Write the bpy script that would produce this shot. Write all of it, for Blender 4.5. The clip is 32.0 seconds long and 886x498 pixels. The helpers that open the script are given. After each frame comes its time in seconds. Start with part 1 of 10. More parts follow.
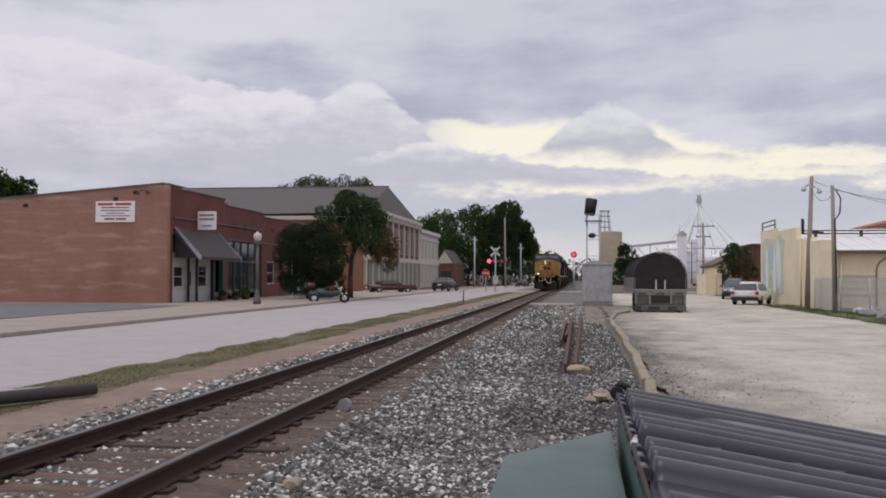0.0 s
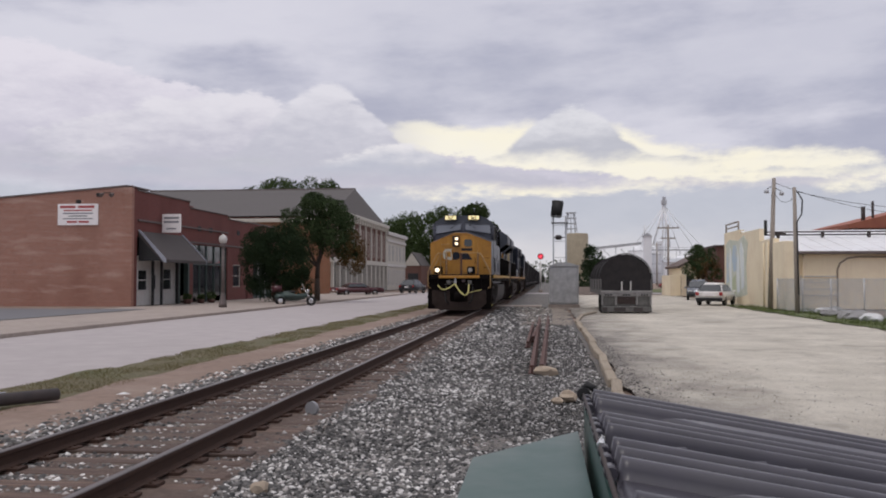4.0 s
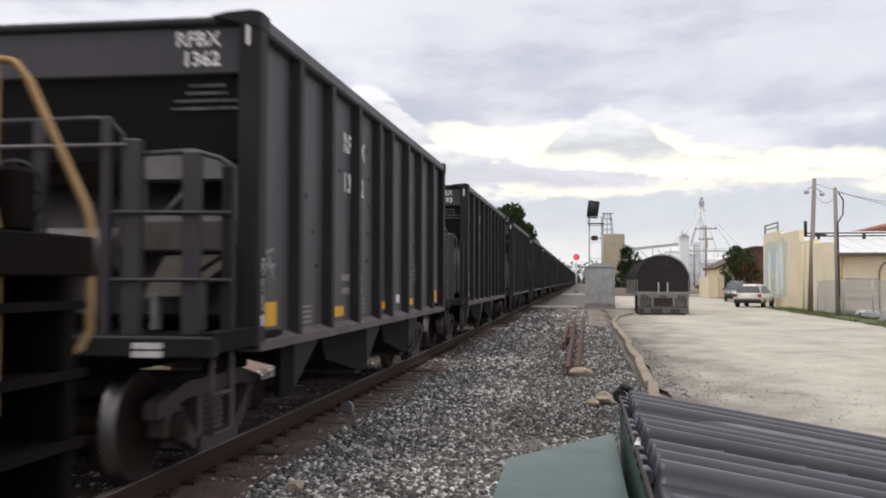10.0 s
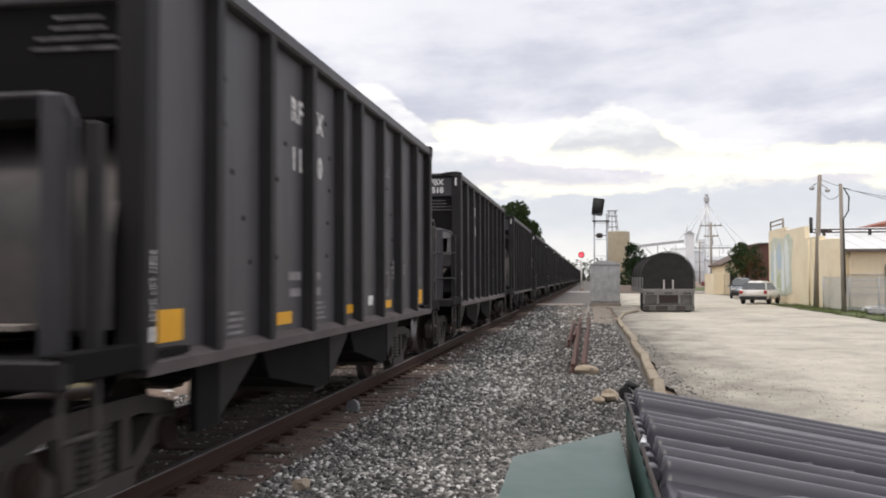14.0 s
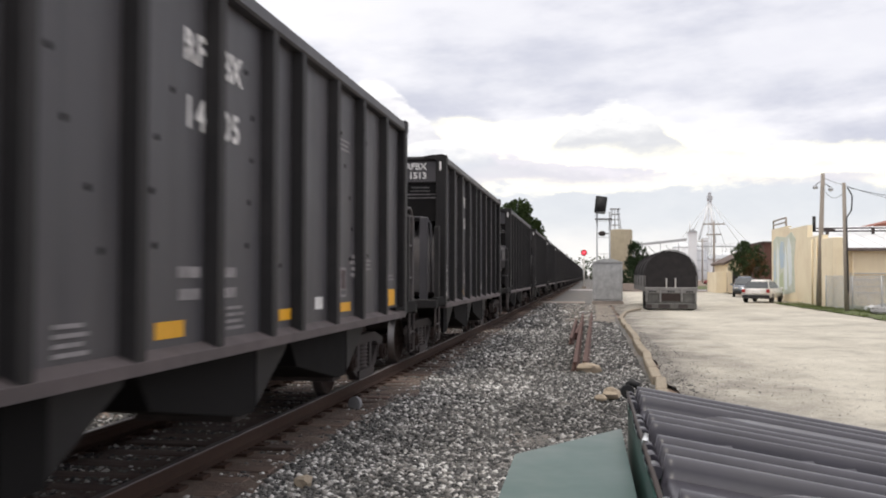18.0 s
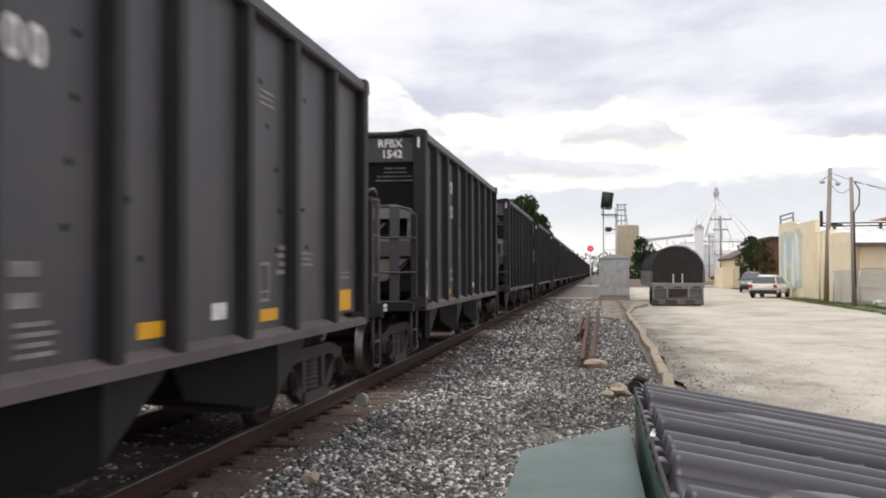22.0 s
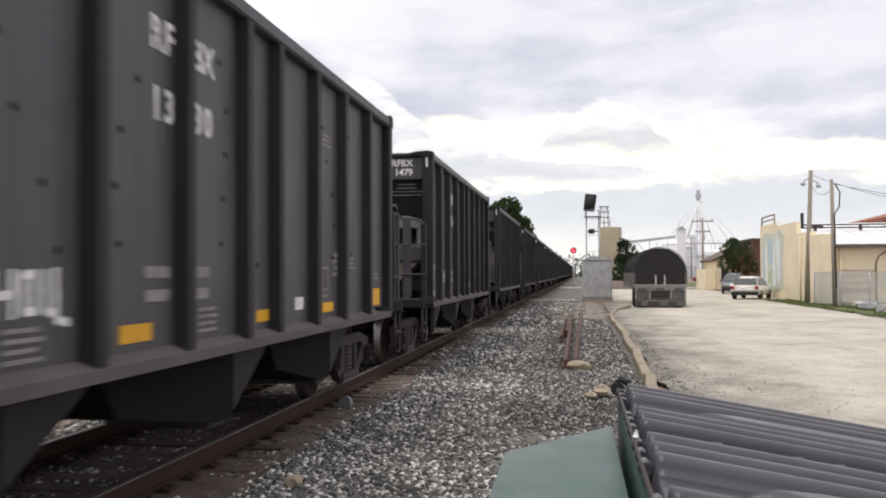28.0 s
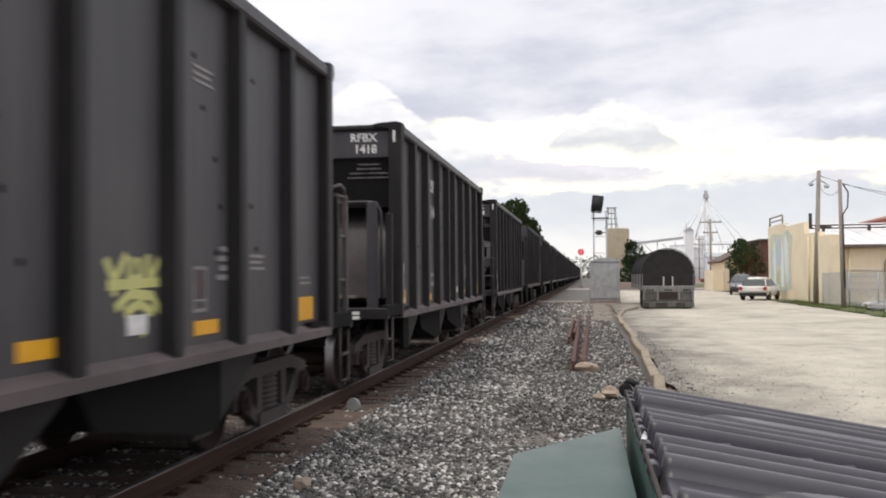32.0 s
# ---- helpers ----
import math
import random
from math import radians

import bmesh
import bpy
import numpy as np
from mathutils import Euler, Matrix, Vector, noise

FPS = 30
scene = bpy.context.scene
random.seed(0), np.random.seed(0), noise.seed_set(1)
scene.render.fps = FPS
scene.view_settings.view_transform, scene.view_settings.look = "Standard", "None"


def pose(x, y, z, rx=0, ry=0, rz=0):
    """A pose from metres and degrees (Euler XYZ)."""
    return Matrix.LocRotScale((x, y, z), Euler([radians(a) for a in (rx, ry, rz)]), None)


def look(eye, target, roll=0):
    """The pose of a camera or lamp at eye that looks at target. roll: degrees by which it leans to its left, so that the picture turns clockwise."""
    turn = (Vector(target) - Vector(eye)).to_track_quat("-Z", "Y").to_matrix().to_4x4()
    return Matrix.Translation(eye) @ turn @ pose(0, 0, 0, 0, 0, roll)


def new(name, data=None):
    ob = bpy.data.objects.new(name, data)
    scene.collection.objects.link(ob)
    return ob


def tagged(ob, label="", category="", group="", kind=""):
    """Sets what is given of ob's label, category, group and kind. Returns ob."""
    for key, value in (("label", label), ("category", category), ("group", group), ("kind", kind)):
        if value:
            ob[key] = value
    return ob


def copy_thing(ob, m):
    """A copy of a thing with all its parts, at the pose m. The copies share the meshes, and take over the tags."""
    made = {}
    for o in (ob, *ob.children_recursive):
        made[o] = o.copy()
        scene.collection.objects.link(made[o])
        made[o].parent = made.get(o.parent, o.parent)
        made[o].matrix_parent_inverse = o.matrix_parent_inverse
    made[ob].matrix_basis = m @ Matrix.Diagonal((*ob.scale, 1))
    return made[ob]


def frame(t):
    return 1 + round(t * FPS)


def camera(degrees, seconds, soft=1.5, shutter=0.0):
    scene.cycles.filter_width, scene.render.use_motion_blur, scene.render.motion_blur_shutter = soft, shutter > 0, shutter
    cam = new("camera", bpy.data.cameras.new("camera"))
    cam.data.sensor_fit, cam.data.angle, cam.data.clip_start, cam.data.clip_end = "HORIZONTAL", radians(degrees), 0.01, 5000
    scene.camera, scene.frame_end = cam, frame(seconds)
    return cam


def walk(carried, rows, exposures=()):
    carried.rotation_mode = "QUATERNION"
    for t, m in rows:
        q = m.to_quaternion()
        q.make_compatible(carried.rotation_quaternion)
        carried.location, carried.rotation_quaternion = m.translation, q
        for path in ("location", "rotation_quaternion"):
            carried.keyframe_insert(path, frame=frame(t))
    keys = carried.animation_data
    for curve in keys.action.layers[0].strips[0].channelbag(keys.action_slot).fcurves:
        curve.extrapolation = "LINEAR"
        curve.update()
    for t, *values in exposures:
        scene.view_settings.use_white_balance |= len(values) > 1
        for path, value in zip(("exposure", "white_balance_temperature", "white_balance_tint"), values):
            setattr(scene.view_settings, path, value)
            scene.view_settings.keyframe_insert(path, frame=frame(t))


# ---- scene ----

# ---------------------------------------------------------------- camera
CAM_Z = 1.72
cam = camera(50.0, 32.0, soft=1.9, shutter=0.18)
PATH = [
    (0.0, 8.265, 1.683, -0.195), (0.5, 8.15, 1.747, -0.078), (1.0, 7.843, 1.779, -0.114), (1.5, 7.496, 1.729, -0.164), (2.0, 7.337, 1.658, -0.209),
    (2.5, 6.999, 1.723, -0.111), (3.0, 6.407, 1.76, -0.056), (3.5, 6.307, 1.775, 0.024), (5.5, 6.188, 1.985, 0.115), (6.0, 6.02, 1.937, 0.04),
    (6.5, 6.796, 1.898, 0.095), (7.0, 6.933, 1.945, -0.218), (7.5, 7.434, 2.033, -0.082), (8.0, 7.354, 1.863, 0.008), (8.5, 7.629, 1.929, 0.052),
    (9.0, 8.15, 1.84, 0.1), (9.5, 8.354, 1.771, -0.152), (10.0, 8.411, 1.836, -0.185), (10.5, 8.628, 1.977, -0.051), (11.0, 8.835, 1.914, -0.006),
    (11.5, 9.016, 1.853, 0.016), (12.0, 8.791, 1.869, 0.207), (12.5, 8.588, 1.838, 0.049), (13.0, 8.555, 1.786, 0.109), (13.5, 8.683, 1.761, 0.044),
    (14.0, 8.716, 1.733, 0.102), (14.5, 8.433, 1.781, 0.099), (16.5, 8.185, 1.69, 0.23), (17.0, 8.118, 1.631, -0.012), (17.5, 8.476, 1.616, 0.007),
    (18.0, 8.863, 1.579, -0.119), (18.5, 9.073, 1.567, 0.043), (19.0, 9.199, 1.448, 0.127), (19.5, 9.003, 1.332, 0.188), (20.0, 8.704, 1.256, 0.182),
    (20.5, 8.602, 1.225, 0.197), (21.0, 8.827, 1.262, 0.119), (21.5, 8.982, 1.301, 0.07), (22.0, 9.251, 1.37, 0.12), (22.5, 9.434, 1.468, -0.202),
    (23.0, 9.607, 1.577, 0.053), (23.5, 9.458, 1.633, 0.183), (24.0, 9.199, 1.616, 0.197), (24.5, 8.617, 1.545, 0.336), (25.0, 8.245, 1.427, 0.213),
    (25.5, 7.964, 1.383, 0.391), (27.5, 7.911, 1.459, 0.376), (28.0, 8.252, 1.49, 0.213), (28.5, 9.25, 1.77, 0.177), (29.0, 9.841, 1.897, 0.257),
    (29.5, 9.837, 1.824, 0.143), (30.0, 9.726, 1.675, 0.318), (30.5, 9.458, 1.517, 0.206), (31.0, 9.374, 1.606, 0.274), (31.5, 9.051, 1.621, 0.175),
    (32.0, 8.697, 1.615, 0.437),
]
EXPOSURES = [(0.0, -0.06, 6500, 13), (4.0, -0.06, 6500, 13), (6.0, 0.06, 6550, 12), (7.5, 0.26, 6600, 10), (10.0, 0.38, 6700, 8), (14.0, 0.48, 6800, 8), (18.0, 0.55, 6850, 8), (22.0, 0.57, 6850, 8), (27.0, 0.55, 6850, 8), (32.0, 0.53, 6850, 8)]
walk(cam, [(t, pose(0, 0, CAM_Z, 90 + pitch, roll, yaw)) for t, yaw, pitch, roll in PATH], EXPOSURES)

# ---------------------------------------------------------------- world and light
world = bpy.data.worlds.new("sky")
scene.world = world
world.use_nodes = True
wn, wl = world.node_tree.nodes, world.node_tree.links
wn.clear()


def wnode(kind, **values):
    n = wn.new(kind)
    for k, v in values.items():
        if k == "op":
            n.operation = v
        elif k == "blend":
            n.blend_type = v
        else:
            n.inputs[int(k[1:])].default_value = v
    return n


def wmath(op, a, b=None, c=None):
    n = wn.new("ShaderNodeMath")
    n.operation = op
    for i, v in enumerate((a, b, c)):
        if v is None:
            continue
        if isinstance(v, (int, float)):
            n.inputs[i].default_value = v
        else:
            wl.new(v, n.inputs[i])
    return n.outputs[0]


def wmix(fac, a, b):
    n = wn.new("ShaderNodeMix")
    n.data_type = "RGBA"
    n.clamp_factor = True
    for sock, v in ((n.inputs[0], fac), (n.inputs[6], a), (n.inputs[7], b)):
        if isinstance(v, (int, float)):
            sock.default_value = v
        elif isinstance(v, tuple):
            sock.default_value = (*v, 1)
        else:
            wl.new(v, sock)
    return n.outputs[2]


def wstep(v, lo, hi):
    n = wn.new("ShaderNodeMapRange")
    n.interpolation_type = "SMOOTHSTEP"
    wl.new(v, n.inputs[0])
    n.inputs[1].default_value, n.inputs[2].default_value = lo, hi
    return n.outputs[0]


def wnoise(vec, scale, detail=6.0, rough=0.55, seed=0.0):
    n = wn.new("ShaderNodeTexNoise")
    n.noise_dimensions = "4D"
    wl.new(vec, n.inputs["Vector"])
    n.inputs["W"].default_value = seed
    n.inputs["Scale"].default_value = scale
    n.inputs["Detail"].default_value = detail
    n.inputs["Roughness"].default_value = rough
    return n.outputs[0]


def build_sky():
    tex = wn.new("ShaderNodeTexCoord")
    sep = wn.new("ShaderNodeSeparateXYZ")
    wl.new(tex.outputs["Generated"], sep.inputs[0])
    x, y, z = sep.outputs
    az = wmath("ARCTAN2", x, y)          # 0 along the track, positive to the east
    el = wmath("ARCSINE", z)
    # the cloud layer is stretched sideways low over the horizon
    comb = wn.new("ShaderNodeCombineXYZ")
    wl.new(az, comb.inputs[0])
    wl.new(wmath("MULTIPLY", el, 2.6), comb.inputs[1])
    flat = comb.outputs[0]
    big = wnoise(flat, 2.6, 7.0, 0.52, 3.1)
    mid = wnoise(flat, 7.0, 6.0, 0.55, 8.4)
    fine = wnoise(flat, 22.0, 5.0, 0.6, 1.7)
    # clear sky far above, hidden almost wholly by cloud
    sky = wn.new("ShaderNodeTexSky")
    sky.sky_type = "NISHITA"
    sky.sun_disc = False
    sky.sun_elevation, sky.sun_rotation = radians(69), radians(218)
    skyc = wn.new("ShaderNodeMix")
    skyc.data_type = "RGBA"
    skyc.blend_type = "MULTIPLY"
    skyc.inputs[0].default_value = 1.0
    wl.new(sky.outputs[0], skyc.inputs[6])
    skyc.inputs[7].default_value = (0.1, 0.1, 0.1, 1)
    # overcast body: pale lilac sheets with darker grey-blue rolls
    slant = wn.new("ShaderNodeCombineXYZ")
    wl.new(wmath("ADD", az, wmath("MULTIPLY", el, 0.9)), slant.inputs[0])
    wl.new(wmath("SUBTRACT", wmath("MULTIPLY", el, 4.2), wmath("MULTIPLY", az, 0.5)), slant.inputs[1])
    roll = wnoise(slant.outputs[0], 3.4, 7.0, 0.55, 6.3)
    cover = wstep(wmath("ADD", wmath("MULTIPLY", roll, 0.62), wmath("MULTIPLY", mid, 0.38)), 0.40, 0.58)
    body = wmix(cover, (0.50, 0.515, 0.63), (0.80, 0.80, 0.88))
    # an overcast sky is brighter toward the zenith
    body = wmix(wstep(el, 0.42, 1.25), body, (1.22, 1.22, 1.28))
    dark = wmath("MULTIPLY", wstep(el, 0.155, 0.20), wstep(el, 0.36, 0.25))
    body = wmix(wmath("MULTIPLY", dark, wmath("MULTIPLY", wstep(az, -0.30, -0.12), 0.38)), body, (0.54, 0.56, 0.67))
    wavy = wmath("MULTIPLY", wmath("SUBTRACT", wnoise(flat, 9.0, 7.0, 0.62, 4.9), 0.5), 0.07)
    ell = wmath("ADD", el, wavy)
    # bright gap low to the north-east and the grey-blue bank under it
    far = wmix(wstep(ell, 0.010, 0.070), (0.80, 0.79, 0.82), (0.60, 0.63, 0.71))
    col = wmix(wstep(ell, 0.100, 0.082), body, far)
    roof = wmath("SUBTRACT", wmath("SUBTRACT", 0.160, wmath("MULTIPLY", wmath("MAXIMUM", az, 0.0), 0.13)), ell)
    gap = wmath("MULTIPLY", wstep(ell, 0.086, 0.096), wstep(roof, -0.004, 0.012))
    gap = wmath("MULTIPLY", gap, wmath("MULTIPLY", wstep(az, -0.24, -0.10), wstep(az, 0.75, 0.40)))
    warm = wmix(wstep(mid, 0.35, 0.65), (1.14, 1.10, 0.94), (1.16, 1.10, 0.87))
    col = wmix(wmath("MULTIPLY", gap, 0.95), col, warm)

    # heaped clouds: a ragged bright crown that falls off to both sides, over a greyer base
    def heap(c_az, w_az, base_el, top_el, top, base, seed, c, rag=0.05):
        wob = wmath("SUBTRACT", wnoise(flat, 13.0, 8.0, 0.62, seed), 0.5)
        puff = wmath("SUBTRACT", wnoise(flat, 30.0, 5.0, 0.6, seed + 3), 0.5)
        u = wmath("DIVIDE", wmath("SUBTRACT", az, c_az), w_az)
        bell = wmath("POWER", 2.718, wmath("MULTIPLY", wmath("MULTIPLY", u, u), -1.0))
        height = wmath("ADD", wmath("MULTIPLY", bell, top_el - base_el), wmath("ADD", wmath("MULTIPLY", wob, rag), wmath("MULTIPLY", puff, rag * 0.45)))
        up = wmath("SUBTRACT", el, base_el)
        inside = wmath("MULTIPLY", wstep(wmath("SUBTRACT", height, up), -0.001, 0.007), wstep(wmath("ADD", up, wmath("MULTIPLY", wob, 0.05)), -0.010, 0.010))
        rel = wmath("ADD", wmath("DIVIDE", up, top_el - base_el), wmath("ADD", wmath("MULTIPLY", wob, 1.5), wmath("MULTIPLY", puff, 0.8)))
        return wmix(inside, c, wmix(wstep(rel, 0.1, 1.0), base, top))

    col = heap(-0.62, 0.42, 0.10, 0.235, (0.90, 0.87, 0.94), (0.68, 0.66, 0.76), 4.4, col, 0.06)
    col = heap(-0.34, 0.22, 0.098, 0.190, (0.90, 0.88, 0.93), (0.62, 0.61, 0.70), 9.2, col, 0.05)
    col = heap(-0.232, 0.085, 0.105, 0.203, (0.88, 0.87, 0.92), (0.62, 0.62, 0.70), 5.2, col, 0.035)
    col = heap(-0.155, 0.06, 0.112, 0.145, (0.96, 0.94, 0.95), (0.58, 0.60, 0.69), 2.6, col, 0.04)
    col = heap(0.026, 0.058, 0.124, 0.184, (0.92, 0.92, 0.95), (0.60, 0.61, 0.67), 7.9, col, 0.028)
    veil = wstep(fine, 0.35, 0.7)
    col = wmix(wmath("MULTIPLY", veil, 0.10), col, (0.95, 0.95, 0.98))
    col = wmix(0.93, skyc.outputs[2], col)
    bg = wn.new("ShaderNodeBackground")
    wl.new(col, bg.inputs[0])
    bg.inputs[1].default_value = 0.90
    out = wn.new("ShaderNodeOutputWorld")
    wl.new(bg.outputs[0], out.inputs[0])


build_sky()
sun = new("sun", bpy.data.lights.new("sun", "SUN"))
sun.data.energy, sun.data.angle, sun.data.color = 0.85, radians(24), (1.0, 0.95, 0.88)
sun.matrix_world = look((0, 0, 60), (14, 18, 0))

# ---------------------------------------------------------------- materials
def mat(name, c1, c2=None, rough=0.7, metal=0.0, scale=6.0, detail=6.0, spread=0.5, c3=None, scale3=0.6, amount3=0.5,
        bump=0.15, bump_scale=None, streak=0.0, vary=0.0, coord="Object", rough_vary=0.15, stretch=None, bump_dist=0.01, spec=0.5):
    """A surface of two or three mixed colours with grain, larger stains, and relief."""
    m = bpy.data.materials.new(name)
    m.use_nodes = True
    n, l = m.node_tree.nodes, m.node_tree.links
    b = n["Principled BSDF"]
    b.inputs["Metallic"].default_value = metal
    b.inputs["Specular IOR Level"].default_value = spec
    c2 = c2 or tuple(v * 0.8 for v in c1)
    tex = n.new("ShaderNodeTexCoord")
    if coord == "World":
        geo = n.new("ShaderNodeNewGeometry")
        src = geo.outputs["Position"]
    else:
        src = tex.outputs[coord]
    info = n.new("ShaderNodeObjectInfo")
    shift = n.new("ShaderNodeVectorMath")
    shift.operation = "ADD"
    l.new(src, shift.inputs[0])
    mul = n.new("ShaderNodeMath")
    mul.operation = "MULTIPLY"
    l.new(info.outputs["Random"], mul.inputs[0])
    mul.inputs[1].default_value = 0.0 if coord == "World" else 37.0
    l.new(mul.outputs[0], shift.inputs[1])
    vec = shift.outputs[0]
    if stretch:
        mp = n.new("ShaderNodeMapping")
        mp.inputs["Scale"].default_value = stretch
        l.new(vec, mp.inputs[0])
        vec = mp.outputs[0]

    def noise_tex(s, d, r=0.6):
        t = n.new("ShaderNodeTexNoise")
        t.inputs["Scale"].default_value, t.inputs["Detail"].default_value, t.inputs["Roughness"].default_value = s, d, r
        l.new(vec, t.inputs["Vector"])
        return t.outputs[0]

    def ramp(v, lo, hi):
        r = n.new("ShaderNodeMapRange")
        r.inputs[1].default_value, r.inputs[2].default_value = lo, hi
        l.new(v, r.inputs[0])
        return r.outputs[0]

    def mix(f, a, bb):
        x = n.new("ShaderNodeMix")
        x.data_type = "RGBA"
        for sock, v in ((x.inputs[0], f), (x.inputs[6], a), (x.inputs[7], bb)):
            if isinstance(v, (int, float)):
                sock.default_value = v
            elif isinstance(v, tuple):
                sock.default_value = (*v, 1)
            else:
                l.new(v, sock)
        return x.outputs[2]

    grain = noise_tex(scale, detail)
    col = mix(ramp(grain, 0.5 - spread / 2, 0.5 + spread / 2), c1, c2)
    if c3:
        stain = noise_tex(scale3, 5.0, 0.65)
        f = n.new("ShaderNodeMath")
        f.operation = "MULTIPLY"
        l.new(ramp(stain, 0.48, 0.68), f.inputs[0])
        f.inputs[1].default_value = amount3
        col = mix(f.outputs[0], col, c3)
    if streak:
        mp2 = n.new("ShaderNodeMapping")
        mp2.inputs["Scale"].default_value = (5.0, 5.0, 0.25)
        l.new(src, mp2.inputs[0])
        t2 = n.new("ShaderNodeTexNoise")
        t2.inputs["Scale"].default_value, t2.inputs["Detail"].default_value = 1.6, 4.0
        l.new(mp2.outputs[0], t2.inputs["Vector"])
        f2 = n.new("ShaderNodeMath")
        f2.operation = "MULTIPLY"
        l.new(ramp(t2.outputs[0], 0.5, 0.75), f2.inputs[0])
        f2.inputs[1].default_value = streak
        col = mix(f2.outputs[0], col, tuple(v * 0.45 for v in c1))
    if vary:
        hsv = n.new("ShaderNodeHueSaturation")
        l.new(col, hsv.inputs["Color"])
        vr = n.new("ShaderNodeMapRange")
        l.new(info.outputs["Random"], vr.inputs[0])
        vr.inputs[3].default_value, vr.inputs[4].default_value = 1 - vary, 1 + vary
        l.new(vr.outputs[0], hsv.inputs["Value"])
        col = hsv.outputs[0]
    l.new(col, b.inputs["Base Color"])
    rr = n.new("ShaderNodeMapRange")
    l.new(grain, rr.inputs[0])
    rr.inputs[3].default_value, rr.inputs[4].default_value = max(0.03, rough - rough_vary), min(1, rough + rough_vary)
    l.new(rr.outputs[0], b.inputs["Roughness"])
    if bump:
        bp = n.new("ShaderNodeBump")
        bp.inputs["Strength"].default_value, bp.inputs["Distance"].default_value = bump, bump_dist
        l.new(noise_tex(bump_scale or scale * 3, 4.0), bp.inputs["Height"])
        l.new(bp.outputs[0], b.inputs["Normal"])
    return m


def glow(name, colour, strength):
    m = bpy.data.materials.new(name)
    m.use_nodes = True
    b = m.node_tree.nodes["Principled BSDF"]
    b.inputs["Base Color"].default_value = (*colour, 1)
    b.inputs["Emission Color"].default_value = (*colour, 1)
    b.inputs["Emission Strength"].default_value = strength
    return m


def glass(name, tint=(0.05, 0.06, 0.07), rough=0.08):
    m = bpy.data.materials.new(name)
    m.use_nodes = True
    b = m.node_tree.nodes["Principled BSDF"]
    b.inputs["Base Color"].default_value = (*tint, 1)
    b.inputs["Roughness"].default_value = rough
    b.inputs["IOR"].default_value = 1.5
    b.inputs["Specular IOR Level"].default_value = 0.8
    return m


def brick_mat(name, c1, c2, mortar, pale=None, sx=1.0):
    """Brick courses on upright walls, in real size, with mortar relief and weathering."""
    m = bpy.data.materials.new(name)
    m.use_nodes = True
    n, l = m.node_tree.nodes, m.node_tree.links
    b = n["Principled BSDF"]
    b.inputs["Roughness"].default_value = 0.9
    geo = n.new("ShaderNodeNewGeometry")
    sep = n.new("ShaderNodeSeparateXYZ")
    l.new(geo.outputs["Position"], sep.inputs[0])
    add = n.new("ShaderNodeMath")
    l.new(sep.outputs[0], add.inputs[0])
    l.new(sep.outputs[1], add.inputs[1])
    comb = n.new("ShaderNodeCombineXYZ")
    l.new(add.outputs[0], comb.inputs[0])
    l.new(sep.outputs[2], comb.inputs[1])
    t = n.new("ShaderNodeTexBrick")
    l.new(comb.outputs[0], t.inputs["Vector"])
    t.inputs["Color1"].default_value, t.inputs["Color2"].default_value, t.inputs["Mortar"].default_value = (*c1, 1), (*c2, 1), (*mortar, 1)
    t.inputs["Scale"].default_value, t.inputs["Mortar Size"].default_value = 1.0, 0.012
    t.inputs["Brick Width"].default_value, t.inputs["Row Height"].default_value = 0.22 * sx, 0.075 * sx
    col = t.outputs[0]

    def layer(scale, lo, hi, colour, amount, c, stretch=(1, 1, 1)):
        mp = n.new("ShaderNodeMapping")
        mp.inputs["Scale"].default_value = stretch
        l.new(geo.outputs["Position"], mp.inputs[0])
        nz = n.new("ShaderNodeTexNoise")
        nz.inputs["Scale"].default_value, nz.inputs["Detail"].default_value = scale, 7.0
        l.new(mp.outputs[0], nz.inputs["Vector"])
        r = n.new("ShaderNodeMapRange")
        r.inputs[1].default_value, r.inputs[2].default_value, r.inputs[4].default_value = lo, hi, amount
        l.new(nz.outputs[0], r.inputs[0])
        x = n.new("ShaderNodeMix")
        x.data_type = "RGBA"
        l.new(r.outputs[0], x.inputs[0])
        l.new(c, x.inputs[6])
        x.inputs[7].default_value = (*colour, 1)
        return x.outputs[2]

    col = layer(0.5, 0.45, 0.75, tuple(v * 0.6 for v in c1), 0.7, col, (1, 1, 0.5))
    if pale:
        col = layer(0.9, 0.55, 0.7, pale, 0.55, col, (0.5, 0.5, 2.5))
    col = layer(9.0, 0.45, 0.8, tuple(v * 0.55 for v in c2), 0.5, col)
    l.new(col, b.inputs["Base Color"])
    bp = n.new("ShaderNodeBump")
    bp.inputs["Strength"].default_value, bp.inputs["Distance"].default_value = 0.4, 0.01
    inv = n.new("ShaderNodeMath")
    inv.operation = "SUBTRACT"
    inv.inputs[0].default_value = 1
    l.new(t.outputs["Fac"], inv.inputs[1])
    l.new(inv.outputs[0], bp.inputs["Height"])
    l.new(bp.outputs[0], b.inputs["Normal"])
    return m


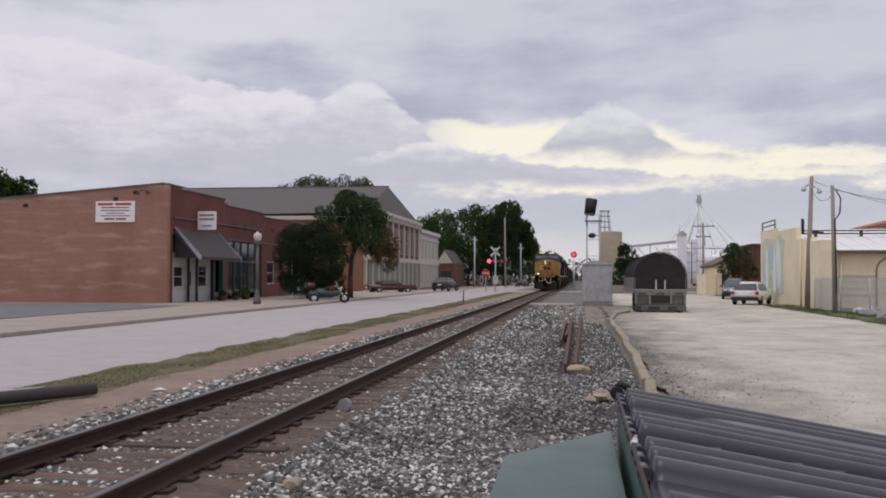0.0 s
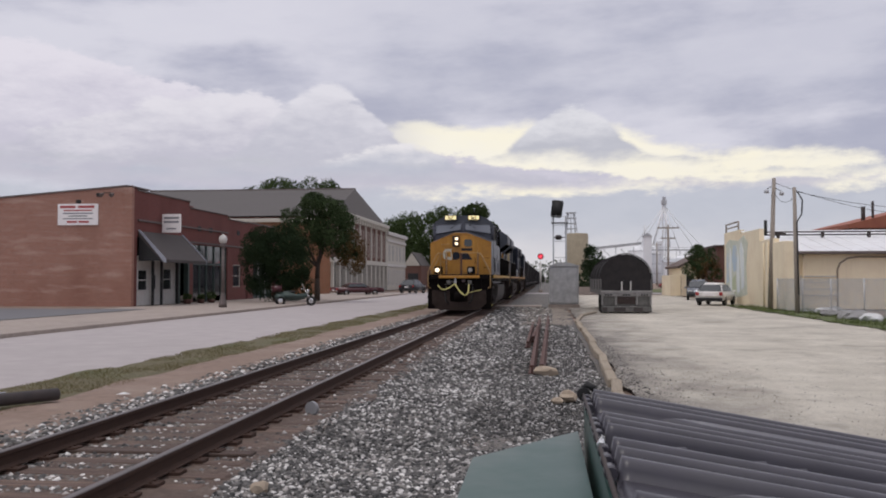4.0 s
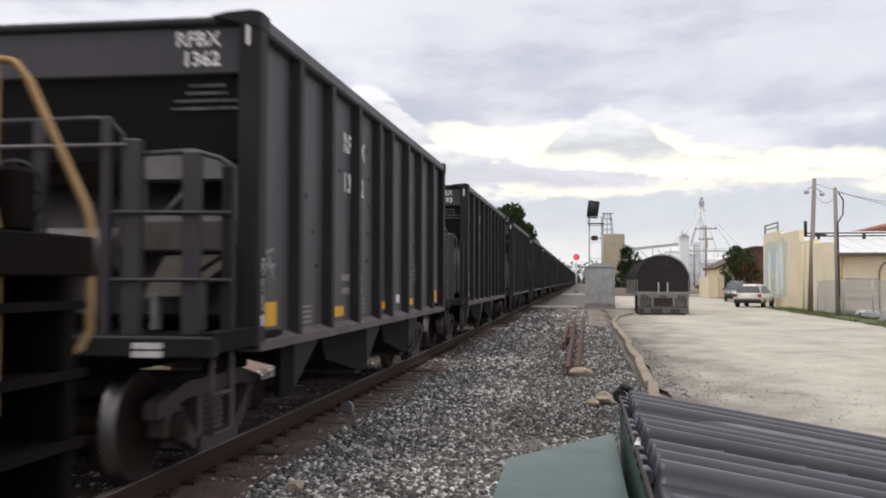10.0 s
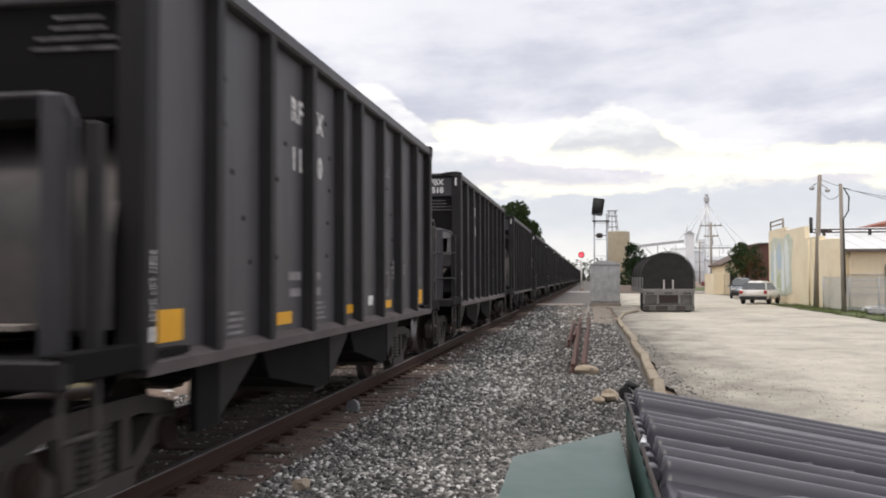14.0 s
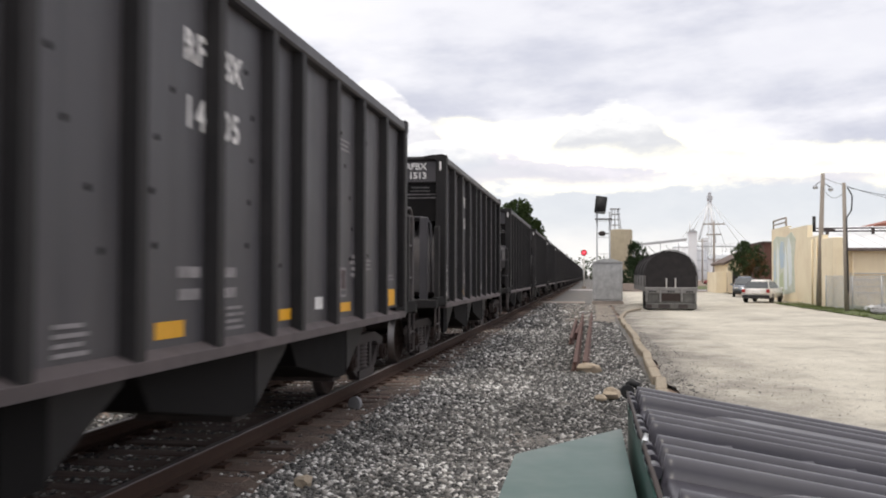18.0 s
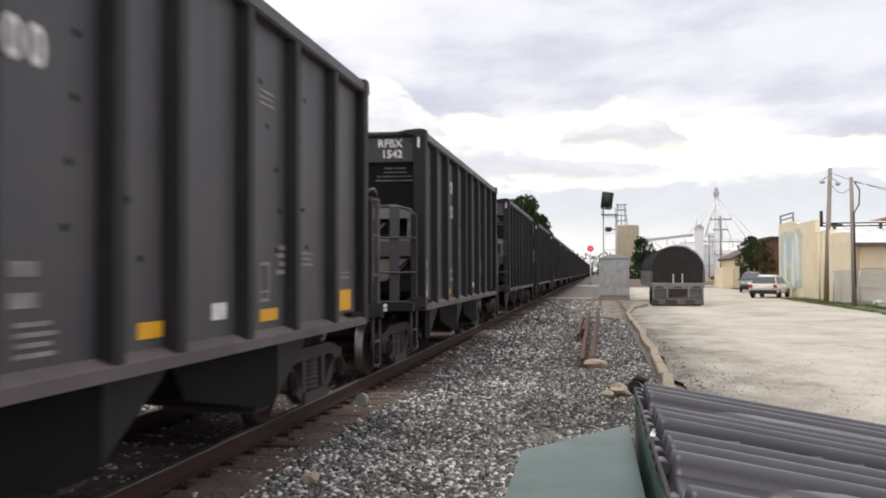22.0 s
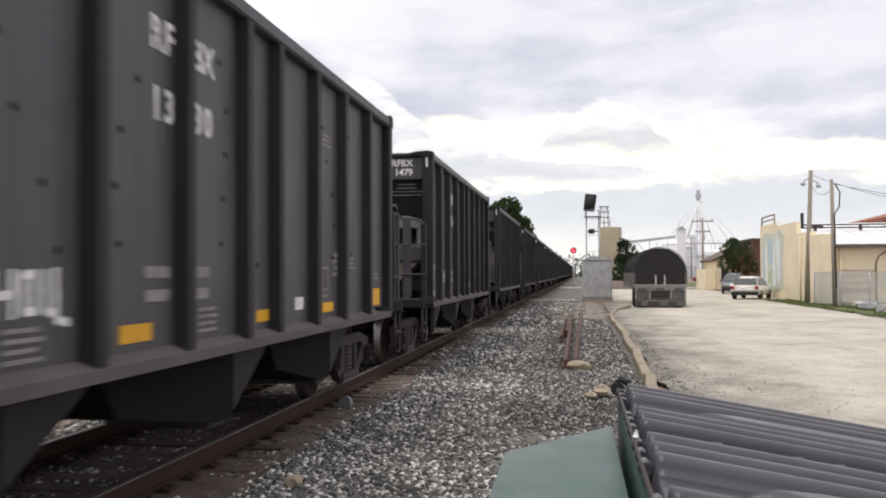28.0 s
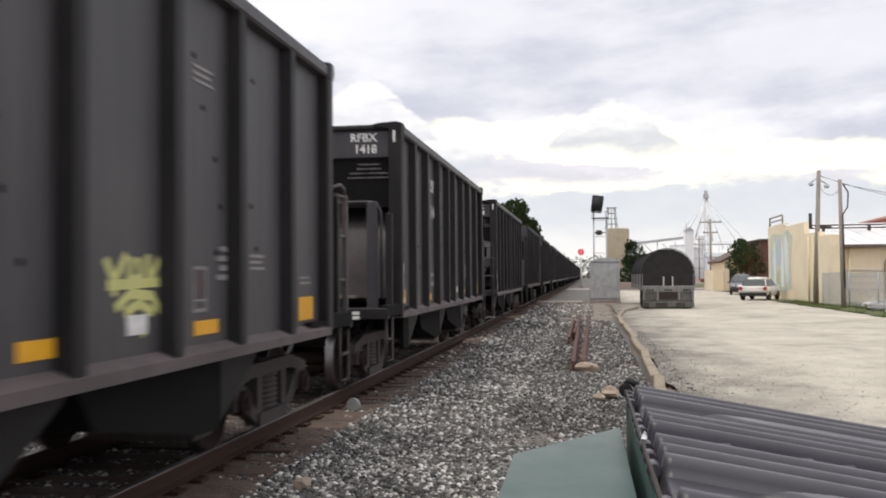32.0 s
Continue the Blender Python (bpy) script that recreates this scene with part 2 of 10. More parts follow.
def yard_mat():
    """Compacted pale gravel: long wheel lanes, grey damp patches, specks of stone."""
    m = bpy.data.materials.new("gravel_lot")
    m.use_nodes = True
    n, l = m.node_tree.nodes, m.node_tree.links
    b = n["Principled BSDF"]
    b.inputs["Roughness"].default_value = 0.95
    geo = n.new("ShaderNodeNewGeometry")

    def fac(scale, lo, hi, amount, stretch=(1, 1, 1), detail=7.0):
        mp = n.new("ShaderNodeMapping")
        mp.inputs["Scale"].default_value = stretch
        l.new(geo.outputs["Position"], mp.inputs[0])
        t = n.new("ShaderNodeTexNoise")
        t.inputs["Scale"].default_value, t.inputs["Detail"].default_value, t.inputs["Roughness"].default_value = scale, detail, 0.62
        l.new(mp.outputs[0], t.inputs["Vector"])
        r = n.new("ShaderNodeMapRange")
        r.inputs[1].default_value, r.inputs[2].default_value, r.inputs[4].default_value = lo, hi, amount
        l.new(t.outputs[0], r.inputs[0])
        return r.outputs[0], t.outputs[0]

    def over(f, c, colour):
        x = n.new("ShaderNodeMix")
        x.data_type = "RGBA"
        l.new(f, x.inputs[0])
        if isinstance(c, tuple):
            x.inputs[6].default_value = (*c, 1)
        else:
            l.new(c, x.inputs[6])
        x.inputs[7].default_value = (*colour, 1)
        return x.outputs[2]

    col = over(fac(1.3, 0.35, 0.65, 1.0)[0], (0.54, 0.50, 0.42), (0.46, 0.42, 0.355))
    col = over(fac(0.7, 0.48, 0.64, 0.7, (0.8, 0.5, 1.0))[0], col, (0.63, 0.585, 0.50))
    col = over(fac(0.42, 0.50, 0.64, 0.55, (0.8, 0.7, 1.0), 9.0)[0], col, (0.36, 0.325, 0.275))
    col = over(fac(0.6, 0.53, 0.66, 0.75, (0.6, 0.6, 1.0), 9.0)[0], col, (0.27, 0.24, 0.20))
    col = over(fac(3.1, 0.56, 0.72, 0.6, (1.0, 0.6, 1.0))[0], col, (0.29, 0.265, 0.23))
    # dark crusher fines and dirt spilled over from the ballast along the timber
    sep = n.new("ShaderNodeSeparateXYZ")
    l.new(geo.outputs["Position"], sep.inputs[0])
    wob = fac(0.75, 0.30, 0.70, 2.4, (1.0, 0.55, 1.0), 9.0)[0]
    away = n.new("ShaderNodeMath")
    away.operation = "SUBTRACT"
    l.new(sep.outputs[0], away.inputs[0])
    l.new(wob, away.inputs[1])
    spill = n.new("ShaderNodeMapRange")
    spill.inputs[1].default_value, spill.inputs[2].default_value, spill.inputs[3].default_value, spill.inputs[4].default_value = 0.1, 2.2, 0.9, 0.0
    l.new(away.outputs[0], spill.inputs[0])
    col = over(spill.outputs[0], col, (0.145, 0.128, 0.112))
    col = over(fac(19.0, 0.58, 0.70, 0.7)[0], col, (0.66, 0.64, 0.60))
    f, grit = fac(34.0, 0.56, 0.70, 0.65, detail=4.0)
    col = over(f, col, (0.19, 0.18, 0.165))
    l.new(col, b.inputs["Base Color"])
    bp = n.new("ShaderNodeBump")
    bp.inputs["Strength"].default_value, bp.inputs["Distance"].default_value = 0.9, 0.03
    l.new(grit, bp.inputs["Height"])
    l.new(bp.outputs[0], b.inputs["Normal"])
    return m


M = {}
M["ballast_bed"] = mat("ballast_bed", (0.20, 0.193, 0.187), (0.070, 0.066, 0.062), 0.95, scale=17, spread=0.35, c3=(0.22, 0.17, 0.135), scale3=0.35, amount3=0.6, bump=1.0, bump_scale=22, bump_dist=0.05, coord="World")
M["stone"] = mat("stone", (0.45, 0.44, 0.43), (0.27, 0.26, 0.255), 0.9, scale=30, vary=0.5)
M["gravel_lot"] = yard_mat()
M["road"] = mat("road", (0.41, 0.368, 0.362), (0.34, 0.306, 0.302), 0.9, scale=1.4, detail=9, c3=(0.33, 0.30, 0.29), scale3=0.15, amount3=0.5, bump=0.25, bump_scale=40, coord="World")
M["lot"] = mat("lot", (0.11, 0.11, 0.12), (0.16, 0.155, 0.16), 0.9, scale=1.2, detail=8, bump=0.3, bump_scale=35, coord="World")
M["concrete"] = mat("concrete", (0.36, 0.30, 0.26), (0.28, 0.235, 0.205), 0.9, scale=3, detail=8, c3=(0.22, 0.185, 0.165), scale3=0.5, amount3=0.5, bump=0.3, bump_scale=30, coord="World")
M["earth"] = mat("earth", (0.26, 0.180, 0.138), (0.17, 0.120, 0.094), 0.95, scale=5, detail=8, c3=(0.32, 0.25, 0.205), scale3=0.5, amount3=0.6, bump=0.6, bump_scale=25, bump_dist=0.03, coord="World")
M["yard_dirt"] = mat("yard_dirt", (0.30, 0.245, 0.195), (0.165, 0.145, 0.125), 0.95, scale=3, detail=9, c3=(0.115, 0.105, 0.098), scale3=0.9, amount3=0.7, bump=0.7, bump_scale=25, bump_dist=0.03, coord="World")
M["earth_dark"] = mat("earth_dark", (0.135, 0.092, 0.072), (0.070, 0.048, 0.040), 0.95, scale=12, detail=8, c3=(0.20, 0.155, 0.125), scale3=1.6, amount3=0.6, bump=0.9, bump_scale=30, bump_dist=0.04, coord="World")
M["grass_ground"] = mat("grass_ground", (0.150, 0.122, 0.068), (0.095, 0.086, 0.042), 0.95, scale=6, detail=9, c3=(0.085, 0.10, 0.034), scale3=0.5, amount3=0.6, bump=0.8, bump_scale=40, bump_dist=0.04, coord="World")
M["green_ground"] = mat("green_ground", (0.085, 0.115, 0.036), (0.115, 0.130, 0.050), 0.95, scale=4, detail=9, c3=(0.16, 0.14, 0.075), scale3=0.6, amount3=0.4, bump=0.8, bump_scale=40, bump_dist=0.04, coord="World")
M["grass_green"] = mat("grass_green", (0.085, 0.125, 0.034), (0.135, 0.150, 0.055), 0.9, scale=1.5, vary=0.2, bump=0, coord="World", spec=0.1)
M["grass"] = mat("grass", (0.115, 0.108, 0.045), (0.190, 0.150, 0.080), 0.9, scale=1.5, vary=0.2, bump=0, coord="World", spec=0.1)
M["rail"] = mat("rail", (0.040, 0.023, 0.018), (0.065, 0.038, 0.028), 0.85, scale=14, bump=0.3, coord="World", spec=0.2)
M["rail_top"] = mat("rail_top", (0.16, 0.14, 0.135), (0.10, 0.085, 0.08), 0.45, metal=0.6, scale=10, bump=0.03, coord="World", stretch=(1, 0.1, 1))
M["tie"] = mat("tie", (0.125, 0.080, 0.062), (0.060, 0.039, 0.031), 0.95, scale=9, stretch=(0.5, 6, 6), c3=(0.22, 0.165, 0.135), scale3=1.5, amount3=0.5, bump=0.7, bump_scale=20, vary=0.3)
M["timber"] = mat("timber", (0.35, 0.29, 0.215), (0.235, 0.195, 0.15), 0.9, scale=8, stretch=(6, 0.5, 6), c3=(0.22, 0.17, 0.12), scale3=1.0, amount3=0.5, bump=0.5, vary=0.1)
M["old_rail"] = mat("old_rail", (0.115, 0.055, 0.042), (0.07, 0.036, 0.030), 0.85, metal=0.1, scale=8, bump=0.3)
M["sandstone"] = mat("sandstone", (0.42, 0.34, 0.25), (0.32, 0.26, 0.20), 0.95, scale=7, bump=0.6, vary=0.15)
# train
M["hopper"] = mat("hopper", (0.046, 0.044, 0.050), (0.064, 0.060, 0.067), 0.5, scale=1.1, detail=8, c3=(0.092, 0.083, 0.083), scale3=0.7, amount3=0.4, streak=0.45, vary=0.10, bump=0.10, bump_scale=2.5, bump_dist=0.04, spec=0.4)
M["brake_grey"] = mat("brake_grey", (0.24, 0.23, 0.235), (0.15, 0.143, 0.146), 0.65, scale=3, detail=7, c3=(0.06, 0.055, 0.055), scale3=1.5, amount3=0.5, vary=0.2, bump=0.1)
M["brake_tan"] = mat("brake_tan", (0.23, 0.20, 0.175), (0.15, 0.125, 0.11), 0.8, scale=4, detail=7, vary=0.2, bump=0.15)
M["faded_red"] = mat("faded_red", (0.085, 0.052, 0.056), (0.062, 0.046, 0.05), 0.7, scale=6, bump=0)
# body colour darkened for the posts: dirt, and shade put into it
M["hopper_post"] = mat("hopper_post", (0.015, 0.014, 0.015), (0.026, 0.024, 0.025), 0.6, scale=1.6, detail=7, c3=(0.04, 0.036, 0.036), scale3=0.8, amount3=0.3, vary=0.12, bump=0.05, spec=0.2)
M["rail_grey"] = mat("rail_grey", (0.14, 0.135, 0.13), (0.08, 0.075, 0.07), 0.5, scale=5)
M["logo_yellow"] = mat("logo_yellow", (0.42, 0.30, 0.055), (0.34, 0.24, 0.05), 0.6, scale=1.8, detail=7, c3=(0.16, 0.12, 0.06), scale3=0.9, amount3=0.5, streak=0.4, spec=0.3)
# near black: shade under the cars and in recesses is put into the colour
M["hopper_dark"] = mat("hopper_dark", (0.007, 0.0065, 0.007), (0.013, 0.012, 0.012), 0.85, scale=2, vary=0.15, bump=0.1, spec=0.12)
M["sill_brown"] = mat("sill_brown", (0.125, 0.098, 0.100), (0.080, 0.064, 0.066), 0.75, scale=2.2, detail=8, c3=(0.05, 0.042, 0.042), scale3=0.9, amount3=0.5, vary=0.2, bump=0.15)
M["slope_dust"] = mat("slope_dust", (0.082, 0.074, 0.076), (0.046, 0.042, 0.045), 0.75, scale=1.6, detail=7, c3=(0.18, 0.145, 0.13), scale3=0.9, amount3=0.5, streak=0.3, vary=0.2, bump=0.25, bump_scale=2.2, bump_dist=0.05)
M["truck_iron"] = mat("truck_iron", (0.030, 0.024, 0.024), (0.064, 0.050, 0.047), 0.8, scale=4, detail=7, vary=0.15, bump=0.2)
M["wheel_iron"] = mat("wheel_iron", (0.024, 0.016, 0.014), (0.042, 0.029, 0.025), 0.85, scale=6, spec=0.12)
M["tread"] = mat("tread", (0.22, 0.21, 0.21), (0.11, 0.10, 0.10), 0.42, metal=1.0, scale=8, bump=0.02)
M["coal"] = mat("coal", (0.03, 0.03, 0.032), (0.05, 0.048, 0.047), 0.9, scale=5, bump=1.0, bump_scale=6, bump_dist=0.1)
M["white_paint"] = mat("white_paint", (0.82, 0.80, 0.79), (0.58, 0.565, 0.56), 0.7, scale=9, spread=0.3, bump=0)
M["worn_stencil"] = mat("worn_stencil", (0.15, 0.14, 0.145), (0.045, 0.042, 0.044), 0.8, scale=9, spread=0.3, bump=0)
M["faint_paint"] = mat("faint_paint", (0.30, 0.28, 0.285), (0.15, 0.14, 0.145), 0.75, scale=7, spread=0.4, bump=0)
M["yellow_mark"] = mat("yellow_mark", (0.80, 0.40, 0.012), (0.68, 0.33, 0.012), 0.55, scale=5, vary=0.08, bump=0)
M["graffiti_faded"] = mat("graffiti_faded", (0.17, 0.15, 0.075), (0.09, 0.085, 0.055), 0.7, scale=6, bump=0)
M["graffiti_teal"] = mat("graffiti_teal", (0.20, 0.30, 0.31), (0.12, 0.17, 0.18), 0.7, scale=6, bump=0)
M["graffiti_yellow"] = mat("graffiti_yellow", (0.62, 0.60, 0.22), (0.50, 0.50, 0.20), 0.7, scale=6, bump=0)
M["loco_grey"] = mat("loco_grey", (0.122, 0.128, 0.158), (0.092, 0.098, 0.123), 0.38, scale=1.6, detail=7, c3=(0.08, 0.077, 0.082), scale3=0.8, amount3=0.35, streak=0.4, bump=0.03, bump_scale=2)
M["loco_blue"] = mat("loco_blue", (0.030, 0.036, 0.074), (0.018, 0.022, 0.047), 0.42, scale=1.8, detail=7, c3=(0.050, 0.050, 0.066), scale3=1.3, amount3=0.5, streak=0.6, bump=0.03, bump_scale=2, spec=0.3)
# lead cab: the sky's sheen on blue-grey paint is mixed into this colour
M["cab_sheen"] = mat("cab_sheen", (0.066, 0.071, 0.098), (0.046, 0.050, 0.072), 0.34, scale=1.6, detail=7, c3=(0.045, 0.043, 0.050), scale3=1.1, amount3=0.5, streak=0.5, bump=0.03, bump_scale=2)
M["loco_dirty"] = mat("loco_dirty", (0.029, 0.032, 0.052), (0.017, 0.019, 0.031), 0.5, scale=1.5, detail=8, c3=(0.052, 0.046, 0.044), scale3=0.9, amount3=0.6, streak=0.7, bump=0.03, bump_scale=2, spec=0.3)
# dusty truck frames, lightened because light falls on their flat plates
M["truck_dust_lit"] = mat("truck_dust_lit", (0.088, 0.066, 0.060), (0.048, 0.035, 0.031), 0.85, scale=2.4, detail=8, c3=(0.028, 0.020, 0.018), scale3=0.8, amount3=0.5, bump=0.2, spec=0.2)
M["loco_navy"] = mat("loco_navy", (0.010, 0.012, 0.020), (0.015, 0.018, 0.027), 0.6, scale=2.5, c3=(0.024, 0.025, 0.03), amount3=0.4, bump=0.05, spec=0.2)
M["loco_roof"] = mat("loco_roof", (0.058, 0.066, 0.084), (0.040, 0.046, 0.060), 0.45, scale=2, detail=7, c3=(0.018, 0.018, 0.019), amount3=0.5, bump=0.05)
M["loco_yellow"] = mat("loco_yellow", (0.47, 0.225, 0.028), (0.39, 0.18, 0.024), 0.42, scale=1.8, detail=7, c3=(0.20, 0.09, 0.025), scale3=0.9, amount3=0.45, streak=0.35, bump=0.04)
M["stripe_yellow"] = mat("stripe_yellow", (0.50, 0.235, 0.018), (0.35, 0.15, 0.02), 0.5, scale=2.2, c3=(0.20, 0.09, 0.03), scale3=0.7, amount3=0.6, bump=0.05)
M["stripe_bright"] = mat("stripe_bright", (0.62, 0.35, 0.02), (0.48, 0.25, 0.02), 0.45, scale=2.2, c3=(0.26, 0.12, 0.03), scale3=0.9, amount3=0.7, bump=0.05)
M["handrail_yellow"] = mat("handrail_yellow", (0.48, 0.31, 0.13), (0.30, 0.18, 0.08), 0.6, scale=5)
M["loco_black"] = mat("loco_black", (0.007, 0.006, 0.006), (0.014, 0.011, 0.010), 0.8, scale=4, bump=0.1, spec=0.04)
M["plough"] = mat("plough", (0.046, 0.034, 0.029), (0.024, 0.017, 0.015), 0.8, scale=2.4, detail=8, c3=(0.045, 0.034, 0.029), scale3=0.8, amount3=0.5, bump=0.2, spec=0.1)
M["cab_front"] = mat("cab_front", (0.105, 0.112, 0.138), (0.080, 0.086, 0.108), 0.5, scale=2, detail=7, c3=(0.04, 0.04, 0.045), amount3=0.5, bump=0.05, spec=0.3)
M["loco_under"] = mat("loco_under", (0.036, 0.025, 0.022), (0.016, 0.011, 0.010), 0.85, scale=2.4, detail=8, c3=(0.080, 0.058, 0.051), scale3=0.8, amount3=0.5, bump=0.2, spec=0.3)
M["tank_grey"] = mat("tank_grey", (0.062, 0.043, 0.038), (0.038, 0.027, 0.024), 0.7, scale=1.5, detail=8, c3=(0.025, 0.019, 0.018), scale3=0.6, amount3=0.6, streak=0.3, spec=0.25)
M["tank_pale"] = mat("tank_pale", (0.105, 0.095, 0.092), (0.07, 0.06, 0.056), 0.7, scale=1.5, detail=8, c3=(0.045, 0.036, 0.032), scale3=0.7, amount3=0.6, streak=0.4, spec=0.25)
M["door_grey"] = mat("door_grey", (0.10, 0.105, 0.125), (0.075, 0.08, 0.10), 0.5, scale=3, streak=0.3)
M["grille"] = mat("grille", (0.005, 0.005, 0.0055), (0.009, 0.009, 0.009), 0.9, scale=10, spec=0.05)
M["pale_logo"] = mat("pale_logo", (0.52, 0.50, 0.42), (0.42, 0.39, 0.30), 0.6, scale=6)
M["hose_yellow"] = mat("hose_yellow", (0.62, 0.56, 0.20), (0.50, 0.45, 0.16), 0.6, scale=8)
M["board_cream"] = glow("board_cream", (0.95, 0.82, 0.42), 0.75)
M["headlight_on"] = glow("headlight_on", (1.0, 0.80, 0.54), 1.8)
M["red_light"] = glow("red_light", (1.0, 0.06, 0.09), 3.0)
M["red_ring"] = glow("red_ring", (0.8, 0.05, 0.09), 0.45)
M["lens"] = glass("lens", (0.35, 0.33, 0.30), 0.1)
# pale tint stands for the sky reflected in the windscreens
M["screen_glass"] = glass("screen_glass", (0.17, 0.185, 0.215), 0.06)
M["cab_glass"] = glass("cab_glass", (0.05, 0.065, 0.085), 0.06)
M["pane"] = glass("pane", (0.03, 0.034, 0.038), 0.07)
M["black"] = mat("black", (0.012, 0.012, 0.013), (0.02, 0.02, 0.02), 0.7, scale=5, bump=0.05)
M["chrome"] = mat("chrome", (0.7, 0.7, 0.7), (0.6, 0.6, 0.6), 0.2, metal=1.0, scale=8, bump=0)
# street
M["brick_side"] = brick_mat("brick_side", (0.39, 0.175, 0.122), (0.31, 0.135, 0.098), (0.39, 0.27, 0.22), pale=(0.54, 0.38, 0.31))
M["brick_front"] = brick_mat("brick_front", (0.20, 0.055, 0.045), (0.15, 0.042, 0.036), (0.16, 0.07, 0.06))
M["brick_orange"] = brick_mat("brick_orange", (0.30, 0.125, 0.06), (0.24, 0.10, 0.052), (0.24, 0.15, 0.105))
M["brick_dark"] = brick_mat("brick_dark", (0.17, 0.075, 0.055), (0.13, 0.06, 0.05), (0.15, 0.09, 0.07))
M["coping"] = mat("coping", (0.16, 0.13, 0.12), (0.11, 0.09, 0.085), 0.8, scale=3)
M["awning"] = mat("awning", (0.075, 0.062, 0.060), (0.055, 0.047, 0.046), 0.85, scale=5, stretch=(1, 4, 1), bump=0.3)
M["shop_white"] = mat("shop_white", (0.62, 0.60, 0.57), (0.50, 0.48, 0.46), 0.7, scale=4, streak=0.25)
M["shop_green"] = mat("shop_green", (0.055, 0.085, 0.075), (0.04, 0.06, 0.055), 0.6, scale=4)
M["cream_paint"] = mat("cream_paint", (0.58, 0.55, 0.48), (0.46, 0.43, 0.38), 0.75, scale=3, streak=0.3)
M["grey_paint"] = mat("grey_paint", (0.34, 0.36, 0.41), (0.27, 0.285, 0.33), 0.75, scale=3, streak=0.3)
M["shingle"] = mat("shingle", (0.105, 0.093, 0.088), (0.078, 0.070, 0.067), 0.95, scale=5, detail=8, stretch=(1, 1, 5), bump=0.4, coord="World")
M["sign_white"] = mat("sign_white", (0.90, 0.86, 0.85), (0.82, 0.78, 0.77), 0.6, scale=4, bump=0)
M["sign_red"] = mat("sign_red", (0.45, 0.06, 0.06), (0.38, 0.06, 0.06), 0.6, scale=4, bump=0)
M["sign_grey"] = mat("sign_grey", (0.22, 0.22, 0.23), (0.28, 0.28, 0.29), 0.6, scale=4, bump=0)
M["tan_wall"] = mat("tan_wall", (0.90, 0.79, 0.58), (0.85, 0.73, 0.53), 0.9, scale=1.2, detail=8, c3=(0.72, 0.58, 0.40), scale3=0.5, amount3=0.5, streak=0.12, coord="World", bump=0.15, bump_scale=12)
M["metal_roof"] = mat("metal_roof", (0.80, 0.80, 0.80), (0.72, 0.72, 0.725), 0.5, metal=0.1, scale=2, detail=7, c3=(0.62, 0.60, 0.58), scale3=0.5, amount3=0.4, coord="World")
M["brown_roof"] = mat("brown_roof", (0.15, 0.105, 0.085), (0.10, 0.075, 0.065), 0.85, scale=1.5, detail=7, coord="World")
M["rust_roof"] = mat("rust_roof", (0.34, 0.12, 0.07), (0.26, 0.09, 0.06), 0.8, scale=1.5, coord="World")
M["mural_blue"] = mat("mural_blue", (0.38, 0.52, 0.66), (0.55, 0.62, 0.62), 0.8, scale=1.6, detail=5, c3=(0.62, 0.60, 0.50), scale3=1.1, amount3=0.9)
M["mural_white"] = mat("mural_white", (0.84, 0.84, 0.80), (0.66, 0.74, 0.74), 0.8, scale=2.2, detail=5)
M["mural_green"] = mat("mural_green", (0.42, 0.50, 0.30), (0.55, 0.56, 0.40), 0.8, scale=2.2, detail=5)
M["mural_pale"] = mat("mural_pale", (0.70, 0.70, 0.62), (0.50, 0.55, 0.42), 0.8, scale=1.8, detail=5)
M["wood_pole"] = mat("wood_pole", (0.36, 0.315, 0.27), (0.24, 0.205, 0.175), 0.9, scale=6, stretch=(6, 6, 0.4), bump=0.4)
M["steel_pale"] = mat("steel_pale", (0.52, 0.53, 0.55), (0.42, 0.43, 0.45), 0.5, metal=0.3, scale=3, streak=0.2)
M["cabinet"] = mat("cabinet", (0.52, 0.52, 0.52), (0.36, 0.36, 0.36), 0.5, metal=0.1, scale=2.6, detail=8, spread=0.3, streak=0.25, bump=0.05)
M["silo_tan"] = mat("silo_tan", (0.36, 0.31, 0.22), (0.30, 0.255, 0.185), 0.9, scale=1.0, detail=7, streak=0.35)
M["elevator_white"] = mat("elevator_white", (0.86, 0.87, 0.88), (0.78, 0.79, 0.81), 0.7, scale=0.4, detail=6, streak=0.2)
M["tarp"] = mat("tarp", (0.026, 0.024, 0.025), (0.042, 0.038, 0.038), 0.85, spec=0.12, scale=3, bump=0.3, bump_scale=5, bump_dist=0.03)
M["trailer_grey"] = mat("trailer_grey", (0.17, 0.165, 0.155), (0.10, 0.096, 0.09), 0.85, scale=5, detail=7, streak=0.5, c3=(0.03, 0.028, 0.026), spec=0.2, scale3=1.2, amount3=0.4)
M["trailer_alu"] = mat("trailer_alu", (0.30, 0.29, 0.28), (0.19, 0.18, 0.175), 0.5, metal=0.6, scale=3, streak=0.3)
M["tyre"] = mat("tyre", (0.02, 0.02, 0.02), (0.03, 0.029, 0.028), 0.9, scale=8)
M["car_silver"] = mat("car_silver", (0.80, 0.77, 0.74), (0.76, 0.73, 0.70), 0.3, metal=0.1, scale=2, bump=0)
M["car_grey"] = mat("car_grey", (0.20, 0.21, 0.23), (0.17, 0.18, 0.20), 0.25, metal=0.5, scale=2, bump=0)
M["car_maroon"] = mat("car_maroon", (0.085, 0.025, 0.03), (0.065, 0.02, 0.025), 0.3, scale=2, bump=0)
M["car_dark"] = mat("car_dark", (0.025, 0.026, 0.03), (0.018, 0.018, 0.02), 0.3, scale=2, bump=0)
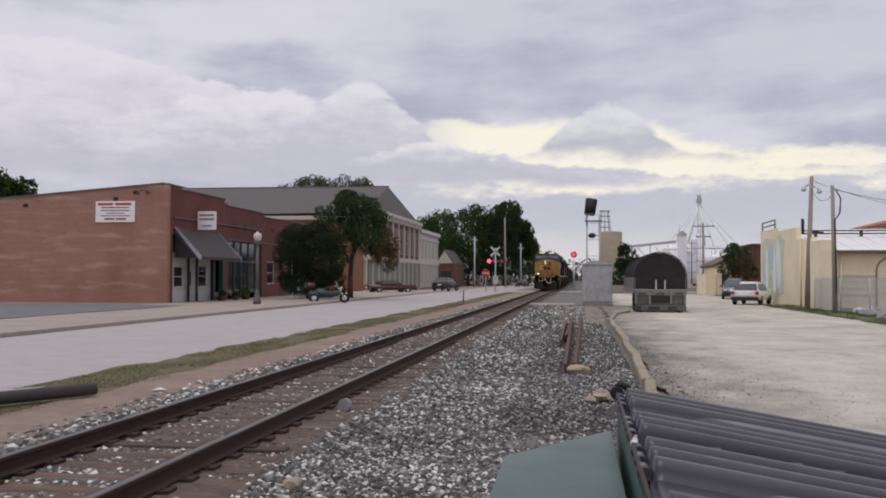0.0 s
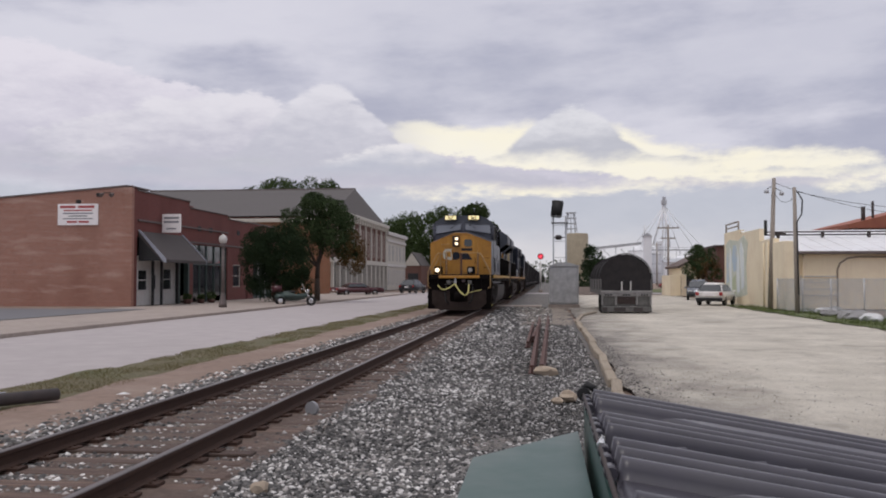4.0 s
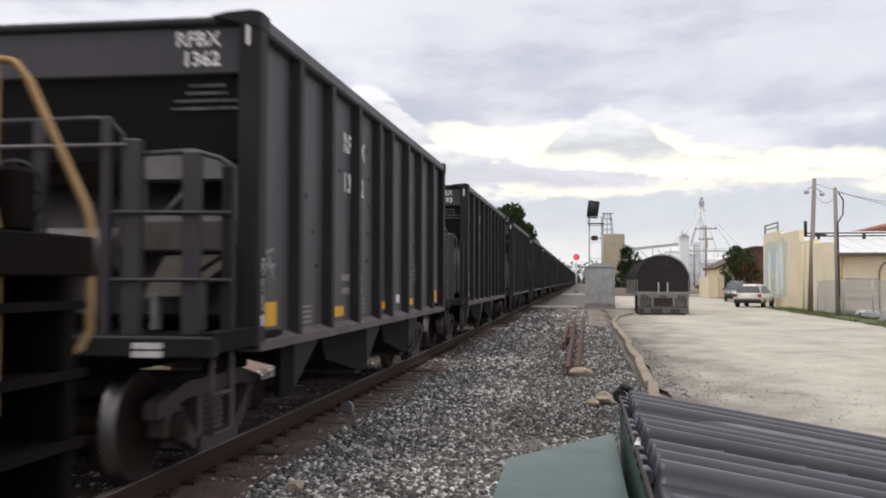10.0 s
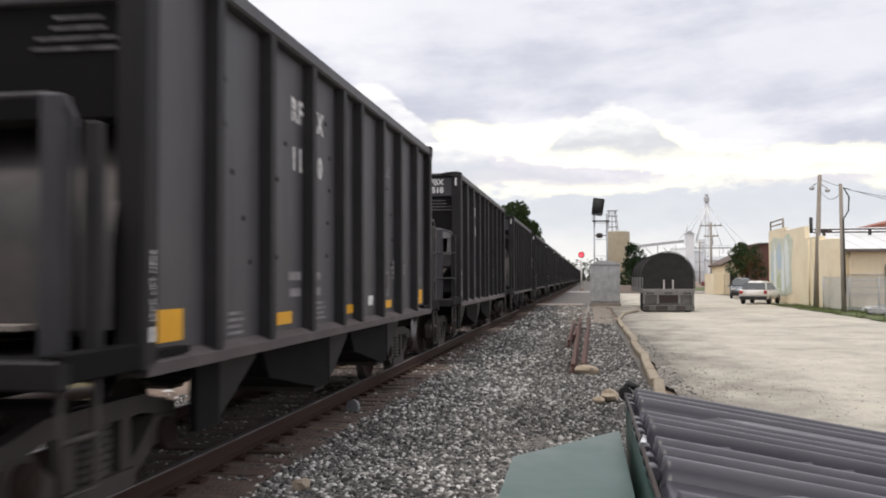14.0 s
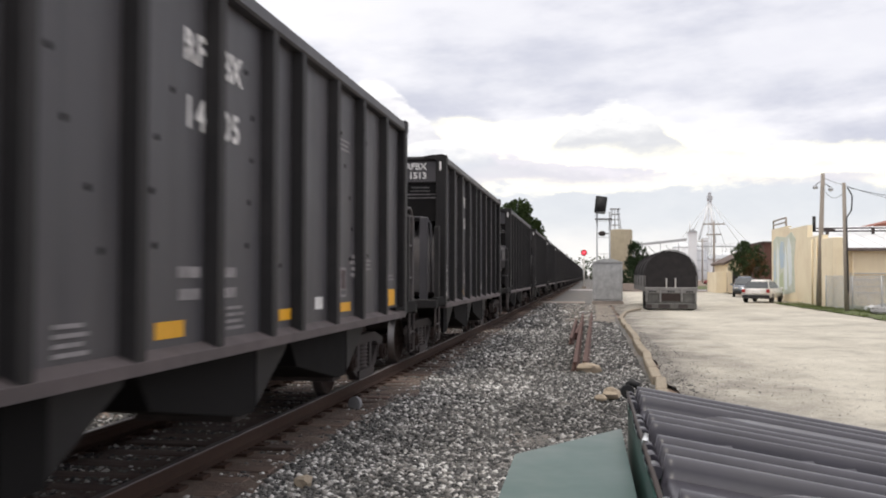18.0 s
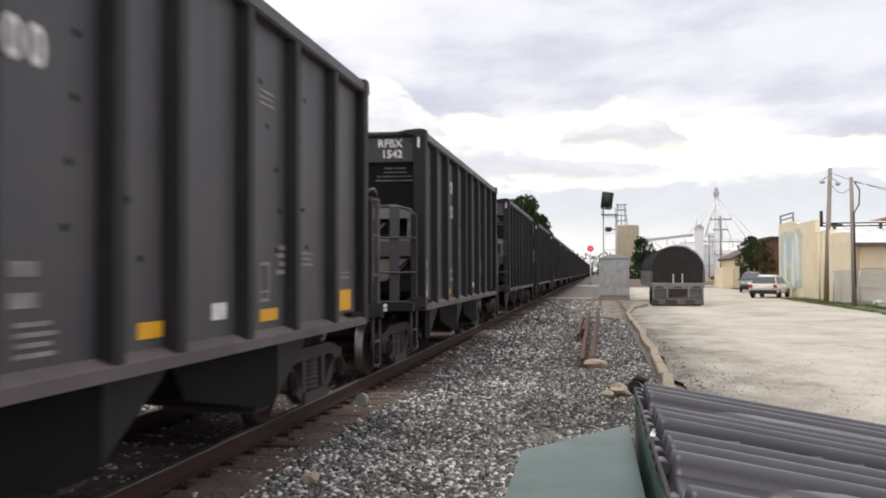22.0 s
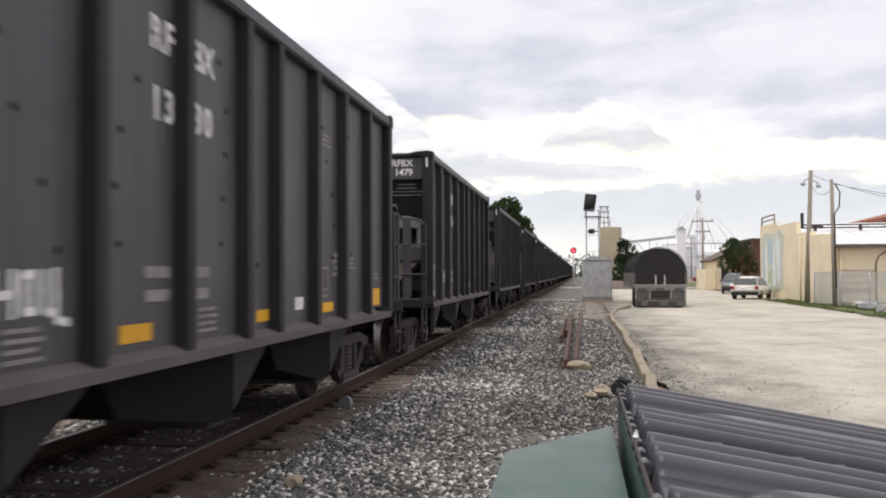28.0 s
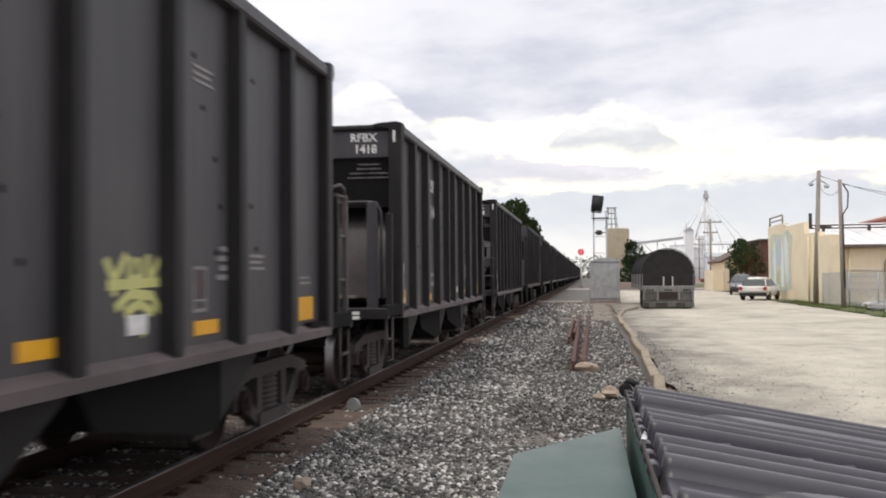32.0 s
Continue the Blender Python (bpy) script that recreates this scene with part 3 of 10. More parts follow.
M["car_red"] = mat("car_red", (0.30, 0.045, 0.05), (0.24, 0.04, 0.045), 0.4, scale=2, bump=0)
M["tail_red"] = mat("tail_red", (0.40, 0.03, 0.03), (0.30, 0.02, 0.02), 0.3, scale=4, bump=0)
M["lid"] = mat("lid", (0.050, 0.046, 0.060), (0.030, 0.028, 0.037), 0.36, scale=7, detail=7, c3=(0.075, 0.072, 0.078), scale3=1.6, amount3=0.35, bump=0.06, bump_scale=40)
# the grey-green c3 patches stand for sky sheen on the green steel
M["bin_green"] = mat("bin_green", (0.026, 0.070, 0.058), (0.040, 0.088, 0.076), 0.38, scale=2.0, detail=7, c3=(0.115, 0.140, 0.128), scale3=1.4, amount3=0.75, bump=0.08, bump_scale=6, spec=0.35)
M["bark"] = mat("bark", (0.075, 0.055, 0.042), (0.045, 0.034, 0.028), 0.95, scale=9, stretch=(3, 3, 0.6), bump=0.8)
M["leaf"] = mat("leaf", (0.036, 0.062, 0.022), (0.062, 0.084, 0.030), 0.9, scale=1.0, vary=0.15, bump=0, spec=0.08)
M["leaf_dark"] = mat("leaf_dark", (0.022, 0.040, 0.020), (0.036, 0.054, 0.024), 0.9, scale=0.9, vary=0.15, bump=0, spec=0.08)
M["leaf_rust"] = mat("leaf_rust", (0.16, 0.085, 0.035), (0.09, 0.07, 0.03), 0.9, scale=1.0, bump=0, spec=0.08)
M["leaf_maroon"] = mat("leaf_maroon", (0.075, 0.022, 0.032), (0.11, 0.035, 0.045), 0.9, scale=1.0, bump=0, spec=0.08)
M["leaf_street"] = mat("leaf_street", (0.034, 0.056, 0.024), (0.056, 0.078, 0.034), 0.9, scale=1.0, vary=0.15, bump=0, spec=0.08)
M["far_trees"] = mat("far_trees", (0.06, 0.085, 0.05), (0.09, 0.11, 0.07), 0.9, scale=0.3, bump=0, coord="World")
M["rag_white"] = mat("rag_white", (0.66, 0.66, 0.65), (0.5, 0.5, 0.5), 0.8, scale=4)
M["wire"] = mat("wire", (0.03, 0.03, 0.03), (0.04, 0.04, 0.04), 0.6, scale=5, bump=0)
M["mesh_wire"] = mat("mesh_wire", (0.56, 0.57, 0.58), (0.46, 0.47, 0.48), 0.5, metal=0.5, scale=5, bump=0)


# ---------------------------------------------------------------- mesh building
class B:
    """Collects vertices and faces of one part."""

    def __init__(self):
        self.v, self.f, self.s = [], [], []

    def add(self, vs, fs, smooth=False, m=None):
        k = len(self.v)
        self.v += [tuple(m @ Vector(p)) for p in vs] if m else [tuple(p) for p in vs]
        self.f += [tuple(i + k for i in f) for f in fs]
        self.s += [smooth] * len(fs)
        return self

    def box(self, x0, x1, y0, y1, z0, z1, c=0.0, m=None):
        if c <= 0:
            vs = [(x, y, z) for z in (z0, z1) for y in (y0, y1) for x in (x0, x1)]
            fs = [(0, 2, 3, 1), (4, 5, 7, 6), (0, 1, 5, 4), (2, 6, 7, 3), (0, 4, 6, 2), (1, 3, 7, 5)]
            return self.add(vs, fs, m=m)
        c = min(c, 0.45 * min(abs(x1 - x0), abs(y1 - y0), abs(z1 - z0)))
        lo, hi = (x0, y0, z0), (x1, y1, z1)
        vs, idx = [], {}
        for sx in (0, 1):
            for sy in (0, 1):
                for sz in (0, 1):
                    s = (sx, sy, sz)
                    for a in range(3):
                        p = [(hi[i] - c if s[i] else lo[i] + c) for i in range(3)]
                        p[a] = hi[a] if s[a] else lo[a]
                        idx[s, a] = len(vs)
                        vs.append(p)
        fs = []
        for a in range(3):
            b1, b2 = (a + 1) % 3, (a + 2) % 3
            for sa in (0, 1):
                q = []
                for u, w in ((0, 0), (1, 0), (1, 1), (0, 1)):
                    s = [0, 0, 0]
                    s[a], s[b1], s[b2] = sa, u, w
                    q.append(idx[tuple(s), a])
                fs.append(tuple(q if sa else q[::-1]))
            for u in (0, 1):
                for w in (0, 1):
                    s0, s1 = [0, 0, 0], [0, 0, 0]
                    s0[b1] = s1[b1] = u
                    s0[b2] = s1[b2] = w
                    s1[a] = 1
                    q = (idx[tuple(s0), b1], idx[tuple(s1), b1], idx[tuple(s1), b2], idx[tuple(s0), b2])
                    fs.append(q if u == w else q[::-1])
        for s in [(i, j, k) for i in (0, 1) for j in (0, 1) for k in (0, 1)]:
            q = (idx[s, 0], idx[s, 1], idx[s, 2])
            fs.append(q if (s[0] + s[1] + s[2]) % 2 else q[::-1])
        return self.add(vs, fs, m=m)

    def prism(self, poly, axis, a, b, m=None):
        """A polygon, (y, z), (x, z) or (x, y) for axis x, y or z, drawn out from a to b."""
        def p3(p, w):
            return (w, p[0], p[1]) if axis == "x" else (p[0], w, p[1]) if axis == "y" else (p[0], p[1], w)
        n = len(poly)
        area = sum(poly[i][0] * poly[(i + 1) % n][1] - poly[(i + 1) % n][0] * poly[i][1] for i in range(n))
        if (area > 0) == (axis == "y"):
            poly = poly[::-1]
        if b < a:
            a, b = b, a
        vs = [p3(p, a) for p in poly] + [p3(p, b) for p in poly]
        fs = [tuple(range(n))[::-1], tuple(range(n, 2 * n))]
        fs += [(i, (i + 1) % n, (i + 1) % n + n, i + n) for i in range(n)]
        return self.add(vs, fs, m=m)

    def cyl(self, p0, p1, r, n=10, r2=None, caps=True, m=None):
        p0, p1 = Vector(p0), Vector(p1)
        r2 = r if r2 is None else r2
        d = (p1 - p0).normalized()
        u = d.orthogonal().normalized()
        w = d.cross(u)
        vs = []
        for p, rr in ((p0, r), (p1, r2)):
            for i in range(n):
                a = 2 * math.pi * i / n
                vs.append(p + rr * (math.cos(a) * u + math.sin(a) * w))
        self.add(vs, [(i, (i + 1) % n, (i + 1) % n + n, i + n) for i in range(n)], True, m)
        if caps:
            self.f += [tuple(len(self.v) - 2 * n + i for i in range(n))[::-1], tuple(len(self.v) - n + i for i in range(n))]
            self.s += [False, False]
        return self

    def tube(self, pts, r, n=6):
        """A bent bar along the points."""
        pts = [Vector(p) for p in pts]
        k = len(self.v)
        u = None
        for i, p in enumerate(pts):
            d = ((pts[min(i + 1, len(pts) - 1)] - pts[max(i - 1, 0)])).normalized()
            u = d.orthogonal().normalized() if u is None else (u - d * u.dot(d)).normalized()
            w = d.cross(u)
            for j in range(n):
                a = 2 * math.pi * j / n
                self.v.append(tuple(p + r * (math.cos(a) * u + math.sin(a) * w)))
        for i in range(len(pts) - 1):
            for j in range(n):
                self.f.append((k + i * n + j, k + i * n + (j + 1) % n, k + (i + 1) * n + (j + 1) % n, k + (i + 1) * n + j))
                self.s.append(True)
        self.f += [tuple(k + j for j in range(n))[::-1], tuple(k + (len(pts) - 1) * n + j for j in range(n))]
        self.s += [False, False]
        return self

    def lathe(self, prof, n=24, axis="z", m=None):
        """A profile of (radius, height) turned about an axis."""
        k = len(prof)
        vs = []
        for i in range(n):
            a = 2 * math.pi * i / n
            for r, h in prof:
                x, y = r * math.cos(a), r * math.sin(a)
                vs.append((x, y, h) if axis == "z" else (h, x, y) if axis == "x" else (y, h, x))
        fs = [(i * k + j, ((i + 1) % n) * k + j, ((i + 1) % n) * k + j + 1, i * k + j + 1) for i in range(n) for j in range(k - 1)]
        return self.add(vs, fs, True, m)

    def rock(self, c, r, seed, flat=0.7):
        rnd = random.Random(seed)
        bm = bmesh.new()
        bmesh.ops.create_icosphere(bm, subdivisions=2, radius=1)
        off = Vector((rnd.uniform(0, 50), rnd.uniform(0, 50), rnd.uniform(0, 50)))
        for q in bm.verts:
            q.co *= 1 + 0.45 * noise.noise(q.co * 1.3 + off)
        vs = [(c[0] + q.co.x * r[0], c[1] + q.co.y * r[1], c[2] + q.co.z * r[2]) for q in bm.verts]
        fs = [tuple(q.index for q in f.verts) for f in bm.faces]
        bm.free()
        return self.add(vs, fs)

    def mesh(self, name, material):
        me = bpy.data.meshes.new(name)
        me.from_pydata(self.v, [], self.f)
        me.polygons.foreach_set("use_smooth", self.s)
        me.materials.append(material)
        me.update()
        return me


def part(name, b, material, parent=None, label=""):
    """Links the collected geometry as one mesh object under its thing."""
    ob = new(name, b.mesh(name, material) if isinstance(b, B) else b)
    ob.parent = parent
    return tagged(ob, label) if label else ob


def thing(name, label, category, m=None, group="", kind=""):
    ob = tagged(new(name), label, category, group, kind)
    ob.empty_display_size = 0.2
    if m:
        ob.matrix_world = m
    return ob


def letters(text, size, material, extrude=0.002, name="lettering", align="CENTER", bold=0.0):
    """Built-in letters as a mesh: x to the right, y up, z out."""
    cu = bpy.data.curves.new("letters", "FONT")
    cu.body, cu.size, cu.extrude, cu.align_x, cu.resolution_u = text, size, extrude, align, 2
    cu.offset = bold * size
    ob = new("letters", cu)
    me = bpy.data.meshes.new_from_object(ob.evaluated_get(bpy.context.evaluated_depsgraph_get()))
    bpy.data.objects.remove(ob)
    bpy.data.curves.remove(cu)
    me.name = name
    me.materials.clear()
    me.materials.append(material)
    return me


EAST = Matrix(((0, 0, 1), (1, 0, 0), (0, 1, 0))).to_4x4()      # a sheet that faces +x, reads along +y
SOUTH = Matrix(((1, 0, 0), (0, 0, -1), (0, 1, 0))).to_4x4()    # a sheet that faces -y, reads along +x

# ---------------------------------------------------------------- ground and track
TC, RAIL_Z = -4.137, 0.18          # track centre line and rail head


def sheet(name, x0, x1, y0, y1, z, material, label, nx=1, ny=1, wave=0.0, seed=0, edge=0.0):
    """A level strip of ground, uneven along its sides where edge is given."""
    b = B()
    rnd = random.Random(seed)
    xs = [x0 + (x1 - x0) * i / nx for i in range(nx + 1)]
    ys = [y0 + (y1 - y0) * j / ny for j in range(ny + 1)]
    vs = []
    for y in ys:
        for i, x in enumerate(xs):
            e = 0.0
            if edge and i in (0, nx):
                e = edge * noise.noise(Vector((x * 0.3, y * 0.55, seed))) + edge * 0.5 * noise.noise(Vector((x, y * 2.1, seed)))
            vs.append((x + e, y, z + wave * noise.noise(Vector((x * 1.7, y * 1.7, seed)))))
    w = nx + 1
    b.add(vs, [(j * w + i, j * w + i + 1, (j + 1) * w + i + 1, (j + 1) * w + i) for j in range(ny) for i in range(nx)], True)
    return tagged(part(name, b, material), label, "ground", kind="structure")


sheet("ground", -1600, 1600, -300, 2600, -0.09, M["earth"], "bare brown earth and worn ground reaching to the horizon")
sheet("gravel_lot", 1.22, 13.0, -30, 104, -0.02, M["gravel_lot"], "pale compacted gravel yard beside the railway", 8, 240, 0.012, 3, 0.16)
sheet("road", -16.3, -8.5, -60, 420, -0.05, M["road"], "pale worn concrete street beside the railway", 4, 200, 0.006, 4, 0.12)
sheet("cross_road", -120, 120, 112, 124, -0.035, M["road"], "pale concrete street crossing the railway", 60, 2, 0.004, 5)
sheet("grass_verge", -8.6, -6.3, -30, 108, -0.035, M["grass_ground"], "dry grass verge between street and railway", 4, 220, 0.02, 6, 0.4)
sheet("dirt_strip", -7.2, -5.6, -30, 108, -0.02, M["earth"], "bare reddish dirt beside the ballast", 3, 160, 0.015, 7, 0.3)
sheet("pavement", -25.0, -16.45, -60, 110, 0.08, M["concrete"], "pale concrete pavement before the shops", 3, 60, 0.004, 8)
sheet("parking_lot", -60, -21.7, -30, 50.2, 0.10, M["lot"], "dark asphalt parking lot beside the brick building", 6, 40, 0.005, 9, 0.2)
sheet("wall_apron", -60, -24.9, 50.0, 55.4, 0.085, M["earth"], "strip of pale dirt along the foot of the brick wall", 12, 4, 0.02, 14, 0.1)
sheet("yard_verge", 11.3, 15.0, 22, 62, 0.012, M["green_ground"], "rough grass verge along the yard fence", 4, 60, 0.03, 10, 0.3)
sheet("far_lawn", 9.0, 60.0, 126, 170, -0.02, M["green_ground"], "green lawn past the yard", 6, 10, 0.03, 11, 0.3)

kerb = tagged(new("kerb"), "low grey concrete kerb along the street", "kerb", kind="structure")
for i in range(42):
    y = 5 + i * 2.5
    b = B().box(-16.45, -16.29, y + 0.006, y + 2.494, -0.09, 0.085, 0.015)
    part("kerb_stone", b, M["concrete"], kerb)

sheet("track_dirt", -4.72, -3.55, 1, 130, -0.008, M["earth_dark"], "brown dirt and fine stone between the rails", 5, 300, 0.02, 12, 0.08)
sheet("rail_dirt", -3.32, -2.62, 1, 130, -0.012, M["earth_dark"], "oily brown dirt along the rail", 5, 300, 0.03, 13, 0.25)

sheet("dirt_patch", -1.1, 0.95, 36.5, 47.5, -0.045, M["yard_dirt"], "bare tan dirt before the signal cabinet", 6, 30, 0.02, 16, 0.35)
sheet("dark_patch", -1.6, 1.1, 47.0, 58.0, -0.042, M["yard_dirt"], "dark trodden dirt round the signal cabinet", 6, 30, 0.02, 17, 0.3)
# ballast: a raised bed with shoulders, level out to the yard timber
bed = B()
NX, NY = 44, 260
bx = [-6.9 + 8.0 * i / NX for i in range(NX + 1)]
by = [1.0 + 139.0 * (j / NY) ** 1.7 for j in range(NY + 1)]


def bed_z(x, y):
    if x > 1.22:
        return -0.022
    d = abs(x - TC)
    top = -0.03 if d < 1.5 else -0.03 - 0.045 * min(1.0, (d - 1.5) / 0.8)
    return top


vs = []
for y in by:
    for x in bx:
        amp = 0.022
        vs.append((x, y, bed_z(x, y) + amp * noise.noise(Vector((x * 5, y * 5, 1))) + 0.02 * noise.noise(Vector((x * 0.9, y * 0.9, 2)))))
w = NX + 1
bed.add(vs, [(j * w + i, j * w + i + 1, (j + 1) * w + i + 1, (j + 1) * w + i) for j in range(NY) for i in range(NX)], True)
tagged(part("ballast_bed", bed, M["ballast_bed"]), "grey crushed stone ballast bed under the track", "ballast", kind="structure")
far_bed = B()
far_bed.add([(-6.6, 140, -0.05), (1.0, 140, -0.05), (-1.2, 1500, -0.05), (-6.6, 1500, -0.05)], [(0, 1, 2, 3)])
tagged(part("far_ballast", far_bed, M["ballast_bed"]), "grey ballast bed running on into the distance", "ballast", kind="structure")


sheet("near_ballast", -6.7, 1.0, -700, 1.02, -0.045, M["ballast_bed"], "grey ballast bed running on along the track", 12, 60, 0.02, 15, 0.2)
# loose stones lying on the bed, one heap of geometry
def island_stone(name="ballast_stone", k=1.0):
    m = bpy.data.materials.new(name)
    m.use_nodes = True
    n, l = m.node_tree.nodes, m.node_tree.links
    b = n["Principled BSDF"]
    b.inputs["Roughness"].default_value = 0.85
    geo = n.new("ShaderNodeNewGeometry")
    r = n.new("ShaderNodeValToRGB")
    l.new(geo.outputs["Random Per Island"], r.inputs[0])
    el = r.color_ramp.elements
    el[0].position, el[0].color = 0.0, (0.04, 0.04, 0.041, 1)
    el[1].position, el[1].color = 1.0, (0.96, 0.93, 0.90, 1)
    for p, c in ((0.35, (0.115, 0.11, 0.105)), (0.66, (0.22, 0.21, 0.20)), (0.80, (0.36, 0.335, 0.31)), (0.88, (0.74, 0.71, 0.68))):
        e = el.new(p)
        e.color = (*c, 1)
    for e in el:
        e.color = (e.color[0] * k, e.color[1] * k, e.color[2] * k, 1)
    t = n.new("ShaderNodeTexNoise")
    t.inputs["Scale"].default_value = 40
    l.new(geo.outputs["Position"], t.inputs["Vector"])
    t2 = n.new("ShaderNodeTexNoise")
    t2.inputs["Scale"].default_value = 0.45
    l.new(geo.outputs["Position"], t2.inputs["Vector"])
    mx = n.new("ShaderNodeMix")
    mx.data_type, mx.blend_type = "RGBA", "MULTIPLY"
    mx.inputs[0].default_value = 0.6
    l.new(r.outputs[0], mx.inputs[6])
    l.new(t.outputs[0], mx.inputs[7])
    mr = n.new("ShaderNodeMapRange")
    mr.inputs[1].default_value, mr.inputs[2].default_value, mr.inputs[3].default_value, mr.inputs[4].default_value = 0.35, 0.65, 0.9, 1.5
    l.new(t2.outputs[0], mr.inputs[0])
    m2 = n.new("ShaderNodeVectorMath")
    m2.operation = "SCALE"
    l.new(mx.outputs[2], m2.inputs[0])
    l.new(mr.outputs[0], m2.inputs[3])
    l.new(m2.outputs[0], b.inputs["Base Color"])
    return m


def scatter_stones(name, label, zones, seed, stone):
    rng = np.random.default_rng(seed)
    g = (1 + 5 ** 0.5) / 2
    ico = np.array([(-1, g, 0), (1, g, 0), (-1, -g, 0), (1, -g, 0), (0, -1, g), (0, 1, g), (0, -1, -g), (0, 1, -g), (g, 0, -1), (g, 0, 1), (-g, 0, -1), (-g, 0, 1)]) / 1.9
    tri = np.array([(0, 11, 5), (0, 5, 1), (0, 1, 7), (0, 7, 10), (0, 10, 11), (1, 5, 9), (5, 11, 4), (11, 10, 2), (10, 7, 6), (7, 1, 8),
                    (3, 9, 4), (3, 4, 2), (3, 2, 6), (3, 6, 8), (3, 8, 9), (4, 9, 5), (2, 4, 11), (6, 2, 10), (8, 6, 7), (9, 8, 1)])
    allv, allf, k = [], [], 0
    for x0, x1, y0, y1, per_m2, r0, r1 in zones:
        crib = TC - 0.8 < x0 and x1 < -2.7
        cnt = int((x1 - x0) * (y1 - y0) * per_m2)
        x, y = rng.uniform(x0, x1, cnt), rng.uniform(y0, y1, cnt)
        if crib:
            y = 2.45 + 0.5 * np.round((y - 2.45) / 0.5) + rng.uniform(-0.13, 0.13, cnt)
        r = rng.uniform(r0, r1, cnt) * rng.choice([0.7, 1.0, 1.0, 1.25], cnt)
        jit = 1 + rng.uniform(-0.28, 0.28, (cnt, 12, 3))
        v = ico[None] * jit * (r[:, None] * np.stack([np.ones(cnt), rng.uniform(0.6, 1.0, cnt), rng.uniform(0.5, 0.85, cnt)], 1))[:, None, :]
        a = rng.uniform(0, 6.28, cnt)
        tilt = rng.uniform(-0.6, 0.6, cnt)
        ca, sa, ct, st = np.cos(a), np.sin(a), np.cos(tilt), np.sin(tilt)
        vy, vz = v[..., 1] * ct[:, None] - v[..., 2] * st[:, None], v[..., 1] * st[:, None] + v[..., 2] * ct[:, None]
        vx2, vy2 = v[..., 0] * ca[:, None] - vy * sa[:, None], v[..., 0] * sa[:, None] + vy * ca[:, None]
        z = np.array([bed_z(p, q) for p, q in zip(x, y)]) + r * 0.35
        out = np.stack([vx2 + x[:, None], vy2 + y[:, None], vz + z[:, None]], 2).reshape(-1, 3)
        allv.append(out)
        allf.append((tri[None] + (k + 12 * np.arange(cnt))[:, None, None]).reshape(-1, 3))
        k += 12 * cnt
    v, f = np.concatenate(allv), np.concatenate(allf)
    me = bpy.data.meshes.new(name)
    me.vertices.add(len(v))
    me.vertices.foreach_set("co", v.ravel())
    me.loops.add(f.size)
    me.loops.foreach_set("vertex_index", f.ravel())
    me.polygons.add(len(f))
    me.polygons.foreach_set("loop_start", np.arange(0, f.size, 3))
    me.update(calc_edges=True)
    me.materials.append(stone)
    return tagged(new(name, me), label, "gravel", kind="stuff")


scatter_stones("loose_ballast", "loose grey and white crushed stones beside and between the rails", [
    (-2.75, -0.7, 4.5, 10, 1400, 0.013, 0.030), (-2.75, -1.0, 10, 18, 700, 0.015, 0.034), (-2.8, -1.1, 18, 32, 220, 0.022, 0.042),
    (-3.20, -2.75, 4.5, 18, 130, 0.014, 0.030), (-3.15, -2.68, 4.5, 18, 120, 0.011, 0.024), (-3.25, -2.8, 18, 32, 50, 0.025, 0.045), (-2.9, 0.2, 32, 60, 45, 0.035, 0.06),
    (-4.78, -3.5, 4.5, 16, 430, 0.015, 0.032), (-4.75, -3.5, 16, 40, 190, 0.02, 0.038),
    (-6.3, -4.95, 5, 16, 300, 0.026, 0.046), (-6.2, -4.95, 16, 40, 110, 0.03, 0.05), (-6.1, -4.95, 40, 70, 35, 0.04, 0.06),
    (1.25, 4.5, 8, 20, 14, 0.005, 0.012), (4.5, 9.0, 9, 22, 4, 0.005, 0.013)], 11, island_stone("ballast_stone", 0.86))
scatter_stones("dark_gravel", "finer dark grey crushed stones toward the yard", [
    (-0.9, 0.7, 4.5, 10, 1200, 0.011, 0.026), (-1.2, 0.95, 10, 18, 760, 0.013, 0.028), (-1.3, 0.95, 18, 32, 330, 0.017, 0.034), (-1.2, 0.9, 32, 37, 90, 0.03, 0.05), (-1.2, 0.8, 37, 48, 16, 0.02, 0.045),
    (1.23, 1.6, 9, 30, 150, 0.006, 0.017), (1.6, 2.1, 9, 24, 50, 0.005, 0.014), (2.1, 3.2, 9, 22, 10, 0.005, 0.012)], 12, island_stone("dark_stone", 0.66))

# sleepers and rails
track = tagged(new("railway_track"), "single railway track with rusty rails on old timber sleepers", "track", kind="structure")
tie_meshes = []
for s in range(4):
    rnd = random.Random(40 + s)
    b = B().box(-1.28 - rnd.uniform(0, 0.05), 1.28 + rnd.uniform(0, 0.05), -0.115, 0.115, -0.18, 0.0, 0.012)
    tie_meshes.append(b.mesh("tie", M["tie"]))
plate = B().box(-0.17, 0.17, -0.09, 0.09, -0.05, 0.018, 0.004)
for sx in (-0.1, 0.1):
    for sy in (-0.05, 0.05):
        plate.box(sx - 0.012, sx + 0.012, sy - 0.012, sy + 0.012, 0.018, 0.030)
plate_mesh = plate.mesh("tie_plate", M["rail"])
rnd = random.Random(5)
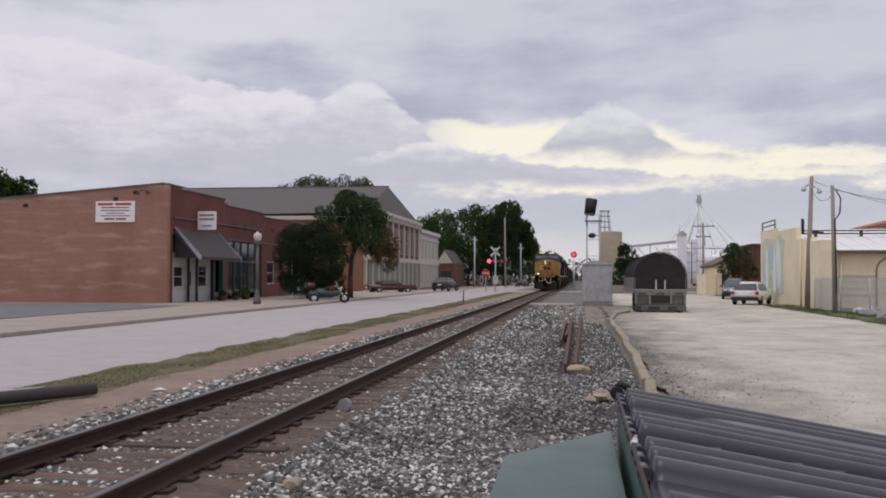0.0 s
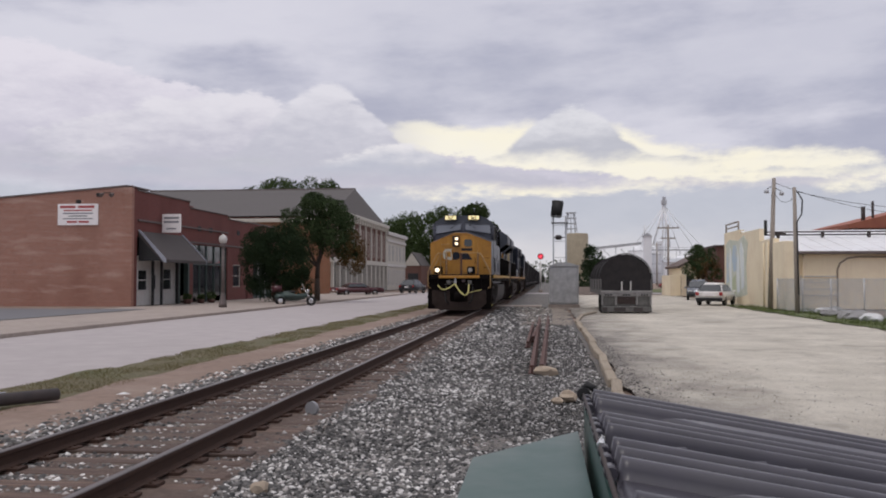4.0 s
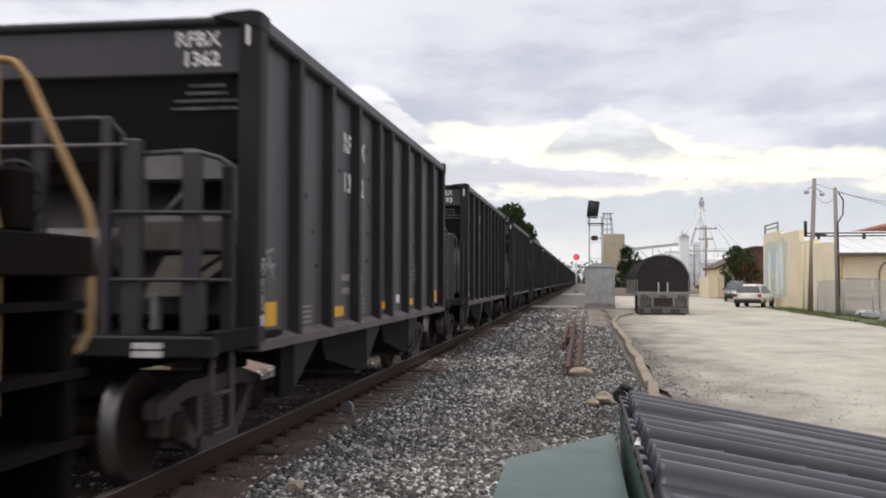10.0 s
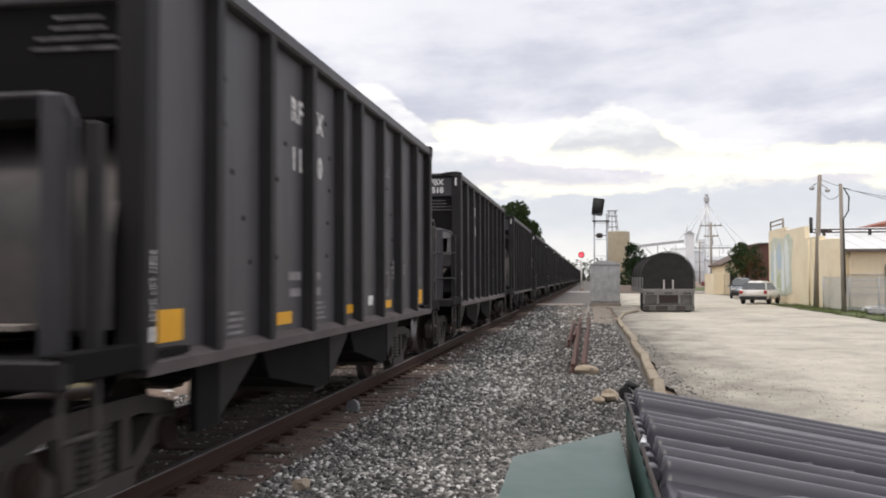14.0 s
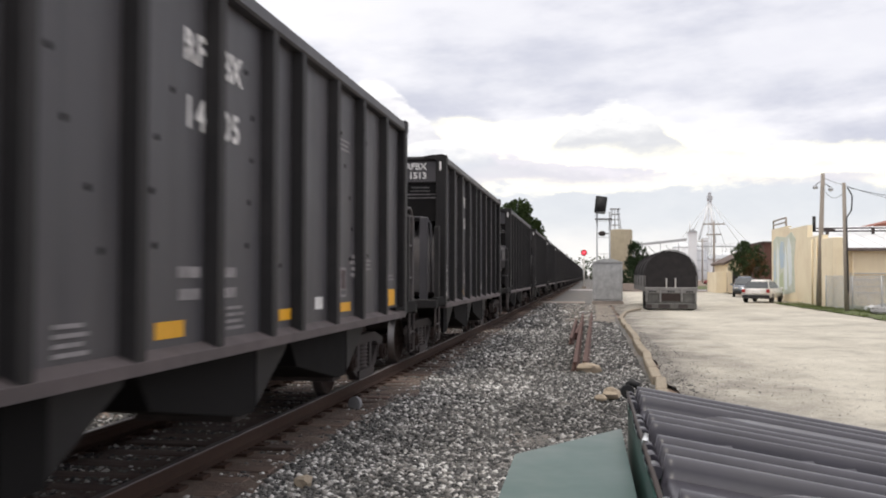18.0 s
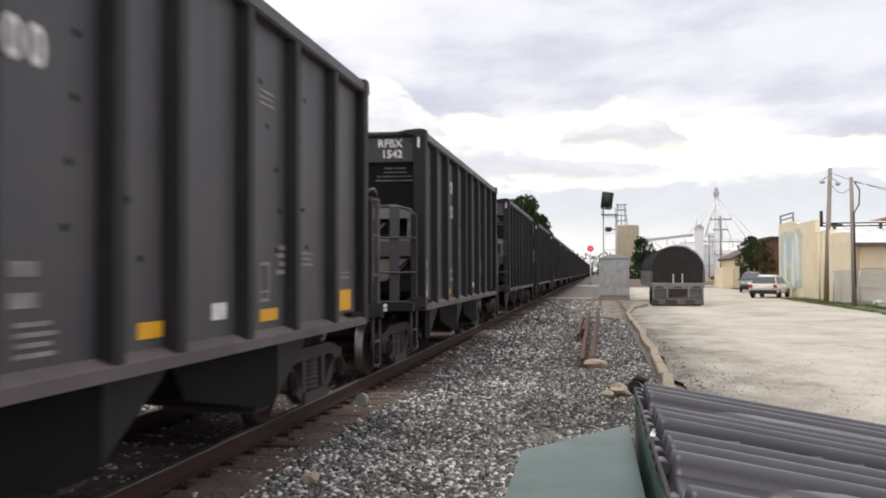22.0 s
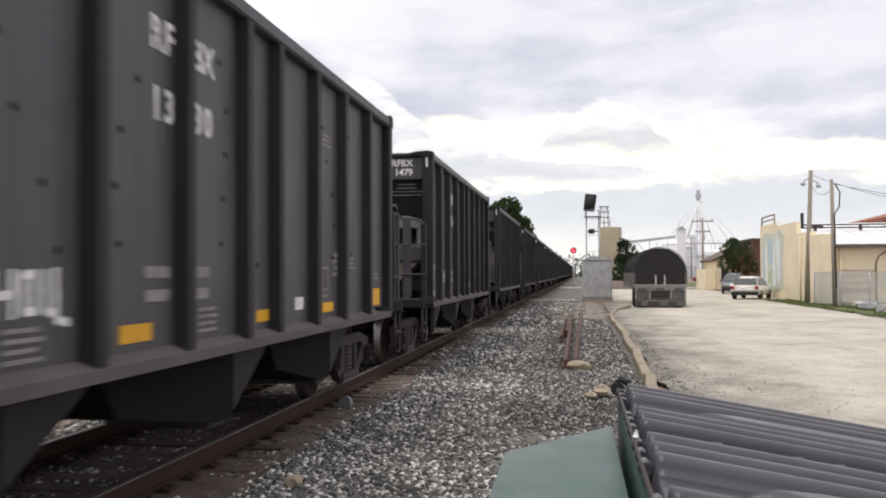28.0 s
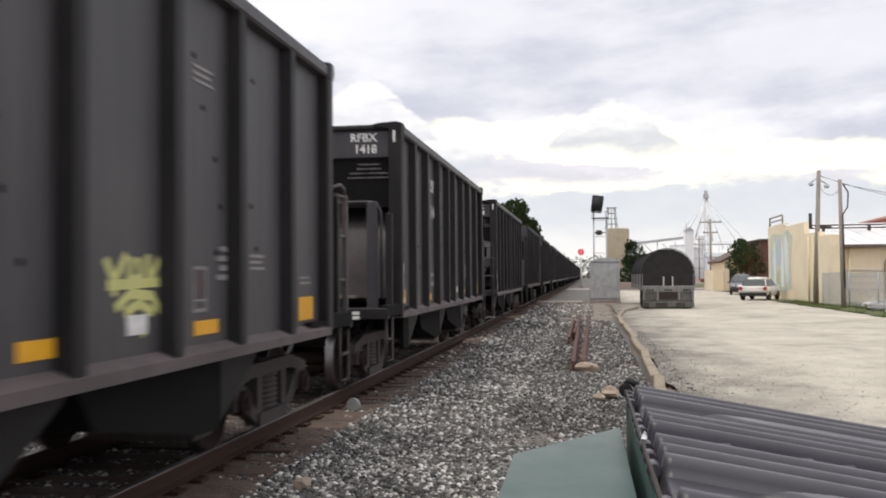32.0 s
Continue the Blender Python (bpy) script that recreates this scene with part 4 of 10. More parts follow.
for i in range(130):
    y = 2.2 + i * 0.5 + rnd.uniform(-0.03, 0.03)
    ob = new("tie", tie_meshes[i % 4])
    ob.parent = track
    ob.matrix_basis = pose(TC + rnd.uniform(-0.05, 0.05), y, 0.002 + rnd.uniform(-0.012, 0.010), 0, 0, rnd.uniform(-1.5, 1.5))
    if y < 25:
        for sx in (-0.7525, 0.7525):
            pl = new("tie_plate", plate_mesh)
            pl.parent = track
            pl.matrix_basis = pose(TC + sx, y, 0.010)
b = B()
for i in range(120):
    b.box(TC - 1.3, TC + 1.3, 1.7 - i * 0.5 - 0.115, 1.7 - i * 0.5 + 0.115, -0.17, 0.012, 0.012)
for i in range(340):
    b.box(TC - 1.3, TC + 1.3, 67.2 + i * 0.5 - 0.115, 67.2 + i * 0.5 + 0.115, -0.17, 0.012)
tagged(part("tie_rest", b, M["tie"], track), kind="stuff")
for sx in (-0.7525, 0.7525):
    prof = [(-0.07, 0.02), (0.07, 0.02), (0.07, 0.032), (0.012, 0.05), (0.012, 0.13), (0.036, 0.142), (0.036, 0.172), (-0.036, 0.172), (-0.036, 0.142), (-0.012, 0.13), (-0.012, 0.05), (-0.07, 0.032)]
    b = B().prism([(TC + sx + p, q) for p, q in prof], "y", -700, 1500)
    rail_ob = part("rail", b, M["rail"], track, "rusty brown steel rail")
    b = B().prism([(TC + sx - 0.034, 0.172), (TC + sx + 0.034, 0.172), (TC + sx + 0.03, 0.18), (TC + sx - 0.03, 0.18)], "y", -700, 1500)
    part("running_surface", b, M["rail_top"], rail_ob, "polished bright rail head")


# grass blades on the verges
def grass(name, label, zones, seed, blade="grass"):
    rng = random.Random(seed)
    b = B()
    vs, fs = [], []
    for x0, x1, y0, y1, z, count, h0, h1 in zones:
        for i in range(count):
            x, y = rng.uniform(x0, x1), y0 + (y1 - y0) * rng.random() ** 1.5
            if noise.noise(Vector((x * 0.8, y * 0.5, seed))) < -0.12:
                continue
            h, a = rng.uniform(h0, h1), rng.uniform(0, 6.28)
            w, lean = 0.006 + 0.04 * h, rng.uniform(0.1, 0.7) * h
            dx, dy = math.cos(a), math.sin(a)
            k = len(vs)
            vs += [(x - dy * w, y + dx * w, z - 0.01), (x + dy * w, y - dx * w, z - 0.01), (x + dx * lean + dy * w * 0.2, y + dy * lean, z + h)]
            fs.append((k, k + 1, k + 2))
    b.add(vs, fs)
    tagged(part(name, b, M[blade]), label, "grass", kind="stuff")


grass("verge_grass", "short dry olive grass along the street verge", [(-8.7, -7.0, 9, 60, -0.03, 34000, 0.012, 0.034), (-8.7, -7.2, 60, 105, -0.03, 6000, 0.02, 0.05)], 71)
grass("yard_grass", "rough green grass along the yard fence", [(11.2, 14.8, 22, 62, 0.015, 16000, 0.05, 0.15)], 72, "grass_green")

# ---------------------------------------------------------------- trees
def leaf_cloud(blobs, count, size, seed, gaps=0.35):
    """Small leaves, loosely filling uneven lobes, denser toward their skin."""
    rng = np.random.default_rng(seed)
    weights = np.array([b[3] * b[4] * b[5] for b in blobs]) ** 0.67
    weights = weights / weights.sum()
    vs, fs, made = [], [], 0
    while made < count:
        i = rng.choice(len(blobs), p=weights)
        cx, cy, cz, rx, ry, rz = blobs[i]
        d = rng.normal(size=3)
        d /= np.linalg.norm(d)
        r = rng.uniform(0.45, 1.0) ** 0.5
        bump = 1 + 0.32 * noise.noise(Vector((d[0] * 2.2 + i * 9, d[1] * 2.2, d[2] * 2.2 + seed)))
        p = np.array((cx, cy, cz)) + d * r * bump * np.array((rx, ry, rz))
        if noise.noise(Vector(p * (1.1 / max(0.6, rx * 0.35))) + Vector((seed, 0, 0))) < -gaps:
            made += 0.15
            continue
        a = rng.normal(size=3)
        a /= np.linalg.norm(a)
        c = np.cross(a, rng.normal(size=3))
        c /= np.linalg.norm(c)
        s = size * rng.uniform(0.6, 1.4)
        k = len(vs)
        vs += [tuple(p - a * s), tuple(p - c * s * 0.45), tuple(p + a * s), tuple(p + c * s * 0.45)]
        fs.append((k, k + 1, k + 2, k + 3))
        made += 1
    b = B()
    b.add(vs, fs)
    return b


def tree(name, label, x, y, blobs, trunk_r, trunk_h, leaf, count, size, seed, forks=3, gaps=0.35, z0=0.0, second=None):
    t = thing(name, label, "tree", pose(x, y, z0))
    rnd = random.Random(seed)
    b = B()
    b.cyl((0, 0, -0.1), (0, 0, trunk_h * 0.5), trunk_r * 1.25, 9, trunk_r * 0.95)
    b.cyl((0, 0, trunk_h * 0.48), (0.1, 0, trunk_h), trunk_r * 0.95, 9, trunk_r * 0.7)
    part("trunk", b, M["bark"], t)
    for i in range(forks):
        a = 6.28 * i / forks + rnd.uniform(0, 0.8)
        c = blobs[i % len(blobs)]
        end = Vector((c[0] + 0.4 * c[3] * math.cos(a), c[1] + 0.4 * c[4] * math.sin(a), c[2] + 0.3 * c[5]))
        mid = Vector((0.1, 0, trunk_h * 0.8)).lerp(end, 0.5) + Vector((0.15 * math.cos(a), 0.15 * math.sin(a), 0.1))
        b = B().cyl((0.05, 0, trunk_h * 0.75), mid, trunk_r * 0.6, 7, trunk_r * 0.42).cyl(mid, end, trunk_r * 0.42, 7, trunk_r * 0.15)
        part("limb", b, M["bark"], t)
    lobes = []
    for c in blobs:
        for k in range(6):
            a, h = rnd.uniform(0, 6.28), rnd.uniform(-0.5, 0.95)
            q = math.sqrt(1 - h * h)
            f = rnd.uniform(0.28, 0.46)
            lobes.append((c[0] + c[3] * 0.92 * q * math.cos(a), c[1] + c[4] * 0.92 * q * math.sin(a), c[2] + c[5] * 0.92 * h, c[3] * f, c[4] * f, c[5] * f))
    part("crown", leaf_cloud(list(blobs) + lobes, count, size, seed, gaps), leaf, t)
    if second:
        part("rusty_crown", leaf_cloud(second[0], second[1], size, seed + 5, gaps), second[2], t, "browning lower foliage")
    return t


# the street trees before the shops
tree("street_tree", "rounded dark green street tree with drooping branches by the pavement", -17.6, 71.5,
     [(0.0, 0, 6.1, 2.4, 2.1, 1.9), (-1.3, 0.3, 4.8, 1.9, 1.9, 1.6), (1.4, 0, 5.0, 1.7, 1.7, 1.7), (-2.0, 0, 3.6, 1.1, 1.2, 1.3), (0.3, -0.4, 7.2, 1.5, 1.4, 0.9), (2.3, 0, 4.0, 0.9, 0.9, 1.2)],
     0.2, 3.4, M["leaf_street"], 42000, 0.072, 21, 4, 0.18, 0.08,
     ([(2.6, 0, 3.9, 1.3, 1.3, 1.5), (2.9, 0.2, 3.0, 0.9, 0.9, 1.1)], 3800, M["leaf_rust"]))
tree("street_tree", "low dense dark green tree beside the brick shop", -19.9, 68.0,
     [(0, 0, 3.6, 2.1, 1.9, 1.7), (-1.1, 0.3, 2.4, 1.5, 1.5, 1.7), (1.2, -0.2, 2.6, 1.6, 1.4, 1.8), (0.3, 0, 4.9, 1.2, 1.1, 0.8), (-0.4, 0.2, 1.2, 1.7, 1.4, 1.1), (1.5, 0.2, 1.3, 1.3, 1.2, 1.2), (-1.5, 0.1, 4.2, 1.1, 1.1, 1.1)],
     0.14, 1.8, M["leaf_dark"], 40000, 0.068, 22, 3, 0.6, 0.08)
# trees behind the roofs
for i, (x, y, zc, r, h, sd, dens) in enumerate(((-50, 172, 15.5, 6.0, 5.0, 31, 0.25), (-42.5, 176, 15.0, 5.2, 5.0, 32, 0.25), (-58, 178, 14.2, 4.6, 4.6, 33, 0.3), (-47, 70, 7.2, 3.2, 3.0, 38, 0.3))):
    tree("shade_tree", "tall green tree rising behind the roofs", x, y, [(0, 0, zc, r, r, h), (-r * 0.6, 0, zc - 1.5, r * 0.7, r * 0.7, h * 0.8), (r * 0.55, 0, zc - 1.0, r * 0.6, r * 0.6, h * 0.8), (r * 0.1, 0, zc + h * 0.5, r * 0.55, r * 0.5, h * 0.5)],
         0.4, 8.0, M["leaf"], 13000, 0.21, sd, 3, dens)
for i, (x, y, zc, r, h, sd, lf, gp) in enumerate(((-29.5, 196, 9.0, 4.6, 6.5, 41, "leaf", 0.22), (-22.5, 190, 9.0, 5.0, 7.0, 42, "leaf", 0.3), (-17.0, 192, 8.0, 4.0, 6.5, 43, "leaf_dark", 0.3),
                                                   (-15.9, 200, 13.8, 3.4, 3.8, 44, "leaf", 0.02), (-13.0, 205, 9.5, 2.8, 4.5, 45, "leaf", 0.05), (-34.0, 205, 8.5, 4.0, 5.0, 46, "leaf", 0.2), (-13.5, 250, 7.0, 3.4, 4.8, 47, "leaf", 0.05))):
    tree("shade_tree", "broad green shade tree past the shops", x, y, [(0, 0, zc, r, r, h), (-r * 0.55, 0, zc - h * 0.35, r * 0.75, r * 0.75, h * 0.65), (r * 0.5, 0, zc - h * 0.3, r * 0.7, r * 0.7, h * 0.65), (0.2 * r, 0, zc + h * 0.55, r * 0.6, r * 0.6, h * 0.45)],
         0.35, max(2.5, zc - h), M[lf], 20000, 0.2, sd, 4, gp)
tree("yard_bush", "dense round green bush beside the tan building", 14.9, 95, [(0.1, 0, 3.5, 1.5, 1.4, 1.3), (-0.8, 0, 2.6, 1.0, 1.0, 0.9), (0.8, 0, 2.5, 1.0, 1.0, 1.1), (-0.3, 0, 4.3, 0.8, 0.8, 0.6)], 0.16, 1.8, M["leaf_street"], 9000, 0.085, 51, 4, 0.12, 0.0,
     ([(0.3, 0, 2.9, 1.4, 1.3, 1.3)], 2200, M["leaf_rust"]))
tree("yard_bush", "dark evergreen bush beyond the parked trailer", 7.2, 150, [(0, 0, 4.2, 1.9, 1.7, 2.6), (0.4, 0, 2.6, 2.2, 1.9, 2.0), (-0.5, 0, 6.0, 0.9, 0.9, 1.2)], 0.2, 1.6, M["leaf_dark"], 3600, 0.2, 52, 3, 0.6)
tree("yard_bush", "low maroon-leaved shrub on the far lawn", 14.1, 152, [(0, 0, 1.5, 1.5, 1.2, 0.9), (0.9, 0, 1.2, 0.9, 0.9, 0.8), (-0.9, 0, 1.3, 0.9, 0.9, 0.8)], 0.1, 0.8, M["leaf_maroon"], 3500, 0.11, 54, 3, 0.6)
tree("yard_bush", "small dark bush beside the wall", 4.4, 118, [(0, 0, 1.4, 1.6, 1.2, 1.1)], 0.1, 0.6, M["leaf_dark"], 1500, 0.15, 53, 2, 0.6)
under = leaf_cloud([(-31 + 2.1 * i, 194 + 3 * (i % 2), 1.6 + 0.7 * math.sin(i * 2.3), 2.3, 2.0, 2.4) for i in range(11)], 11000, 0.17, 62, 0.6)
tagged(part("undergrowth", under, M["leaf_dark"]), "dark tangled undergrowth below the shade trees", "shrubs", kind="stuff")
woods = leaf_cloud([(-60 + 9 * i + (random.Random(i).uniform(-3, 3)), 420 + 8 * (i % 3), 5.0 + 1.5 * math.sin(i * 1.7), 7, 6, 5.5) for i in range(-20, 44)], 14000, 0.7, 61, 0.4)
tagged(part("far_woods", woods, M["far_trees"]), "low line of hazy green woods on the horizon", "woods", kind="stuff")


# ---------------------------------------------------------------- brick shop on the street
def window(parent, origin, w, h, m, frame_mat, name="window", bars=1, depth=0.08):
    """A framed window on a wall: m turns a sheet (x right, y up, z out)."""
    q = Matrix.Translation(origin) @ m
    win = new(name)
    win.parent = parent
    win.matrix_basis = q
    t = 0.07
    b = B().box(-w / 2, -w / 2 + t, 0, h, -depth, 0.03, 0.006).box(w / 2 - t, w / 2, 0, h, -depth, 0.03, 0.006)
    b.box(-w / 2 + t, w / 2 - t, h - t, h, -depth, 0.03, 0.006).box(-w / 2 + t, w / 2 - t, 0, t, -depth, 0.05, 0.006)
    for i in range(bars):
        zz = h * (i + 1) / (bars + 1)
        b.box(-w / 2 + t, w / 2 - t, zz - 0.025, zz + 0.025, -depth, 0.015)
    part("frame", b, frame_mat, win)
    b = B().box(-w / 2 + t, w / 2 - t, t, h - t, -0.05, -0.035)
    part("pane", b, M["pane"], win)
    return win


FX = -25.0                          # the line of the shop fronts
shop = thing("brick_shop", "long one-storey brick shop with painted red front and sloping side parapet", "building")
Y0, Y1, Y2 = 55.0, 66.6, 77.2
# side wall toward the parking lot, its parapet falling to the rear
b = B().prism([(FX, 0.0), (FX - 34, 0.0), (FX - 34, 5.1), (FX - 12, 6.45), (FX - 0.35, 7.35), (FX, 7.42)], "y", Y0, Y0 + 0.35)
part("side_wall", b, M["brick_side"], shop, "weathered brown brick side wall")
b = B()
for x0, z0, x1, z1 in ((FX - 34, 5.1, FX - 12, 6.45), (FX - 12, 6.45, FX - 0.3, 7.36)):
    b.prism([(x0, z0), (x1, z1), (x1, z1 + 0.09), (x0, z0 + 0.09)], "y", Y0 - 0.05, Y0 + 0.4)
part("coping", b, M["coping"], shop, "dark tile coping")
# front wall in three stepped lengths, with the shop openings left out
for y0, y1, z0, z1 in ((Y0 + 0.352, 55.75, 0.0, 7.3), (55.75, 64.3, 4.35, 7.15), (64.3, 65.0, 0.0, 6.9), (65.0, 72.3, 4.2, 6.7), (72.3, 73.6, 0.0, 6.45), (73.6, 75.6, 0.0, 1.1), (73.6, 75.6, 2.9, 6.4), (75.6, Y2, 0.0, 6.35)):
    part("front_wall", B().box(FX - 0.35, FX, y0, y1, z0, z1), M["brick_front"], shop, "dark red painted brick front wall")
b = B()
for y0, y1, z in ((Y0, 57.5, 7.3), (55.8, 64.4, 7.15), (64.4, 72.3, 6.7), (72.3, Y2, 6.4)):
    b.box(FX - 0.42, FX + 0.07, y0, y1, z, z + 0.09, 0.01)
b.box(FX, FX + 0.10, 55.8, 72.3, 5.3, 5.42, 0.01).box(FX, FX + 0.06, 64.5, 77, 4.28, 4.4, 0.01)
part("cornice", b, M["coping"], shop)
b = B().box(FX - 34, FX - 0.35, Y0 + 0.35, Y2, 5.0, 5.1)
part("roof", b, M["coping"], shop)
b = B().box(FX - 34, FX - 34.3, Y0, Y2, 0, 5.0).box(FX - 34, FX, Y2 - 0.3, Y2, 0, 5.2)
part("rear_wall", b, M["brick_dark"], shop)
b = B().box(FX - 3.0, FX - 2.9, Y0 + 0.5, Y2 - 0.5, 0, 4.9)
part("shop_interior", b, M["black"], shop, "dark shop interior")
# shopfront under the awning: white boards, door, windows
b = B().box(FX - 0.25, FX - 0.15, 55.75, 58.05, 0.08, 3.2).box(FX - 0.25, FX - 0.15, 58.05, 59.1, 2.25, 3.2).box(FX - 0.25, FX - 0.15, 59.1, 62.2, 0.08, 3.2)
part("shopfront", b, M["shop_white"], shop, "white boarded shopfront")
window(shop, (FX - 0.085, 56.75, 1.0), 1.5, 1.35, EAST, M["shop_white"])
window(shop, (FX - 0.085, 60.6, 1.0), 1.5, 1.45, EAST, M["shop_white"])
door = part("shop_door", B().box(FX - 0.2, FX - 0.13, 58.08, 59.07, 0.1, 2.24, 0.01), M["shop_white"], shop, "white panelled shop door")
part("door_pane", B().box(FX - 0.132, FX - 0.122, 58.3, 58.85, 1.1, 2.0), M["pane"], door)
part("door_knob", B().cyl((FX - 0.13, 58.2, 1.05), (FX - 0.07, 58.2, 1.05), 0.035, 8), M["chrome"], door)
for y in (57.95, 59.3, 61.95):
    part("awning_post", B().box(FX + 0.02, FX + 0.16, y - 0.07, y + 0.07, 0.08, 3.3), M["black"], shop)
# recessed dark storefront
for y in (62.5, 64.2):
    part("dark_pier", B().box(FX - 0.3, FX + 0.02, y - 0.15, y + 0.15, 0.08, 4.35), M["shop_green"], shop)
part("recess", B().box(FX - 1.3, FX - 1.2, 62.3, 72.3, 0.08, 4.3), M["pane"], shop, "dark glazed recess")
for y in (65.2, 66.6, 68.0, 69.6, 71.2, 72.2):
    part("mullion", B().box(FX - 0.22, FX - 0.08, y - 0.06, y + 0.06, 0.08, 4.2), M["shop_green"], shop)
part("transom", B().box(FX - 0.2, FX - 0.09, 65.0, 72.3, 2.75, 2.9), M["shop_green"], shop)
for y in (65.9, 67.3, 68.8, 70.4, 71.7):
    part("display_pane", B().box(FX - 0.17, FX - 0.155, y - 0.6, y + 0.6, 0.5, 2.75), M["pane"], shop)
    part("upper_pane", B().box(FX - 0.17, FX - 0.155, y - 0.6, y + 0.6, 2.9, 4.2), M["pane"], shop)
window(shop, (FX - 0.1, 74.6, 1.1), 2.0, 1.8, EAST, M["cream_paint"], bars=1)
# vents along the walls
for y, z in ((66.2, 5.2), (68.5, 5.2), (74.9, 5.3)):
    part("wall_vent", B().box(FX - 0.05, FX + 0.03, y - 0.35, y + 0.35, z, z + 0.35, 0.01), M["black"], shop)
for x, z in ((-28.4, 6.35), (-34.4, 6.0), (-39.5, 5.5), (-27.1, 6.75)):
    part("wall_vent", B().box(x - 0.17, x + 0.17, Y0 - 0.03, Y0 + 0.05, z, z + 0.22, 0.01), M["black"], shop)
# awning
awn = thing("shop_awning", "dark brown shingled sloping awning over the shop door", "awning")
b = B().prism([(FX + 0.02, 4.65), (FX + 0.08, 4.7), (FX + 1.75, 2.95), (FX + 1.75, 2.75), (FX + 1.55, 2.8), (FX + 0.02, 4.4)], "y", 55.9, 62.9)
part("slope", b, M["awning"], awn)
for y in (55.97, 62.83):
    part("cheek", B().prism([(FX + 0.03, 4.5), (FX + 1.6, 2.85), (FX + 0.03, 2.85)], "y", y - 0.02, y + 0.02), M["black"], awn, "dark boarded awning side")
for y in (55.9, 62.9):
    part("gable_edge", B().prism([(FX + 0.0, 4.75), (FX + 0.1, 4.78), (FX + 1.8, 2.98), (FX + 1.8, 2.72), (FX + 1.66, 2.8)], "y", y - 0.035, y + 0.035), M["grey_paint"], awn, "pale gable edge")


def bar_sign(name, label, origin, w, h, m, rows, backing=M["sign_white"], thick=0.05):
    """A flat sign whose writing is bars: rows of (x, y, width, height, material)."""
    s = thing(name, label, "sign", Matrix.Translation(origin) @ m)
    part("panel", B().box(0, w, 0, h, 0, thick, 0.008), backing, s)
    for x, y, ww, hh, mt in rows:
        part("line", B().box(x, x + ww, y, y + hh, thick, thick + 0.004), mt, s)
    return s


bar_sign("wall_sign", "white sign with red and grey lines on the brick wall", (-29.7, Y0 - 0.02, 5.02), 2.58, 1.30, SOUTH,
         [(0.15, 1.04, 1.0, 0.15, M["sign_red"]), (1.3, 1.04, 1.05, 0.15, M["sign_red"]), (0.4, 0.86, 1.8, 0.08, M["sign_red"]), (0.35, 0.68, 1.9, 0.08, M["sign_grey"]),
          (0.7, 0.52, 1.2, 0.07, M["sign_grey"]), (0.35, 0.36, 1.9, 0.07, M["sign_grey"]), (0.6, 0.14, 0.65, 0.12, M["sign_red"]), (1.35, 0.14, 0.65, 0.12, M["sign_red"])])
bar_sign("hanging_sign", "white projecting shop sign with grey lines", (FX + 0.15, 59.3, 4.75), 1.25, 1.2, SOUTH,
         [(0.12, 0.88, 1.0, 0.14, M["sign_grey"]), (0.12, 0.62, 1.0, 0.14, M["sign_grey"]), (0.3, 0.2, 0.65, 0.1, M["sign_grey"])], thick=0.12)
fl = thing("flood_light", "small pair of flood lights on the parapet corner", "lamp")
part("bracket", B().tube([(-26.2, Y0 - 0.02, 6.9), (-26.2, Y0 - 0.35, 6.95), (-26.6, Y0 - 0.4, 6.95)], 0.03), M["black"], fl)
for x in (-26.7, -26.05):
    part("head", B().cyl((x, Y0 - 0.3, 6.9), (x - 0.08, Y0 - 0.48, 6.78), 0.08, 10, 0.13), M["coping"], fl)

# street lamp with a globe
lamp = thing("street_lamp", "black cast street lamp with white globe on the pavement", "street lamp", pose(-18.9, 53.9, 0.08))
part("base", B().lathe([(0.0, 0), (0.24, 0), (0.24, 0.25), (0.17, 0.4), (0.13, 0.7), (0.10, 0.9)], 12), M["coping"], lamp)
part("post", B().cyl((0, 0, 0.8), (0, 0, 3.55), 0.105, 12, 0.085), M["coping"], lamp)
part("collar", B().lathe([(0.085, 3.5), (0.19, 3.58), (0.19, 3.66), (0.10, 3.75)], 12), M["coping"], lamp)
part("globe", B().lathe([(0.09, 3.72), (0.21, 3.82), (0.25, 3.98), (0.20, 4.14), (0.06, 4.24), (0.0, 4.34)], 14), M["shop_white"], lamp, "white glass globe")

# planters and clutter before the shop
for i, (x, y, s) in enumerate(((-23.9, 61.2, 0.45), (-23.6, 62.9, 0.4), (-23.4, 64.4, 0.38), (-24.0, 66.0, 0.5))):
    pl = thing("flower_pot", "dark pot of low plants before the shop", "plant", pose(x, y, 0.08), "pots before the shop")
    part("pot", B().lathe([(0, 0), (s * 0.5, 0), (s * 0.62, s * 0.7), (s * 0.55, s * 0.72), (0, s * 0.66)], 12), M["old_rail"], pl)
    part("plant", leaf_cloud([(0, 0, s * 1.05, s * 0.7, s * 0.7, s * 0.5)], 160, 0.09, 70 + i), M["leaf"], pl)

# ---------------------------------------------------------------- farther shops
terrace = thing("brick_terrace", "two-storey brick shop with white cornice and tall windows", "building")
TY0, TY1 = 108.0, 146.0
part("wall", B().box(FX - 12, FX, TY0, TY1, 3.9, 9.0), M["brick_dark"], terrace)
part("side_wall", B().box(-62, FX - 0.01, TY0 - 0.2, TY0, 0, 8.6), M["brick_orange"], terrace, "orange brick side wall")
part("ground_floor", B().box(FX - 12, FX - 0.3, TY0, TY1, 0, 3.9), M["grey_paint"], terrace, "grey boarded ground floor")
